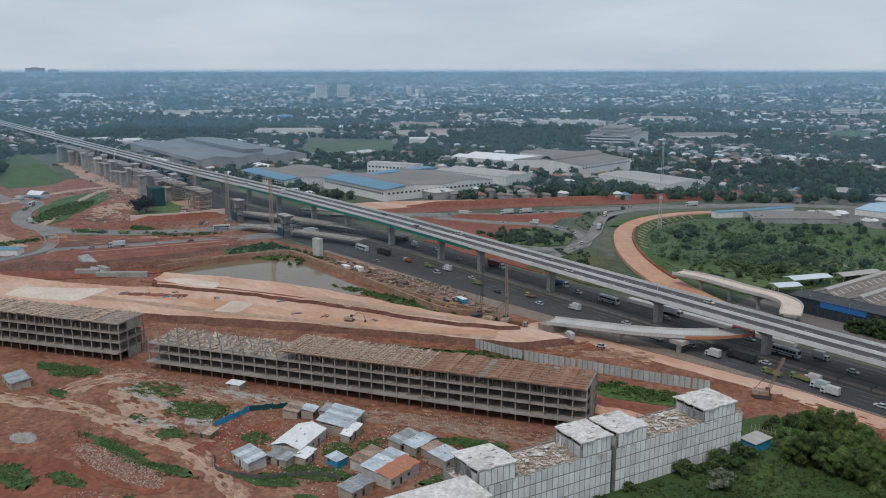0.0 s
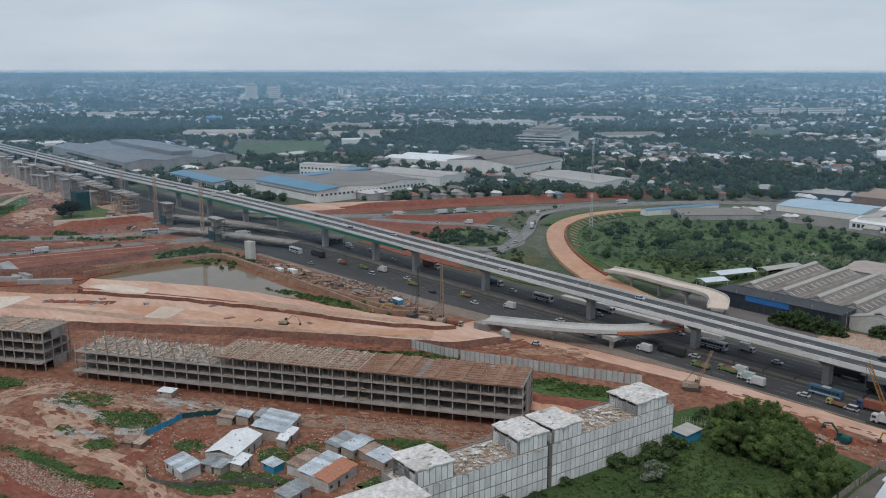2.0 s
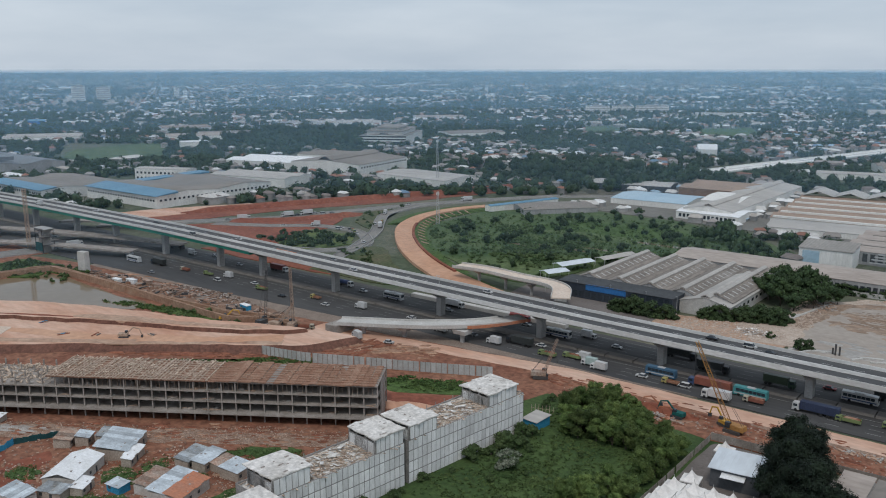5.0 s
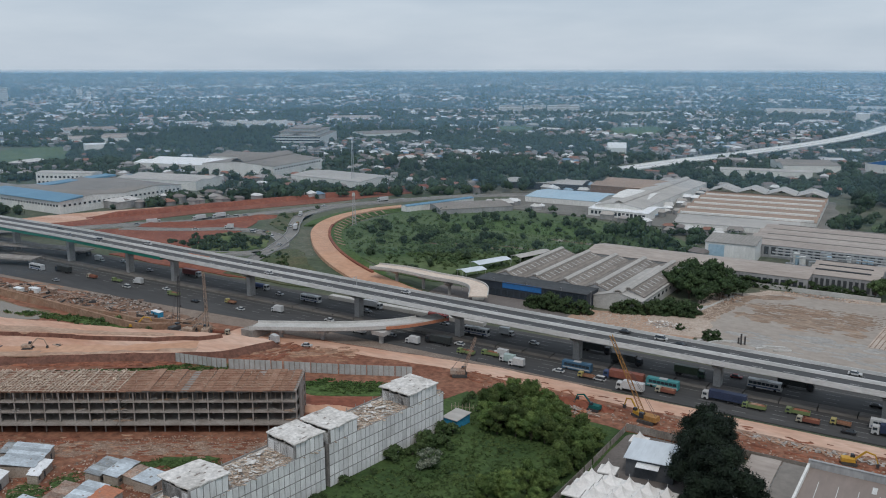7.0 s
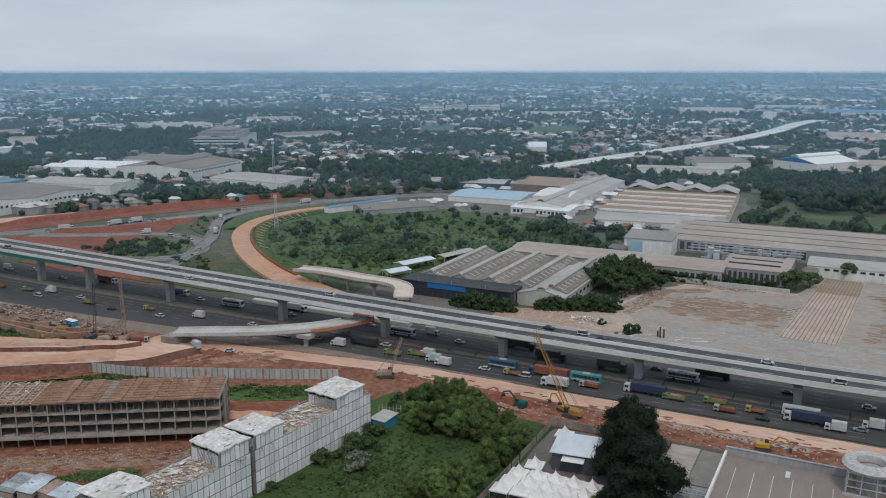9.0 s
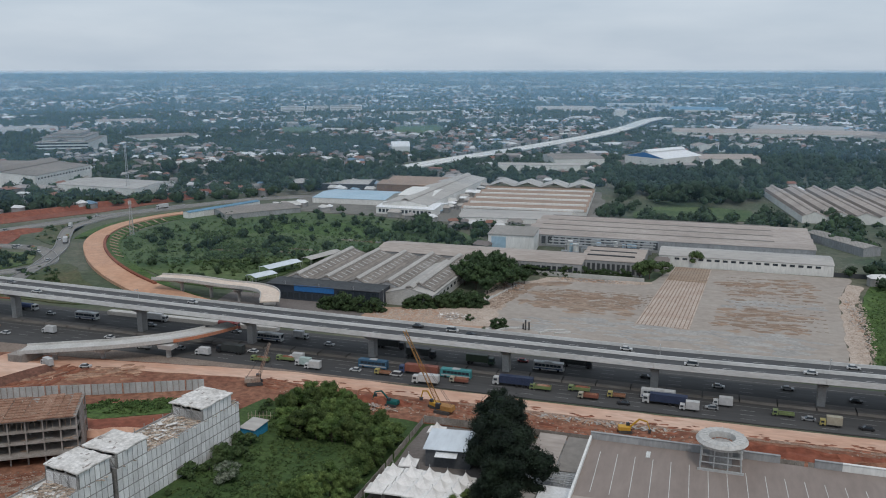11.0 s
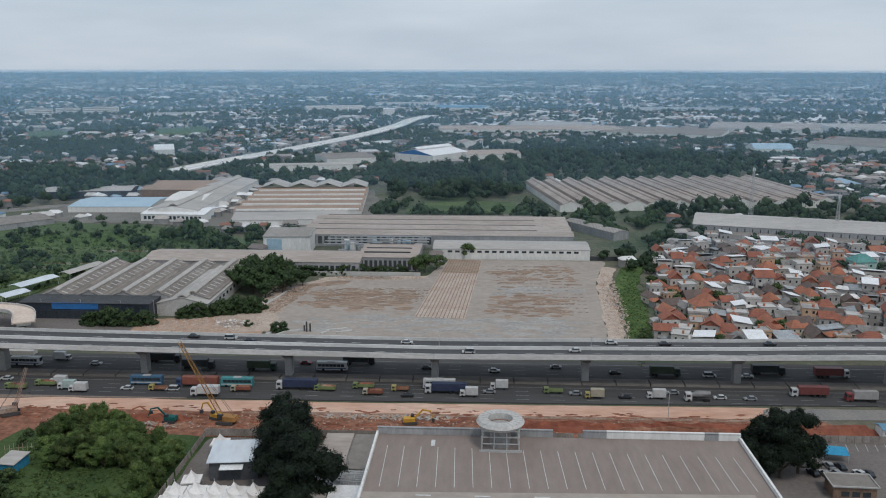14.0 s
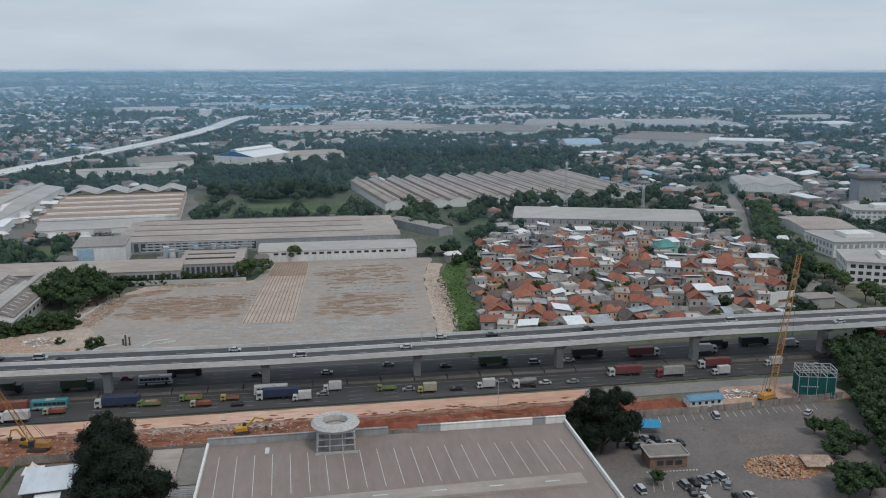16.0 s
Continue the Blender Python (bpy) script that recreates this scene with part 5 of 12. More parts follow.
frame_building(pose(-385, 43.5, 0, 0, 0, 34.7), 79.0, 14.5, 4, 3.75, 4.4, [(0, 40, "timber"), (40, 79, "timber")],
               "grey concrete frame topped with pale timber formwork")

# ---- white panel-walled shophouses, roofs still open ----
ROW_SHIFT = pose(0, 0, 3.85) @ Matrix.Scale(0.965, 4)


def shophouses():
    b = thing("shophouse_row", ROW_SHIFT @ pose(-136.6, 216.5, 0, 0, 0, -96.6), "row of white panel-walled shophouses with unfinished roofs", "shophouses")
    L, D, H = 97.0, 13.0, 8.9
    towers = [(3.5, 16.5, 12.9), (39.0, 49.6, 13.2), (52.0, 62.0, 13.4), (83.5, 94.5, 13.6)]
    seams = [0, 50.4, 51.6, L]
    # local +x runs towards the camera, -y is the back
    for s0, s1 in ((0, 50.2), (51.6, L)):
        bm = bmesh.new()
        box(bm, s0, s1, -0.35, -0.12, -4.2, H)
        box(bm, s0, s1, -D, -D + 0.25, -4.2, H)
        box(bm, s0, s0 + 0.25, -D, -0.12, -4.2, H)
        box(bm, s1 - 0.25, s1, -D, -0.12, -4.2, H)
        part("wall", bm, M["panel_joint"], b, "grey frame between the panels")
        bm = bmesh.new()
        box(bm, s0 + 0.3, s1 - 0.3, -D + 0.3, -0.4, H - 1.1, H - 0.55)
        part("roof_slab", bm, M["white_slab"], b, "bare slab littered with boards")
        bm = bmesh.new()
        rnd = random.Random(int(s1))
        for k in range(int((s1 - s0) * 17)):
            x, y, a = rnd.uniform(s0 + 0.8, s1 - 2), rnd.uniform(-D + 0.8, -1.2), rnd.uniform(0, 3.1)
            z = H - 0.5 + rnd.uniform(0, 0.55)
            l = rnd.uniform(0.7, 2.8)
            bar(bm, (x, y, z), (x + l * math.cos(a), y + l * math.sin(a), z + rnd.uniform(-0.1, 0.35)), rnd.uniform(0.1, 0.5), 0.12)
        tagged(part("loose_timber", bm, M["boards"], b, "heaps of loose formwork boards"), kind="stuff")
        bm = bmesh.new()
        for k in range(int((s1 - s0) * 5)):
            x, y, a = rnd.uniform(s0 + 0.8, s1 - 3), rnd.uniform(-D + 1, -2), rnd.uniform(0, 3.1)
            z = H - 0.4 + rnd.uniform(0, 0.5)
            box(bm, x, x + rnd.uniform(0.2, 0.9), y, y + rnd.uniform(0.2, 0.8), z, z + 0.12)
        for k in range(int((s1 - s0) * 0.35)):
            x, y, a = rnd.uniform(s0 + 1, s1 - 4), rnd.uniform(-D + 1.5, -2.5), rnd.uniform(0, 3.1)
            z, l = H - 0.1 + rnd.uniform(0, 0.6), rnd.uniform(2.0, 4.2)
            bar(bm, (x, y, z), (x + l * math.cos(a), min(-0.6, max(-D + 0.6, y + l * math.sin(a))), z + rnd.uniform(-0.2, 0.9)), rnd.uniform(0.5, 1.3), 0.07)
        tagged(part("rubble", bm, M["white_slab"], b, "pale sheets and broken slabs"), kind="stuff")
    panels = {}
    def panel(w, h):
        key = (round(w, 2), round(h, 2))
        if key not in panels:
            bm = bmesh.new()
            box(bm, 0, w, 0, 0.1, 0, h)
            panels[key] = finish(bm, "wall_panel", M["panel_white"])
        return panels[key]
    def clad(x0, x1, z0, z1, face, cols, rows):
        w, h = (x1 - x0) / cols, (z1 - z0) / rows
        for c in range(cols):
            for r in range(rows):
                me = panel(w - 0.26, h - 0.36)
                if face == "front":
                    piece("wall_panel", me, b, pose(x0 + c * w + 0.13, -0.12, z0 + r * h + 0.2))
                else:
                    piece("wall_panel", me, b, pose(face, -x1 + c * w + 0.2 + 0.0, z0 + r * h + 0.2, 0, 0, 90))
    clad(0.1, 50.1, -4.0, H, "front", 28, 4)
    clad(51.7, L, -4.0, H, "front", 25, 4)
    for u0, u1, top in towers:
        bm = bmesh.new()
        for y0, y1 in ((-0.4, -0.1), (-D + 1.5, -D + 1.7)):
            box(bm, u0, u1, y0, y1, H - 0.9, top - 0.4)
        for x0 in (u0, u1 - 0.25):
            box(bm, x0, x0 + 0.25, -D + 1.5, -0.1, H - 0.9, top - 1.3)
            for y in (-0.6, -D * 0.33, -D * 0.62, -D + 1.8):
                box(bm, x0, x0 + 0.3, y - 0.2, y + 0.2, top - 1.3, top - 0.3)
        t = part("stair_tower", bm, M["panel_joint"], b, "grey framed roof room")
        bm = bmesh.new()
        rj = random.Random(int(u0 * 7))
        rim = [(u0 - 0.5, 0.3)]
        for side in range(4):
            e0, e1 = [((u0 - 0.5, 0.3), (u0 - 0.5, -D + 0.9)), ((u0 - 0.5, -D + 0.9), (u1 + 0.4, -D + 0.9)), ((u1 + 0.4, -D + 0.9), (u1 + 0.4, 0.3)), ((u1 + 0.4, 0.3), (u0 - 0.5, 0.3))][side]
            for q in (0.22, 0.25, 0.55, 0.58, 1.0)[:4 if side == 3 else 5]:
                rim.append((e0[0] + q * (e1[0] - e0[0]) + rj.uniform(-0.55, 0.55), e0[1] + q * (e1[1] - e0[1]) + rj.uniform(-0.55, 0.35)))
        lo, hi = [bm.verts.new((x, y, top - 0.35)) for x, y in rim], [bm.verts.new((x, y, top + rj.uniform(-0.05, 0.05))) for x, y in rim]
        bm.faces.new(lo), bm.faces.new(hi)
        for q in range(len(rim)):
            bm.faces.new((lo[q], lo[(q + 1) % len(rim)], hi[(q + 1) % len(rim)], hi[q]))
        bmesh.ops.recalc_face_normals(bm, faces=bm.faces)
        part("slab", bm, M["white_slab"], t, "weathered white roof slab")
        bm = bmesh.new()
        rnd = random.Random(int(u0 * 10))
        for k in range(9):
            x, y = rnd.uniform(u0, u1 - 1.5), rnd.uniform(-D + 1.2, -1)
            box(bm, x, x + rnd.uniform(0.2, 1.4), y, y + rnd.uniform(0.15, 0.5), top - 0.02, top + rnd.uniform(0.05, 0.2))
        tagged(part("loose_timber", bm, M["debris_grey"], t, "loose boards"), kind="stuff")
        clad(u0 + 0.1, u1 - 0.1, H, top - 0.45, "front", max(3, round((u1 - u0) / 1.8)), 1)
        clad(1.0, 11.4, H - 0.8, top - 1.4, u1 + 0.0, 4, 1)
        clad(1.0, 11.4, H - 0.8, top - 1.4, u0 - 0.1, 4, 1)
    clad(0.4, D - 0.3, -4.0, H, -0.1, 5, 4)
    for k in range(24):
        bm = bmesh.new() if k == 0 else bm
        x = 4 + k * 3.8
        bar(bm, (x, -D + 0.15, H - 0.2), (x, -D + 0.15, H + 1.0), 0.18)
    tagged(part("column_stub", bm, M["concrete_raw"], b, "row of bare column ends"), kind="stuff")
    return b


shophouses()
end_house = thing("shophouse", ROW_SHIFT @ pose(-147.7, 120.2, 0, 0, 0, -96.6), "end shophouse with white panels and a bare roof slab", "shophouse")
bm = bmesh.new()
box(bm, 0, 30, -2.5, 8.5, -4.2, 11.4)
part("wall", bm, M["panel_joint"], end_house)
bm = bmesh.new()
hull(bm, [(-0.5, -3, 11.4), (30.5, -3, 11.4), (30.5, 9, 11.4), (-0.5, 9, 11.4)], [(-0.6, -3.1, 11.75), (30.6, -3.1, 11.75), (30.6, 9.1, 11.75), (-0.6, 9.1, 11.75)])
part("roof_slab", bm, M["white_slab"], end_house, "weathered white roof slab")
bm = bmesh.new()
box(bm, 0, 1.5, 0, 0.1, 0, 2.4)
end_panel = finish(bm, "wall_panel", M["panel_white"])
for k in range(17):
    for r in range(-1, 4):
        piece("wall_panel", end_panel, end_house, pose(0.2 + k * 1.76, 8.5, 0.3 + r * 2.8))
blue_shed = thing("site_shed", pose(-130.5, 214.5, 0, 0, 0, -6), "blue-walled site shed with a pale flat roof", "shed")
bm = bmesh.new()
box(bm, -2.6, 2.6, -3.4, 3.4, -0.3, 2.8)
part("wall", bm, M["tarp_blue"], blue_shed)
bm = bmesh.new()
hull(bm, [(-3, -3.8, 2.8), (3, -3.8, 2.8), (3, 3.8, 3.3), (-3, 3.8, 3.3)], [(-3, -3.8, 2.95), (3, -3.8, 2.95), (3, 3.8, 3.45), (-3, 3.8, 3.45)])
part("roof", bm, M["roof_pale"], blue_shed)

posts = thing("post_fence", pose(-138, 221, 0), "row of bare pale bamboo fence posts", "fence")
for k in range(16):
    bm = bmesh.new()
    x, y = k * 1.15, 2.5 + 0.35 * k
    tube(bm, (x, y, -0.3), (x + 0.1, y, 2.3 + 0.3 * (k % 3)), 0.09, 0.06, 6)
    part("post", bm, M["boards"], posts)
bm = bmesh.new()
bar(bm, (0, 2.5, 1.3), (17.3, 7.75, 1.3), 0.08)
part("rail", bm, M["boards"], posts)

# ---- workers' shacks ----
def shack(x, y, l, w, ang, h, roof, wall, label, pitch=0.9, gable=False):
    s = thing("shack", pose(x, y, 0, 0, 0, ang), label, "shack", "workers' shacks")
    bm = bmesh.new()
    box(bm, -l / 2 + 0.3, l / 2 - 0.3, -w / 2 + 0.3, w / 2 - 0.3, -0.3, h)
    part("wall", bm, M[wall], s)
    bm, sheets = bmesh.new(), []
    rnd = random.Random(int(abs(x * 7 + y)))
    if gable:
        roof_gable(bm, -l / 2, l / 2, -w / 2, w / 2, h, pitch, "x", 0.06)
    else:
        k, x0 = 0, -l / 2
        while x0 < l / 2 - 0.2:
            x1 = min(x0 + 2.2, l / 2)
            d, j = rnd.uniform(-0.05, 0.06), rnd.uniform(-0.25, 0.25)
            a = [(x0, -w / 2 + j, h + 0.02 + d), (x1 + 0.1, -w / 2 + j, h + 0.04 + d), (x1 + 0.1, w / 2 + j, h + pitch + d), (x0, w / 2 + j, h + pitch - 0.02 + d)]
            hull(bm, a, [(p[0], p[1], p[2] + 0.05) for p in a])
            if x1 < l / 2 - 0.2:
                sheets.append(bm)
                bm = bmesh.new()
            x0 = x1
    r = part("roof_sheet", bm, M[roof], s)
    for q in sheets:
        part("roof_sheet", q, M[roof], s)
    for k in range(max(2, int(l / 4))):
        bm = bmesh.new()
        px, py = rnd.uniform(-l / 2 + 0.5, l / 2 - 0.9), rnd.uniform(-w / 2 + 0.5, w / 2 - 0.6)
        zz = h + pitch * ((py + w / 2) / w if not gable else 1 - abs(2 * py / w)) + 0.03
        box(bm, px, px + rnd.uniform(0.3, 0.9), py, py + rnd.uniform(0.2, 0.5), zz, zz + 0.18)
        part("roof_weight", bm, M["debris_grey"], r, "stone that holds the sheets down")
    for side in (-1, 1):
        for k in range(max(1, int(l / 3.5))):
            bm = bmesh.new()
            px = -l / 2 + 1.0 + k * 3.3
            yy = side * (w / 2 - 0.3)
            box(bm, px, px + (0.85 if k % 2 else 1.0), yy - 0.03, yy + 0.03, 0.05 if k % 2 else 1.0, 1.9)
            part("door" if k % 2 else "window", bm, M["wall_dark"], s)
    return s


SHACKS = [
    (-211, 91, 10, 6.2, 3, 2.7, "zinc", "shack_white", "whitewashed shack under bright zinc sheets", 0.9, False),
    (-206, 98.5, 8, 5, 20, 2.4, "zinc_dull", "shack_wall", "low plywood shack with patched zinc roof", 0.5, False),
    (-212.5, 107.5, 16, 10, 122, 3.2, "zinc_white", "shack_white", "large shack with a pale pitched sheet roof", 1.5, True),
    (-203, 104.5, 7, 4, 122, 2.4, "zinc_white", "shack_wall", "lean-to with pale sheets", 0.5, False),
    (-217, 124.5, 14, 10.5, 124, 3.2, "zinc", "shack_wall", "wide plywood shack under zinc sheets", 1.3, False),
    (-208.5, 123, 10, 3.4, 124, 2.6, "zinc_white", "shack_wall", "lean-to roof of white sheet", 0.5, False),
    (-226, 126, 7, 6, 124, 2.6, "zinc_dull", "shack_wall", "dull grey zinc-roofed shack", 0.6, False),
    (-195.8, 110.6, 5.6, 4.2, 7, 2.2, "zinc", "tarp_blue", "tiny shack with blue-green walls", 0.4, False),
    (-190, 117.5, 10.5, 5.8, 110, 2.7, "rust", "shack_white", "white-walled shack with rust-streaked roof", 0.8, False),
    (-184, 119, 14, 6.6, 110, 2.9, "zinc", "shack_white", "long shack with a grey zinc roof", 0.9, False),
    (-178.2, 119.5, 13, 5.6, 107, 3.1, "zinc_orange", "shack_white", "long shack with an orange roof", 0.9, False),
    (-194, 132.5, 10, 5.2, 107, 2.8, "zinc_dull", "shack_wall", "shack with dull blue-grey sheets", 0.7, False),
    ] + [(-189, 134.5, 10, 5.0, 107, 2.8, "zinc", "shack_wall", "shack with overlapping zinc sheets", 0.7, False),
    (-184, 136, 7, 5, 95, 2.3, "rust", "shack_wall", "tumbledown shack with rusty sheets", 0.4, False),
    (-178, 135.6, 7.4, 7, 100, 2.7, "zinc", "shack_wall", "square shack with a zinc roof", 0.7, False),
    (-234.5, 117.5, 8, 5.6, 128, 2.6, "rust", "shack_wall", "small shack with a rusty roof", 0.6, False),
    (-230, 120.5, 5, 4.5, 128, 2.8, "zinc", "shack_wall", "small shed with one bright sheet", 0.8, False),
    (-318, 51.5, 12, 7, 4, 2.6, "zinc_dull", "shack_wall", "lone shack with pale grey sheets", 0.7, False),
    (-268, 112, 6, 4, 30, 1.9, "zinc_white", "shack_wall", "small lean-to beside the frame building", 0.3, False),
    (-237, 88, 8, 5, 30, 1.6, "rust", "brick", "collapsed shack of dark boards", 0.4, False),
    (-178, 106, 9, 5.5, 107, 2.6, "zinc_dull", "shack_wall", "grey shack near the white shophouses", 0.6, False),
]
for a in SHACKS:
    shack(*a)

# sheet fences and tarpaulin screens among the shacks
def sheet_fence(pts, h, material, label, w=2.0, name="sheet_fence"):
    f = thing(name, pose(pts[0][0], pts[0][1], 0), label, "fence")
    L = smooth_line([(x - pts[0][0], y - pts[0][1], 0) for x, y in pts], 5)
    bm = bmesh.new()
    prof = [(0.02 + (w - 0.04) * k / 10, 0.06 * (k % 2)) for k in range(11)]
    prism(bm, prof + [(px, py - 0.05) for px, py in prof[::-1]], 0, h)
    me = finish(bm, "panel", material)
    bm = bmesh.new()
    box(bm, -0.12, 0.12, -0.22, -0.1, -0.3, h + 0.1)
    post = finish(bm, "post", M["concrete_raw"])
    carry = 0.0
    for p, q in zip(L, L[1:]):
        d = (q - p).length
        ang = math.degrees(math.atan2(q.y - p.y, q.x - p.x))
        s = carry
        while s + w * 0.5 < d:
            c = p.lerp(q, s / d)
            piece("panel", me, f, pose(c.x, c.y, 0, 0, 0, ang))
            piece("post", post, f, pose(c.x, c.y, 0, 0, 0, ang))
            s += w
        carry = max(0.0, s - d)
    return f


def screen(pts, h, material, label):
    """A low screen of mesh or tarpaulin sheets tied to posts, sheet to sheet."""
    f = thing("screen", pose(pts[0][0], pts[0][1], 0), label, "screen")
    L = smooth_line([(x - pts[0][0], y - pts[0][1], 0) for x, y in pts], 3)
    rnd = random.Random(len(pts) * 7 + int(h * 10))
    for p, q in zip(L, L[1:]):
        bm = bmesh.new()
        m = (p + q) / 2 + Vector((rnd.uniform(-0.2, 0.2), rnd.uniform(-0.2, 0.2), 0))
        ha, hb = h * rnd.uniform(0.8, 1.1), h * rnd.uniform(0.75, 1.0)
        for a, b in ((p, m), (m, q)):
            n = Vector((b.y - a.y, a.x - b.x, 0)).normalized() * 0.05
            u, v = Vector((0, 0, ha)), Vector((0, 0, hb))
            hull(bm, [a - n - Vector((0, 0, 0.2)), b - n - Vector((0, 0, 0.2)), b + n - Vector((0, 0, 0.2)), a + n - Vector((0, 0, 0.2))], [a - n + u, b - n + v, b + n + v, a + n + u])
            ha, hb = hb, ha
        part("sheet", bm, material, f)
    return f


sheet_fence([(-250.5, 206), (-232, 210.5), (-213.5, 219), (-190, 229.5), (-166.5, 241)], 3.9, M["fence_metal"], "tall grey zinc sheet fence along the haul road", 2.0)
screen([(-222, 85), (-212, 82), (-201, 89), (-193, 103), (-186, 106)], 1.5, M["net_grey"], "low grey mesh screen round the shacks")
screen([(-241, 93), (-243, 100), (-246, 107)], 2.2, M["tarp_blue"], "bright blue tarpaulin screen between posts")
screen([(-246, 107), (-243, 114), (-240, 120)], 2.0, M["net_dark"], "dark green mesh screen beside the track")
sheet_fence([(-83.4, 178), (-83.2, 205), (-83.4, 238)], 2.2, M["concrete_raw"], "grey boundary wall of the field", 2.5, "boundary_wall")
sheet_fence([(-83.4, 238.3), (-40, 239), (20, 240), (60, 241), (100, 242.3), (135, 243), (178, 247)], 2.4, M["concrete_raw"], "weathered concrete panel fence of the site", 2.4, "boundary_wall")


# ---- mall with a parking deck on its roof ----
MZ = 18.0
mall = thing("mall", pose(20, 187, 0), "broad building with a brown-grey roof parking deck", "building")
X0, X1, Y0, Y1 = -46.4, 45.5, -100.0, 16.0
bm = bmesh.new()
box(bm, X0, X1, Y0, Y1, -0.4, MZ - 0.3)
part("wall", bm, M["wall_grey"], mall)
bm = bmesh.new()
box(bm, X0 + 0.4, X1 - 0.4, Y0 + 0.4, Y1 - 0.4, MZ - 0.29, MZ)
part("roof_deck", bm, M["roof_deck"], mall, "brown-grey parking slab")
for x0, x1, mt in ((X0, -10.0, "wall_grey"), (-10.0, -1.5, "wall_grey"), (6.0, 12.0, "wall_grey"), (12.0, 36.5, "wall_white"), (36.5, 40.0, "wall_grey"), (40.0, X1, "wall_white")):
    bm = bmesh.new()
    box(bm, x0 + 0.02, x1 - 0.02, Y1 - 0.35, Y1 + 0.15, MZ - 0.2, MZ + 1.8)
    box(bm, x0 + 0.02, x1 - 0.02, Y1 - 0.5, Y1 + 0.25, MZ + 1.8, MZ + 1.95)
    part("parapet", bm, M[mt], mall, "white parapet" if mt == "wall_white" else "grey parapet")
for x in (X0, X1 - 0.35):
    bm = bmesh.new()
    box(bm, x - 0.1, x + 0.45, Y0, Y1 - 0.5, MZ - 0.2, MZ + 1.0)
    part("parapet", bm, M["wall_white"], mall, "pale side parapet")
bm = bmesh.new()
box(bm, -0.065, 0.065, 0, 20.0, 0, 0.012)
stall = finish(bm, "stall_line", M["marking"])
for k in range(21):
    piece("stall_line", stall, mall, pose(-42.5 + k * 4.21, -12.2 + 0.075 * k, MZ + 0.002, 0, 0, 1.2 + 0.06 * k) @ Matrix.Diagonal((1, 1.06 - 0.011 * k, 1, 1)))
bm = bmesh.new()
hull(bm, [(-46.0, -19.8, MZ - 0.05), (40.3, -18.6, MZ - 0.05), (40.5, -12.6, MZ - 0.05), (-46.0, -15.2, MZ - 0.05)], [(-46.0, -19.7, MZ + 0.6), (40.1, -18.5, MZ + 0.6), (40.4, -12.7, MZ + 0.3), (-46.0, -15.3, MZ + 0.3)])
kerb = part("kerb", bm, M["lot"], mall, "broad pale kerb slab across the deck")
bm = bmesh.new()
for k in range(6):
    box(bm, -34 + k * 13, -30.6 + k * 13, -16.9 + 0.12 * k, -16.5 + 0.12 * k, MZ + 0.44, MZ + 0.53)
part("arrow_marking", bm, M["marking"], kerb, "worn white arrow bars")
bm = bmesh.new()
box(bm, -32.2, -31.2, 9.2, 12.6, MZ, MZ + 0.05)
part("white_panel", bm, M["marking"], mall, "white sheet on the deck")
# ring-shaped tower on an open steel cage
ring = bmesh.new()
CX, CY = 2.0 - 16.5 + 0.0, 11.0
CX = 5.0 - 20 + 0.0
n = 36
rows = []
for k in range(n):
    a = 2 * math.pi * k / n
    c, s = math.cos(a), math.sin(a)
    rows.append([ring.verts.new((CX + r * c, CY + r * s, z)) for r, z in ((3.1, MZ + 5.4), (5.4, MZ + 5.4), (6.0, MZ + 6.2), (5.4, MZ + 7.0), (3.1, MZ + 7.0))])
for a, b in zip(rows, rows[1:] + rows[:1]):
    for k in range(5):
        ring.faces.new((a[k], a[(k + 1) % 5], b[(k + 1) % 5], b[k]))
tower = part("ring_canopy", ring, M["concrete_pale"], mall, "weathered pale ring canopy")
bm = bmesh.new()
for k in range(24):
    a = 2 * math.pi * k / 24
    bar(bm, (CX + 3.2 * math.cos(a), CY + 3.2 * math.sin(a), MZ + 7.05), (CX + 5.6 * math.cos(a), CY + 5.6 * math.sin(a), MZ + 7.0), 0.12)
part("rib", bm, M["steel"], tower)
base_bm = bmesh.new()
for x0, x1, y0, y1 in ((-4.8, 4.8, -4.2, -3.8), (-4.8, 4.8, 3.8, 4.2), (-4.8, -4.4, -3.79, 3.79), (4.4, 4.8, -3.79, 3.79)):
    box(base_bm, CX + x0, CX + x1, CY + y0, CY + y1, MZ, MZ + 0.12)


def cage_bar(name, p, q, w):
    bm = bmesh.new()
    bar(bm, p, q, w)
    part(name, bm, M["steel"], cage)


cage = part("cage_base", base_bm, M["steel"], mall, "open galvanised steel cage")
for x in (-4.6, -1.6, 1.6, 4.6):
    for y in (-4.0, 4.0):
        cage_bar("cage_bar", (CX + x, CY + y, MZ), (CX + x * 0.92, CY + y * 0.92, MZ + 5.5), 0.22)
for z in (0.25, 1.9, 3.6, 5.2):
    for y in (-4.0, 4.0):
        cage_bar("cage_bar", (CX - 4.6, CY + y, MZ + z), (CX + 4.6, CY + y, MZ + z), 0.2)
    for x in (-4.6, 4.6):
        cage_bar("cage_bar", (CX + x, CY - 4, MZ + z), (CX + x, CY + 4, MZ + z), 0.2)
bm = bmesh.new()
tube(bm, (CX, CY, MZ), (CX, CY, MZ + 5.4), 2.6, n=18)
part("drum", bm, M["concrete"], mall, "grey drum inside the cage")
bm = bmesh.new()
box(bm, CX - 5.2, CX + 5.2, CY - 4.8, CY - 4.4, MZ, MZ + 0.5)
part("plinth", bm, M["steel"], mall)

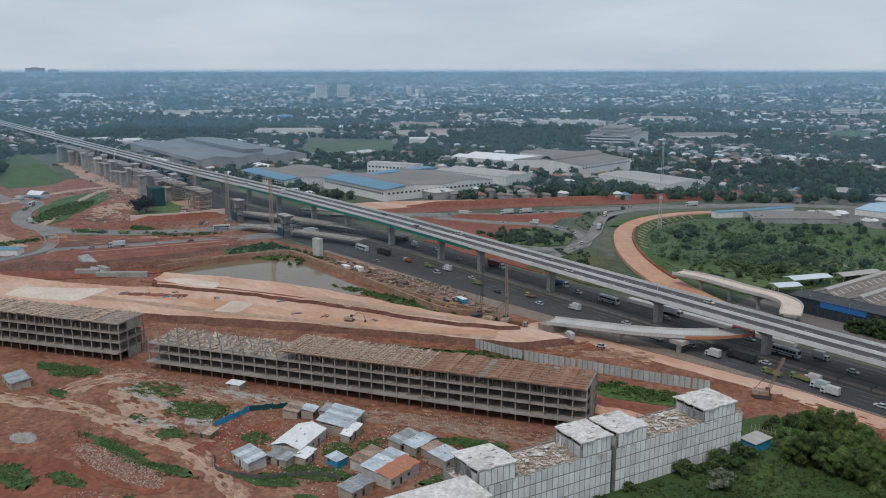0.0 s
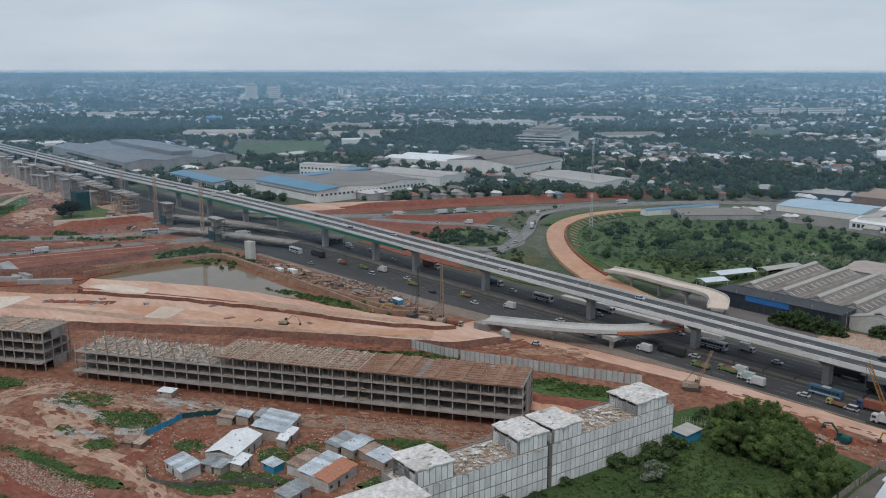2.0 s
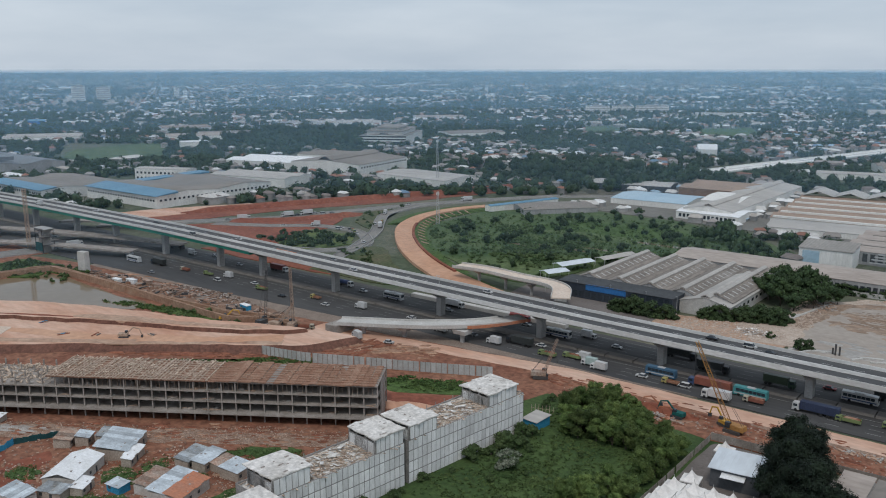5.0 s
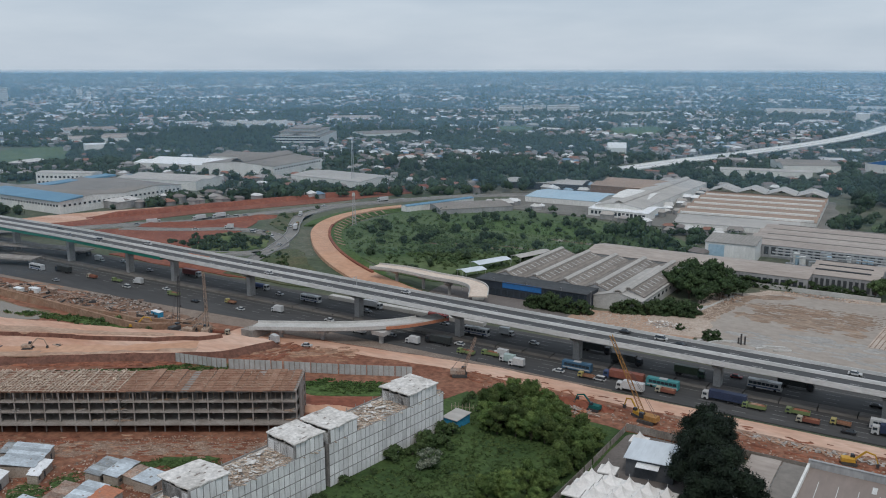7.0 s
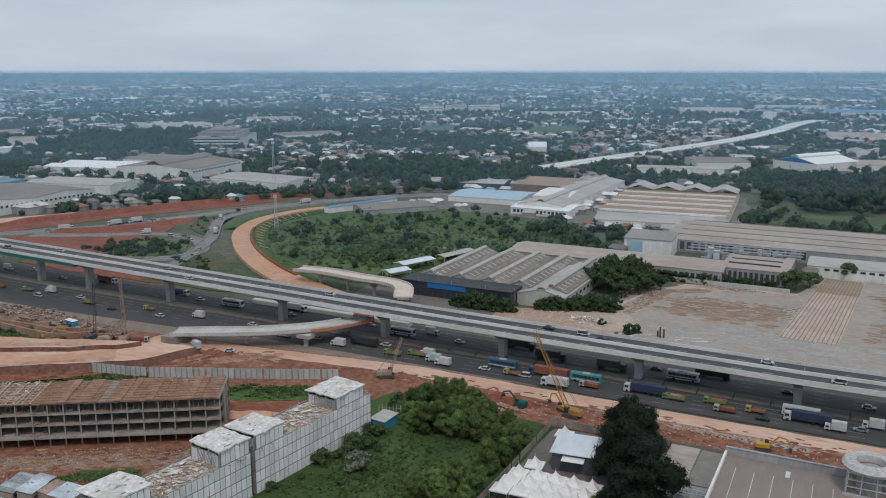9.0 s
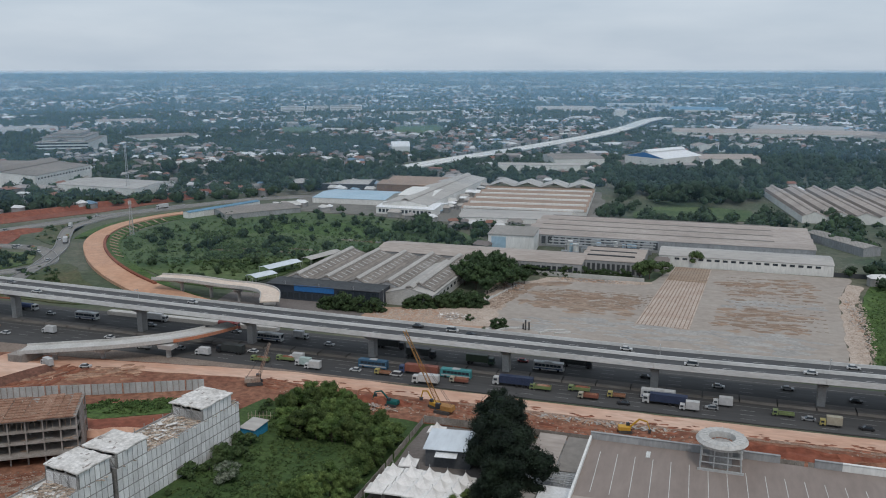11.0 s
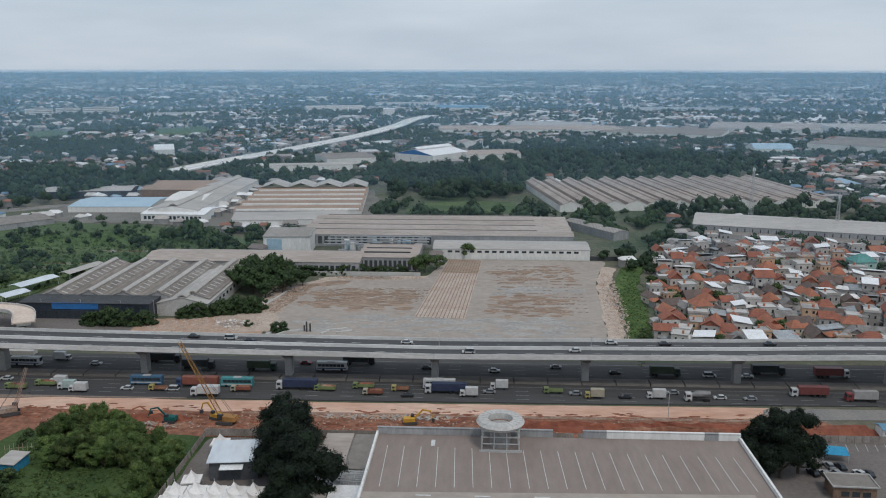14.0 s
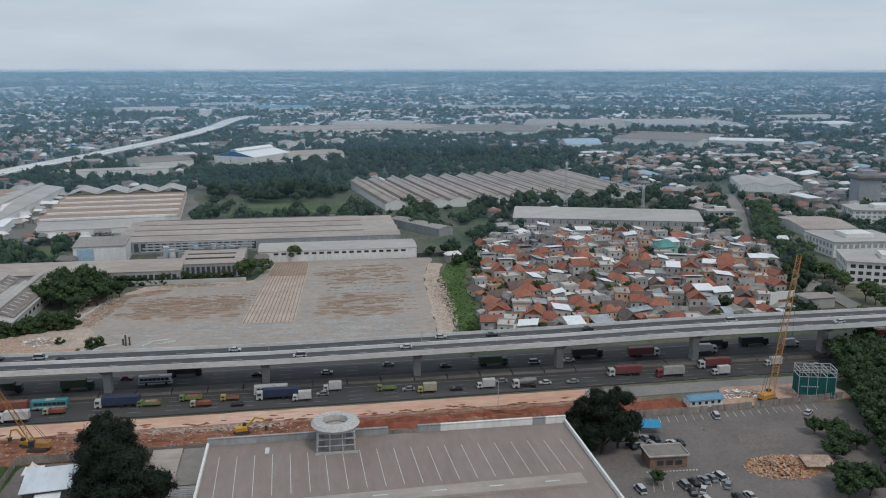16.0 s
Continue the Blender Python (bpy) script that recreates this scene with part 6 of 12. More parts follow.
# service wing and white shed next to the mall
wing = thing("service_wing", pose(-37, 205, 0), "low service wing with grey sheet roofs and pipework", "building")
bm = bmesh.new()
box(bm, -7, 9.5, -30, 24, -0.3, 4.6)
part("wall", bm, M["wall_grey"], wing)
for x0, x1, y0, y1, z, mt in ((-7.4, 0.5, 2, 24.4, 5.0, "roof_beige"), (0.9, 9.8, 4, 24.4, 4.8, "roof_brown"), (-10.5, -1.0, -30, -9, 5.4, "roof_pale"), (-0.6, 9.8, -30, -8, 5.6, "zinc_white")):
    bm = bmesh.new()
    hull(bm, [(x0, y0, z), (x1, y0, z), (x1, y1, z + 0.7), (x0, y1, z + 0.7)], [(x0, y0, z + 0.12), (x1, y0, z + 0.12), (x1, y1, z + 0.82), (x0, y1, z + 0.82)])
    part("roof", bm, M[mt], wing)
bm = bmesh.new()
for k in range(9):
    bar(bm, (-1 + k * 1.1, -7, 4.6), (-1 + k * 1.1, -6 + (k % 3) * 2.5, 6.4), 0.14)
    bar(bm, (-1, -6.5 + k * 0.9, 5.6 + (k % 2) * 0.8), (8.5, -6 + k * 0.9, 5.2 + (k % 3) * 0.5), 0.16)
tagged(part("pipework", bm, M["steel"], wing, "rusty pipes and a steel frame"), kind="stuff")

shed = thing("white_shed", pose(-67.4, 215.8, 0, 0, 0, 7), "grey-walled shed with a white sheet roof", "shed")
bm = bmesh.new()
box(bm, -6.4, 6.4, -5.5, 5.6, -0.3, 5.5)
part("wall", bm, M["wall_slate"], shed)
bm = bmesh.new()
hull(bm, [(-7.0, -6.3, 5.6), (7.0, -6.3, 5.6), (7.0, 6.3, 6.3), (-7.0, 6.3, 6.3)], [(-7.0, -6.3, 5.8), (7.0, -6.3, 5.8), (7.0, 6.3, 6.5), (-7.0, 6.3, 6.5)])
part("roof", bm, M["zinc_pale"], shed)
bm = bmesh.new()
hull(bm, [(0, 0, 0), (0.12, 0, 0), (0.12, 12.6, 0.7), (0, 12.6, 0.7)], [(0, 0, 0.06), (0.12, 0, 0.06), (0.12, 12.6, 0.76), (0, 12.6, 0.76)])
rib = finish(bm, "roof_rib", M["zinc_pale"])
for k in range(12):
    piece("roof_rib", rib, shed, pose(-6.9 + k * 1.25, -6.3, 5.79))
bm = bmesh.new()
hull(bm, [(-3.4, -8.0, 4.3), (2.8, -8.0, 4.3), (2.8, -5.45, 4.7), (-3.4, -5.45, 4.7)], [(-3.4, -8.0, 4.42), (2.8, -8.0, 4.42), (2.8, -5.45, 4.82), (-3.4, -5.45, 4.82)])
part("awning", bm, M["zinc_white"], shed)
bm = bmesh.new()
hull(bm, [(6.35, -5, 4.6), (8.6, -5, 4.1), (8.6, 5.2, 4.1), (6.35, 5.2, 4.6)], [(6.35, -5, 4.7), (8.6, -5, 4.2), (8.6, 5.2, 4.2), (6.35, 5.2, 4.7)])
part("lean_to_roof", bm, M["zinc_pale"], shed)
patch("yard", [(-82, 180), (-82.4, 237), (-55, 238), (-44, 232), (-44, 190)], 0.12, M["parking"], "dark yard behind the boundary wall", "yard", 0.5, 8, 90)


def tent(w, h, eave):
    """A peaked white tent roof with a sagging fabric skin on four poles."""
    t = thing("tent", pose(0, 0, 0), "peaked white fabric tent", "tent", "white tents")
    bm = bmesh.new()
    n, m = 16, 7
    rows = []
    for j in range(m + 1):
        s = j / m
        row = []
        for k in range(n):
            a = 2 * math.pi * k / n
            q = 1 / max(abs(math.cos(a)), abs(math.sin(a)))
            r = w / 2 * q * s
            z = eave + h * (1 - s) ** 2.1 - 0.18 * s * (q - 1) * 0
            row.append(bm.verts.new((r * math.cos(a), r * math.sin(a), z)))
            if j == 0:
                break
        rows.append(row)
    for k in range(n):
        bm.faces.new((rows[0][0], rows[1][k], rows[1][(k + 1) % n]))
        for a, b in zip(rows[1:], rows[2:]):
            bm.faces.new((a[k], b[k], b[(k + 1) % n], a[(k + 1) % n]))
    low = [bm.verts.new((v.co.x, v.co.y, v.co.z - 0.35)) for v in rows[-1]]
    for k in range(n):
        bm.faces.new((rows[-1][k], low[k], low[(k + 1) % n], rows[-1][(k + 1) % n]))
    part("canopy", bm, M["fabric"], t)
    bm = bmesh.new()
    bar(bm, (0, 0, eave + h - 0.1), (0, 0, eave + h + 0.6), 0.1)
    part("finial", bm, M["steel"], t)
    for x in (-1, 1):
        for y in (-1, 1):
            bm = bmesh.new()
            bar(bm, (x * (w / 2 - 0.1), y * (w / 2 - 0.1), -0.2), (x * (w / 2 - 0.1), y * (w / 2 - 0.1), eave), 0.1)
            part("pole", bm, M["steel"], t)
    return t


first = tent(5.0, 2.6, 3.0)
first.matrix_basis = pose(-76.4, 205.0, 0, 0, 0, 8)
spots = [(-75.8, 228.0)] + [(-73.4 + k * 5.05 - j * 0.4, 199.2 - j * 5.05) for j in range(3) for k in range(4)] + [(-78.6 - j * 0.4, 198.6 - j * 5.05) for j in range(3)]
for x, y in spots:
    copy_thing(first, pose(x, y, 0, 0, 0, 3))

# ---- car park, kiosk and building site by the crane ----
patch("car_park", [(66, 120), (66, 241.5), (100, 241.8), (174, 245.6), (178, 236), (150, 175), (150, 120)], 0.10, M["parking"], "worn grey asphalt car park", "car park", 0.3, 10, 91)
bm = bmesh.new()
for k in range(22):
    x = 102 + k * 2.9
    hull(bm, [(x, 236.5 + k * 0.13, 0.09), (x + 0.12, 236.5 + k * 0.13, 0.09), (x + 1.1, 241 + k * 0.13, 0.09), (x + 0.98, 241 + k * 0.13, 0.09)], [(x, 236.5 + k * 0.13, 0.118), (x + 0.12, 236.5 + k * 0.13, 0.118), (x + 1.1, 241 + k * 0.13, 0.118), (x + 0.98, 241 + k * 0.13, 0.118)])
for k in range(9):
    x = 88 + k * 2.7
    hull(bm, [(x, 195, 0.09), (x + 0.12, 195, 0.09), (x + 1.8, 199.8, 0.09), (x + 1.68, 199.8, 0.09)], [(x, 195, 0.118), (x + 0.12, 195, 0.118), (x + 1.8, 199.8, 0.118), (x + 1.68, 199.8, 0.118)])
setting("parking_lines", bm, M["marking"], "faded white parking lines", "road marking")
kiosk = thing("kiosk", pose(97.5, 210.8, 0, 0, 0, -3), "brown-walled kiosk with a flat grey roof", "kiosk")
bm = bmesh.new()
box(bm, -5.4, 5.4, -3.4, 3.4, -0.2, 3.6)
part("wall", bm, M["brick"], kiosk)
bm = bmesh.new()
box(bm, -5.9, 5.9, -3.9, 3.9, 3.6, 3.8)
part("roof", bm, M["roof_brown"], kiosk)
bm = bmesh.new()
for x0, x1, y0, y1 in ((-5.9, 5.9, -3.95, -3.75), (-5.9, 5.9, 3.75, 3.95), (-5.95, -5.75, -3.9, 3.9), (5.75, 5.95, -3.9, 3.9)):
    box(bm, x0, x1, y0, y1, 3.79, 4.15)
part("roof_edge", bm, M["concrete_pale"], kiosk)
for k in range(3):
    bm = bmesh.new()
    box(bm, -3.4 + k * 2.7, -1.4 + k * 2.7, -3.46, -3.38, 1.0, 2.4)
    part("window", bm, M["glass"], kiosk)
bm = bmesh.new()
box(bm, 0, 0.5, -0.2, 0.2, -0.1, 0.28)
kerb_me = finish(bm, "kerb_block", M["marking"])
for k in range(16):
    piece("kerb_block", kerb_me, kiosk, pose(-7 + k * 0.95, -5.4, 0))
office = thing("site_office", pose(128, 249.5, 0, 0, 0, 3), "white site office with a bright blue roof", "site office")
bm = bmesh.new()
box(bm, -6, 6, -2.3, 2.3, -0.2, 2.6)
part("wall", bm, M["wall_white"], office)
bm = bmesh.new()
roof_gable(bm, -6.4, 6.4, -2.8, 2.8, 2.6, 0.8, "x", 0.08)
part("roof", bm, M["roof_blue"], office)
for k in range(5):
    bm = bmesh.new()
    box(bm, -5.2 + k * 2.3, -4.2 + k * 2.3, -2.34, -2.27, 1.0, 2.0)
    part("window", bm, M["glass"], office)
awn = thing("awning", pose(101.5, 231.5, 0, 0, 0, -8), "bright blue fabric awning over parked cars", "awning")
bm = bmesh.new()
hull(bm, [(-3.6, -2.4, 2.3), (3.6, -2.4, 2.3), (3.6, 2.4, 2.9), (-3.6, 2.4, 2.9)], [(-3.6, -2.4, 2.4), (3.6, -2.4, 2.4), (3.6, 2.4, 3.0), (-3.6, 2.4, 3.0)])
part("canopy", bm, M["tarp_blue"], awn)
for x in (-3.4, 3.4):
    for y in (-2.2, 2.2):
        bm = bmesh.new()
        bar(bm, (x, y, -0.1), (x, y, 2.5), 0.12)
        part("post", bm, M["steel"], awn)
scaffold = thing("scaffold_box", pose(168.5, 250.5, 0, 0, 0, -14) @ Matrix.Scale(0.86, 4), "teal netted scaffold box with open steel top", "scaffold")
bm = bmesh.new()
for x0, x1, y0, y1 in ((-7, 7, -3.6, -3.5), (-7, 7, 3.5, 3.6), (-7, -6.9, -3.6, 3.6), (6.9, 7, -3.6, 3.6)):
    box(bm, x0, x1, y0, y1, 1.6, 9.0)
part("net", bm, M["net_teal"], scaffold)
bm = bmesh.new()
for x in (-7, -3.5, 0, 3.5, 7):
    for y in (-3.6, 3.6):
        bar(bm, (x, y, -0.2), (x, y, 12.4), 0.22)
for z in (1.6, 9.2, 11.0, 12.3):
    for y in (-3.6, 3.6):
        bar(bm, (-7, y, z), (7, y, z), 0.25)
    for x in (-7, -3.5, 0, 3.5, 7):
        bar(bm, (x, -3.6, z), (x, 3.6, z), 0.25)
part("steel_frame", bm, M["steel"], scaffold)
bm = bmesh.new()
for k in range(7):
    box(bm, -6.0 + k * 1.0, -5.5 + k * 1.0, -3.66, -3.6, 5.0, 5.45)
tagged(part("sign_bar", bm, M["marking"], scaffold, "row of white marks"), kind="stuff")
patch("sand_pad", [(132, 246), (140, 262), (180, 262), (182, 247), (160, 246)], 0.13, M["sand"], "pale dusty ground round the crane", "ground", 0.8, 4, 92)
bank("earth_bank", [(64, 250), (90, 250.5), (112, 251), (122, 252)], 3, 9, 1.4, M["clay_red"], "heap of dark red soil", 0.4, 20)
bank("earth_bank", [(14, 249), (34, 248.5), (58, 249.5)], 3, 8, 0.8, M["clay_red"], "turned red soil", 0.4, 21)


def pile(name, cx, cy, rx, ry, h, n, mats, label, seed, size=(0.4, 2.2)):
    """A heap of broken boards, sheets and rubble."""
    rnd = random.Random(seed)
    b = thing(name, pose(cx, cy, 0), label, "debris")
    bms = [bmesh.new() for _ in mats]
    for k in range(n):
        a, r = rnd.uniform(0, 6.28), math.sqrt(rnd.random())
        x, y = rx * r * math.cos(a), ry * r * math.sin(a)
        z = h * (1 - r) * rnd.uniform(0.4, 1.1)
        t = rnd.uniform(0, 3.14)
        l = rnd.uniform(*size)
        bar(bms[k % len(mats)], (x, y, max(0.05, z)), (x + l * math.cos(t), y + l * math.sin(t), max(0.05, z + rnd.uniform(-0.4, 0.5))), rnd.uniform(0.15, 0.9), rnd.uniform(0.06, 0.3))
    for bm, mt in zip(bms, mats):
        tagged(part("scrap_piece", bm, M[mt], b), kind="stuff")
    return b


pile("debris_pile", 129.5, 202.5, 11, 7.5, 1.9, 1500, ("ochre", "timber", "ochre", "sand", "brick", "debris_tan", "zinc_orange", "orange_earth"), "spread heap of orange and pale demolition debris", 5, (0.2, 1.1))
patch("repair_patch", [(127.5, 225.5), (139, 224.5), (137, 214.8), (124, 214.5)], 0.125, M["repair"], "pale worn rectangle of repaired asphalt", "pavement", 0.4, 3, 170)
kd = thing("crate_shed", pose(139, 201.5, 0, 0, 0, -10), "low brown roofless shed of boards", "shed")
bm = bmesh.new()
box(bm, -4, 4, -3, 3, -0.1, 1.6)
part("wall", bm, M["brick"], kd)
bm = bmesh.new()
hull(bm, [(-4.3, -3.3, 1.6), (4.3, -3.3, 1.6), (4.3, 3.3, 2.1), (-4.3, 3.3, 2.1)], [(-4.3, -3.3, 1.75), (4.3, -3.3, 1.75), (4.3, 3.3, 2.25), (-4.3, 3.3, 2.25)])
part("roof", bm, M["timber"], kd)
road("road", [(186, 170), (200, 225), (213, 265), (230, 300), (246, 330)], 9, M["road_grey"], "grey street with trees beside it")

# ---- the cleared factory lot ----
patch("lot", [(-88, 316), (-92, 344), (-104, 398), (-98, 419), (-84, 435), (-31, 441), (-18, 486), (72, 484), (60, 440), (53, 345), (51, 316)], 0.10, M["lot"], "bare grey concrete lot of a cleared factory", "lot", 0.8, 8, 100)
pad = patch("lot_strip", [(-30.3, 367), (-7.3, 365), (0.2, 483), (-19.5, 485)], 0.18, M["lot_strip"], "raised striped slab down the middle of the lot", "slab", 0)
for k in range(13):
    s = (k + 0.5) / 13
    bm = bmesh.new()
    bar(bm, (-30.3 + 23 * s, 367 - 2 * s, 0.2), (-19.5 + 19.7 * s, 485 - 2 * s, 0.2), 0.28, 0.12)
    part("rail", bm, M["footing"], pad, "brown joint strip")
patch("lot_stain", [(-22.2, 452), (-2.4, 450), (-0.2, 482.6), (-19.2, 484.6)], 0.19, M["lot_brown"], "darker rust-stained end of the striped slab", "slab", 0.7, 4, 107)
rnd = random.Random(8)
for row in range(9):
    bm = bmesh.new()
    for col in range(26):
        if rnd.random() < 0.72:
            x, y = -80 + col * 2.1 + rnd.uniform(-0.4, 0.4), 392 + row * 3.0
            box(bm, x, x + rnd.uniform(0.8, 2.2), y, y + rnd.uniform(0.4, 0.9), 0.12, 0.19)
    part("footing_row", bm, M["footing"], pad)
for row in range(15):
    bm = bmesh.new()
    for col in range(20):
        if rnd.random() < 0.66:
            x, y = 8 + col * 2.1 + rnd.uniform(-0.4, 0.4), 378 + row * 6.4
            box(bm, x, x + rnd.uniform(0.8, 2.2), y, y + rnd.uniform(0.4, 0.9), 0.12, 0.19)
    part("footing_row", bm, M["footing"], pad)
patch("rubble_strip", [(51, 330), (53, 345), (60, 440), (68, 470), (75, 468), (66, 430), (60, 345), (57, 330)], 0.2, M["rubble_pale"], "pale rubble along the lot's edge", "rubble", 1.2, 4, 103)
patch("rubble_strip", [(-120, 362), (-104, 398), (-98, 420), (-84, 438), (-30, 444), (-30, 439), (-80, 431), (-92, 416), (-97, 396), (-88, 345), (-104, 340)], 0.2, M["rubble_pale"], "heaps of pale rubble along the lot's edge", "rubble", 1.6, 4, 104)
patch("rubble_strip", [(-150, 330), (-148, 358), (-118, 364), (-95, 345), (-92, 322)], 0.16, M["sand"], "dusty ground with broken concrete", "rubble", 2, 5, 105)
patch("grass_strip", [(56, 316), (62, 345), (70, 440), (80, 478), (92, 474), (80, 430), (72, 345), (70, 316)], 0.3, M["grass"], "green strip between the lot and the houses", "grass", 1.0, 5, 106)
pile("debris_pile", -108, 352, 10, 6, 1.0, 160, ("debris_grey", "fabric", "rubble_pale"), "white broken slabs and pipes", 11)
pile("debris_pile", -96, 412, 5, 12, 1.4, 150, ("debris_grey", "sand"), "heap of pale rubble", 12)
pile("debris_pile", -60, 437, 22, 3, 1.2, 170, ("debris_grey", "sand"), "long pale rubble heap by the wall", 13)
pile("debris_pile", -357, 239, 13, 4.5, 3.2, 170, ("rust", "dark_metal", "rust", "timber_red"), "heap of rusty steel forms and beams in the yard", 15, (1.5, 5.0))
pile("debris_pile", -330, 238, 9, 3.5, 1.6, 90, ("rust", "timber_red", "dark_metal"), "rusty frames stacked on the brown ground", 16, (1.2, 4.0))
pile("debris_pile", -287, 240, 8, 5, 2.2, 130, ("timber", "dark_metal", "sand", "rust"), "tangle of timber and steel beside the cranes", 17, (1.2, 5.0))
pile("debris_pile", -428, 238, 7, 3, 1.5, 60, ("timber_red", "rust", "dark_metal"), "rusty gear behind the lone pier", 18, (1.2, 4.0))
pile("debris_pile", 63, 400, 3, 40, 0.8, 170, ("debris_grey", "sand"), "rubble strewn along the lot", 14)
for k, (x, y) in enumerate(((-74, 343), (-72.6, 343.5), (-75.2, 344))):
    s = thing("steel_stub", pose(x, y, 0), "dark upright steel column stub on the lot", "column", "column stubs")
    bm = bmesh.new()
    box(bm, -0.3, 0.3, -0.3, 0.3, -0.2, 4.6 - k)
    part("column", bm, M["dark_metal"], s)
for x, y, l, a in ((-88, 341, 9, 60), (-84, 340, 8, 62), (-80, 343, 6, 20), (-66, 342, 5, 55), (-98.5, 400, 34, 79), (-103, 386, 12, 70), (-62, 346, 9, 20), (-58, 343, 7, 30)):
    s = thing("concrete_beam", pose(x, y, 0.1, 0, 0, a), "white precast beam lying on the lot", "beam", "lying beams")
    bm = bmesh.new()
    box(bm, -l / 2, l / 2, -0.5, 0.5, 0, 0.6)
    part("beam", bm, M["concrete_pale"], s)


# ---- factories ----
def bays(name, m, w, d, nb, eave, rise, roof, wall, label, along="y", curve=0.0, steps=1, skylights=0, wall_label="", gable="wall", far=False):
    """A factory hall of nb roof bays side by side, ridges along its depth (y) or its width (x)."""
    f = thing(name, m, label, "factory")
    bm = bmesh.new()
    box(bm, 0.3, w - 0.3, 0.3, d - 0.3, -0.4, eave - 0.05)
    part("wall", bm, M[wall], f, wall_label)
    n = nb
    ends = bmesh.new()
    for k in range(n):
        bm = bmesh.new()
        if along == "y":
            x0, x1 = k * w / n, (k + 1) * w / n
            roof_gable(bm, x0 + 0.03, x1 - 0.03, 0, d, eave, rise, "y", 0.2, steps, curve)
        else:
            y0, y1 = k * d / n, (k + 1) * d / n
            roof_gable(bm, 0, w, y0 + 0.03, y1 - 0.03, eave, rise, "x", 0.2, steps, curve)
        bmesh.ops.remove_doubles(bm, verts=bm.verts, dist=0.001)
        r = part("roof_bay", bm, M[roof], f)
        bm = ends if far else bmesh.new()
        if along == "y":
            c = (x0 + x1) / 2
            for y in (0.35, d - 0.35):
                if y > 1 and not far:
                    part("gable", bm, M[gable if gable in M else wall], f)
                    bm = bmesh.new()
                hull(bm, [(x0 + 0.4, y - 0.1, eave - 0.1), (x1 - 0.4, y - 0.1, eave - 0.1), (c, y - 0.1, eave + rise - 0.25)], [(x0 + 0.4, y + 0.1, eave - 0.1), (x1 - 0.4, y + 0.1, eave - 0.1), (c, y + 0.1, eave + rise - 0.25)])
        else:
            c = (y0 + y1) / 2
            for x in (0.35, w - 0.35):
                if x > 1 and not far:
                    part("gable", bm, M[gable if gable in M else wall], f)
                    bm = bmesh.new()
                hull(bm, [(x - 0.1, y0 + 0.4, eave - 0.1), (x - 0.1, y1 - 0.4, eave - 0.1), (x - 0.1, c, eave + rise - 0.25)], [(x + 0.1, y0 + 0.4, eave - 0.1), (x + 0.1, y1 - 0.4, eave - 0.1), (x + 0.1, c, eave + rise - 0.25)])
        if not far or k == n - 1:
            part("gable", bm, M[gable if gable in M else wall], f)
        if along == "y" and not far:
            bm = bmesh.new()
            vw = 0.09 * (x1 - x0)
            roof_gable(bm, c - vw, c + vw, 0.6, d - 0.6, eave + rise + 0.1, vw * 0.45, "y", 0.5, 2, 0.8)
            part("ridge_vent", bm, M["roof_pale" if roof == "roof_fibre" else roof], r)
        for j in range(skylights):
            bm = bmesh.new()
            if along == "y":
                y = d * (j + 0.5) / skylights
                xs, xe = x1 - 0.34 * (x1 - x0), x1 - 0.16 * (x1 - x0)
                za, zb = eave + rise * 0.68 + 0.06, eave + rise * 0.32 + 0.06
                hull(bm, [(xs, y - 0.5, za), (xe, y - 0.5, zb), (xe, y + 0.5, zb), (xs, y + 0.5, za)], [(xs, y - 0.5, za + 0.1), (xe, y - 0.5, zb + 0.1), (xe, y + 0.5, zb + 0.1), (xs, y + 0.5, za + 0.1)])
            else:
                x = w * (j + 0.5) / skylights
                ys, ye = y0 + 0.1 * (y1 - y0), y0 + 0.4 * (y1 - y0)
                za, zb = eave + rise * 0.2 + 0.04, eave + rise * 0.8 + 0.04
                hull(bm, [(x - 0.5, ys, za), (x + 0.5, ys, za), (x + 0.5, ye, zb), (x - 0.5, ye, zb)], [(x - 0.5, ys, za + 0.1), (x + 0.5, ys, za + 0.1), (x + 0.5, ye, zb + 0.1), (x - 0.5, ye, zb + 0.1)])
            part("skylight", bm, M["skylight"], r, "pale skylight sheet")
    return f


def openings(f, along, a0, a1, at, z0, z1, n, w, name="window", mt="glass", axis="x"):
    """A row of windows (or doors) on one wall of a building, each a part."""
    bm = bmesh.new()
    box(bm, -w / 2, w / 2, -0.06, 0.06, 0, z1 - z0)
    me = finish(bm, name, M[mt])
    for k in range(n):
        c = a0 + (a1 - a0) * (k + 0.5) / n
        piece(name, me, f, pose(c, at, z0) if axis == "x" else pose(at, c, z0, 0, 0, 90))


shed5 = bays("factory", pose(-205, 370, 0), 81, 69, 5, 6.4, 2.9, "roof_fibre", "wall_grey", "grey factory hall with five ridged roof bays and skylights", "y", 0.0, 1, 13)
patch("asphalt_yard", [(-226, 336), (-228, 362), (-150, 362), (-146, 352), (-132, 346), (-132, 333)], 0.14, M["parking"], "dark paved forecourt of the factory", "yard", 0.6, 6, 111)
front = thing("glazed_building", pose(-206, 356.5, 0), "dark glazed factory front with a blue band", "building")
bm = bmesh.new()
box(bm, 0, 59, 0, 14, -0.3, 7.2)
part("wall", bm, M["wall_navy"], front)
bm = bmesh.new()
box(bm, 15, 36, -0.25, -0.02, 4.6, 7.6)
part("sign_band", bm, M["wall_blue"], front, "deep blue band")
bm = bmesh.new()
box(bm, -0.4, 59.4, -0.4, 14.0, 7.2, 7.5)
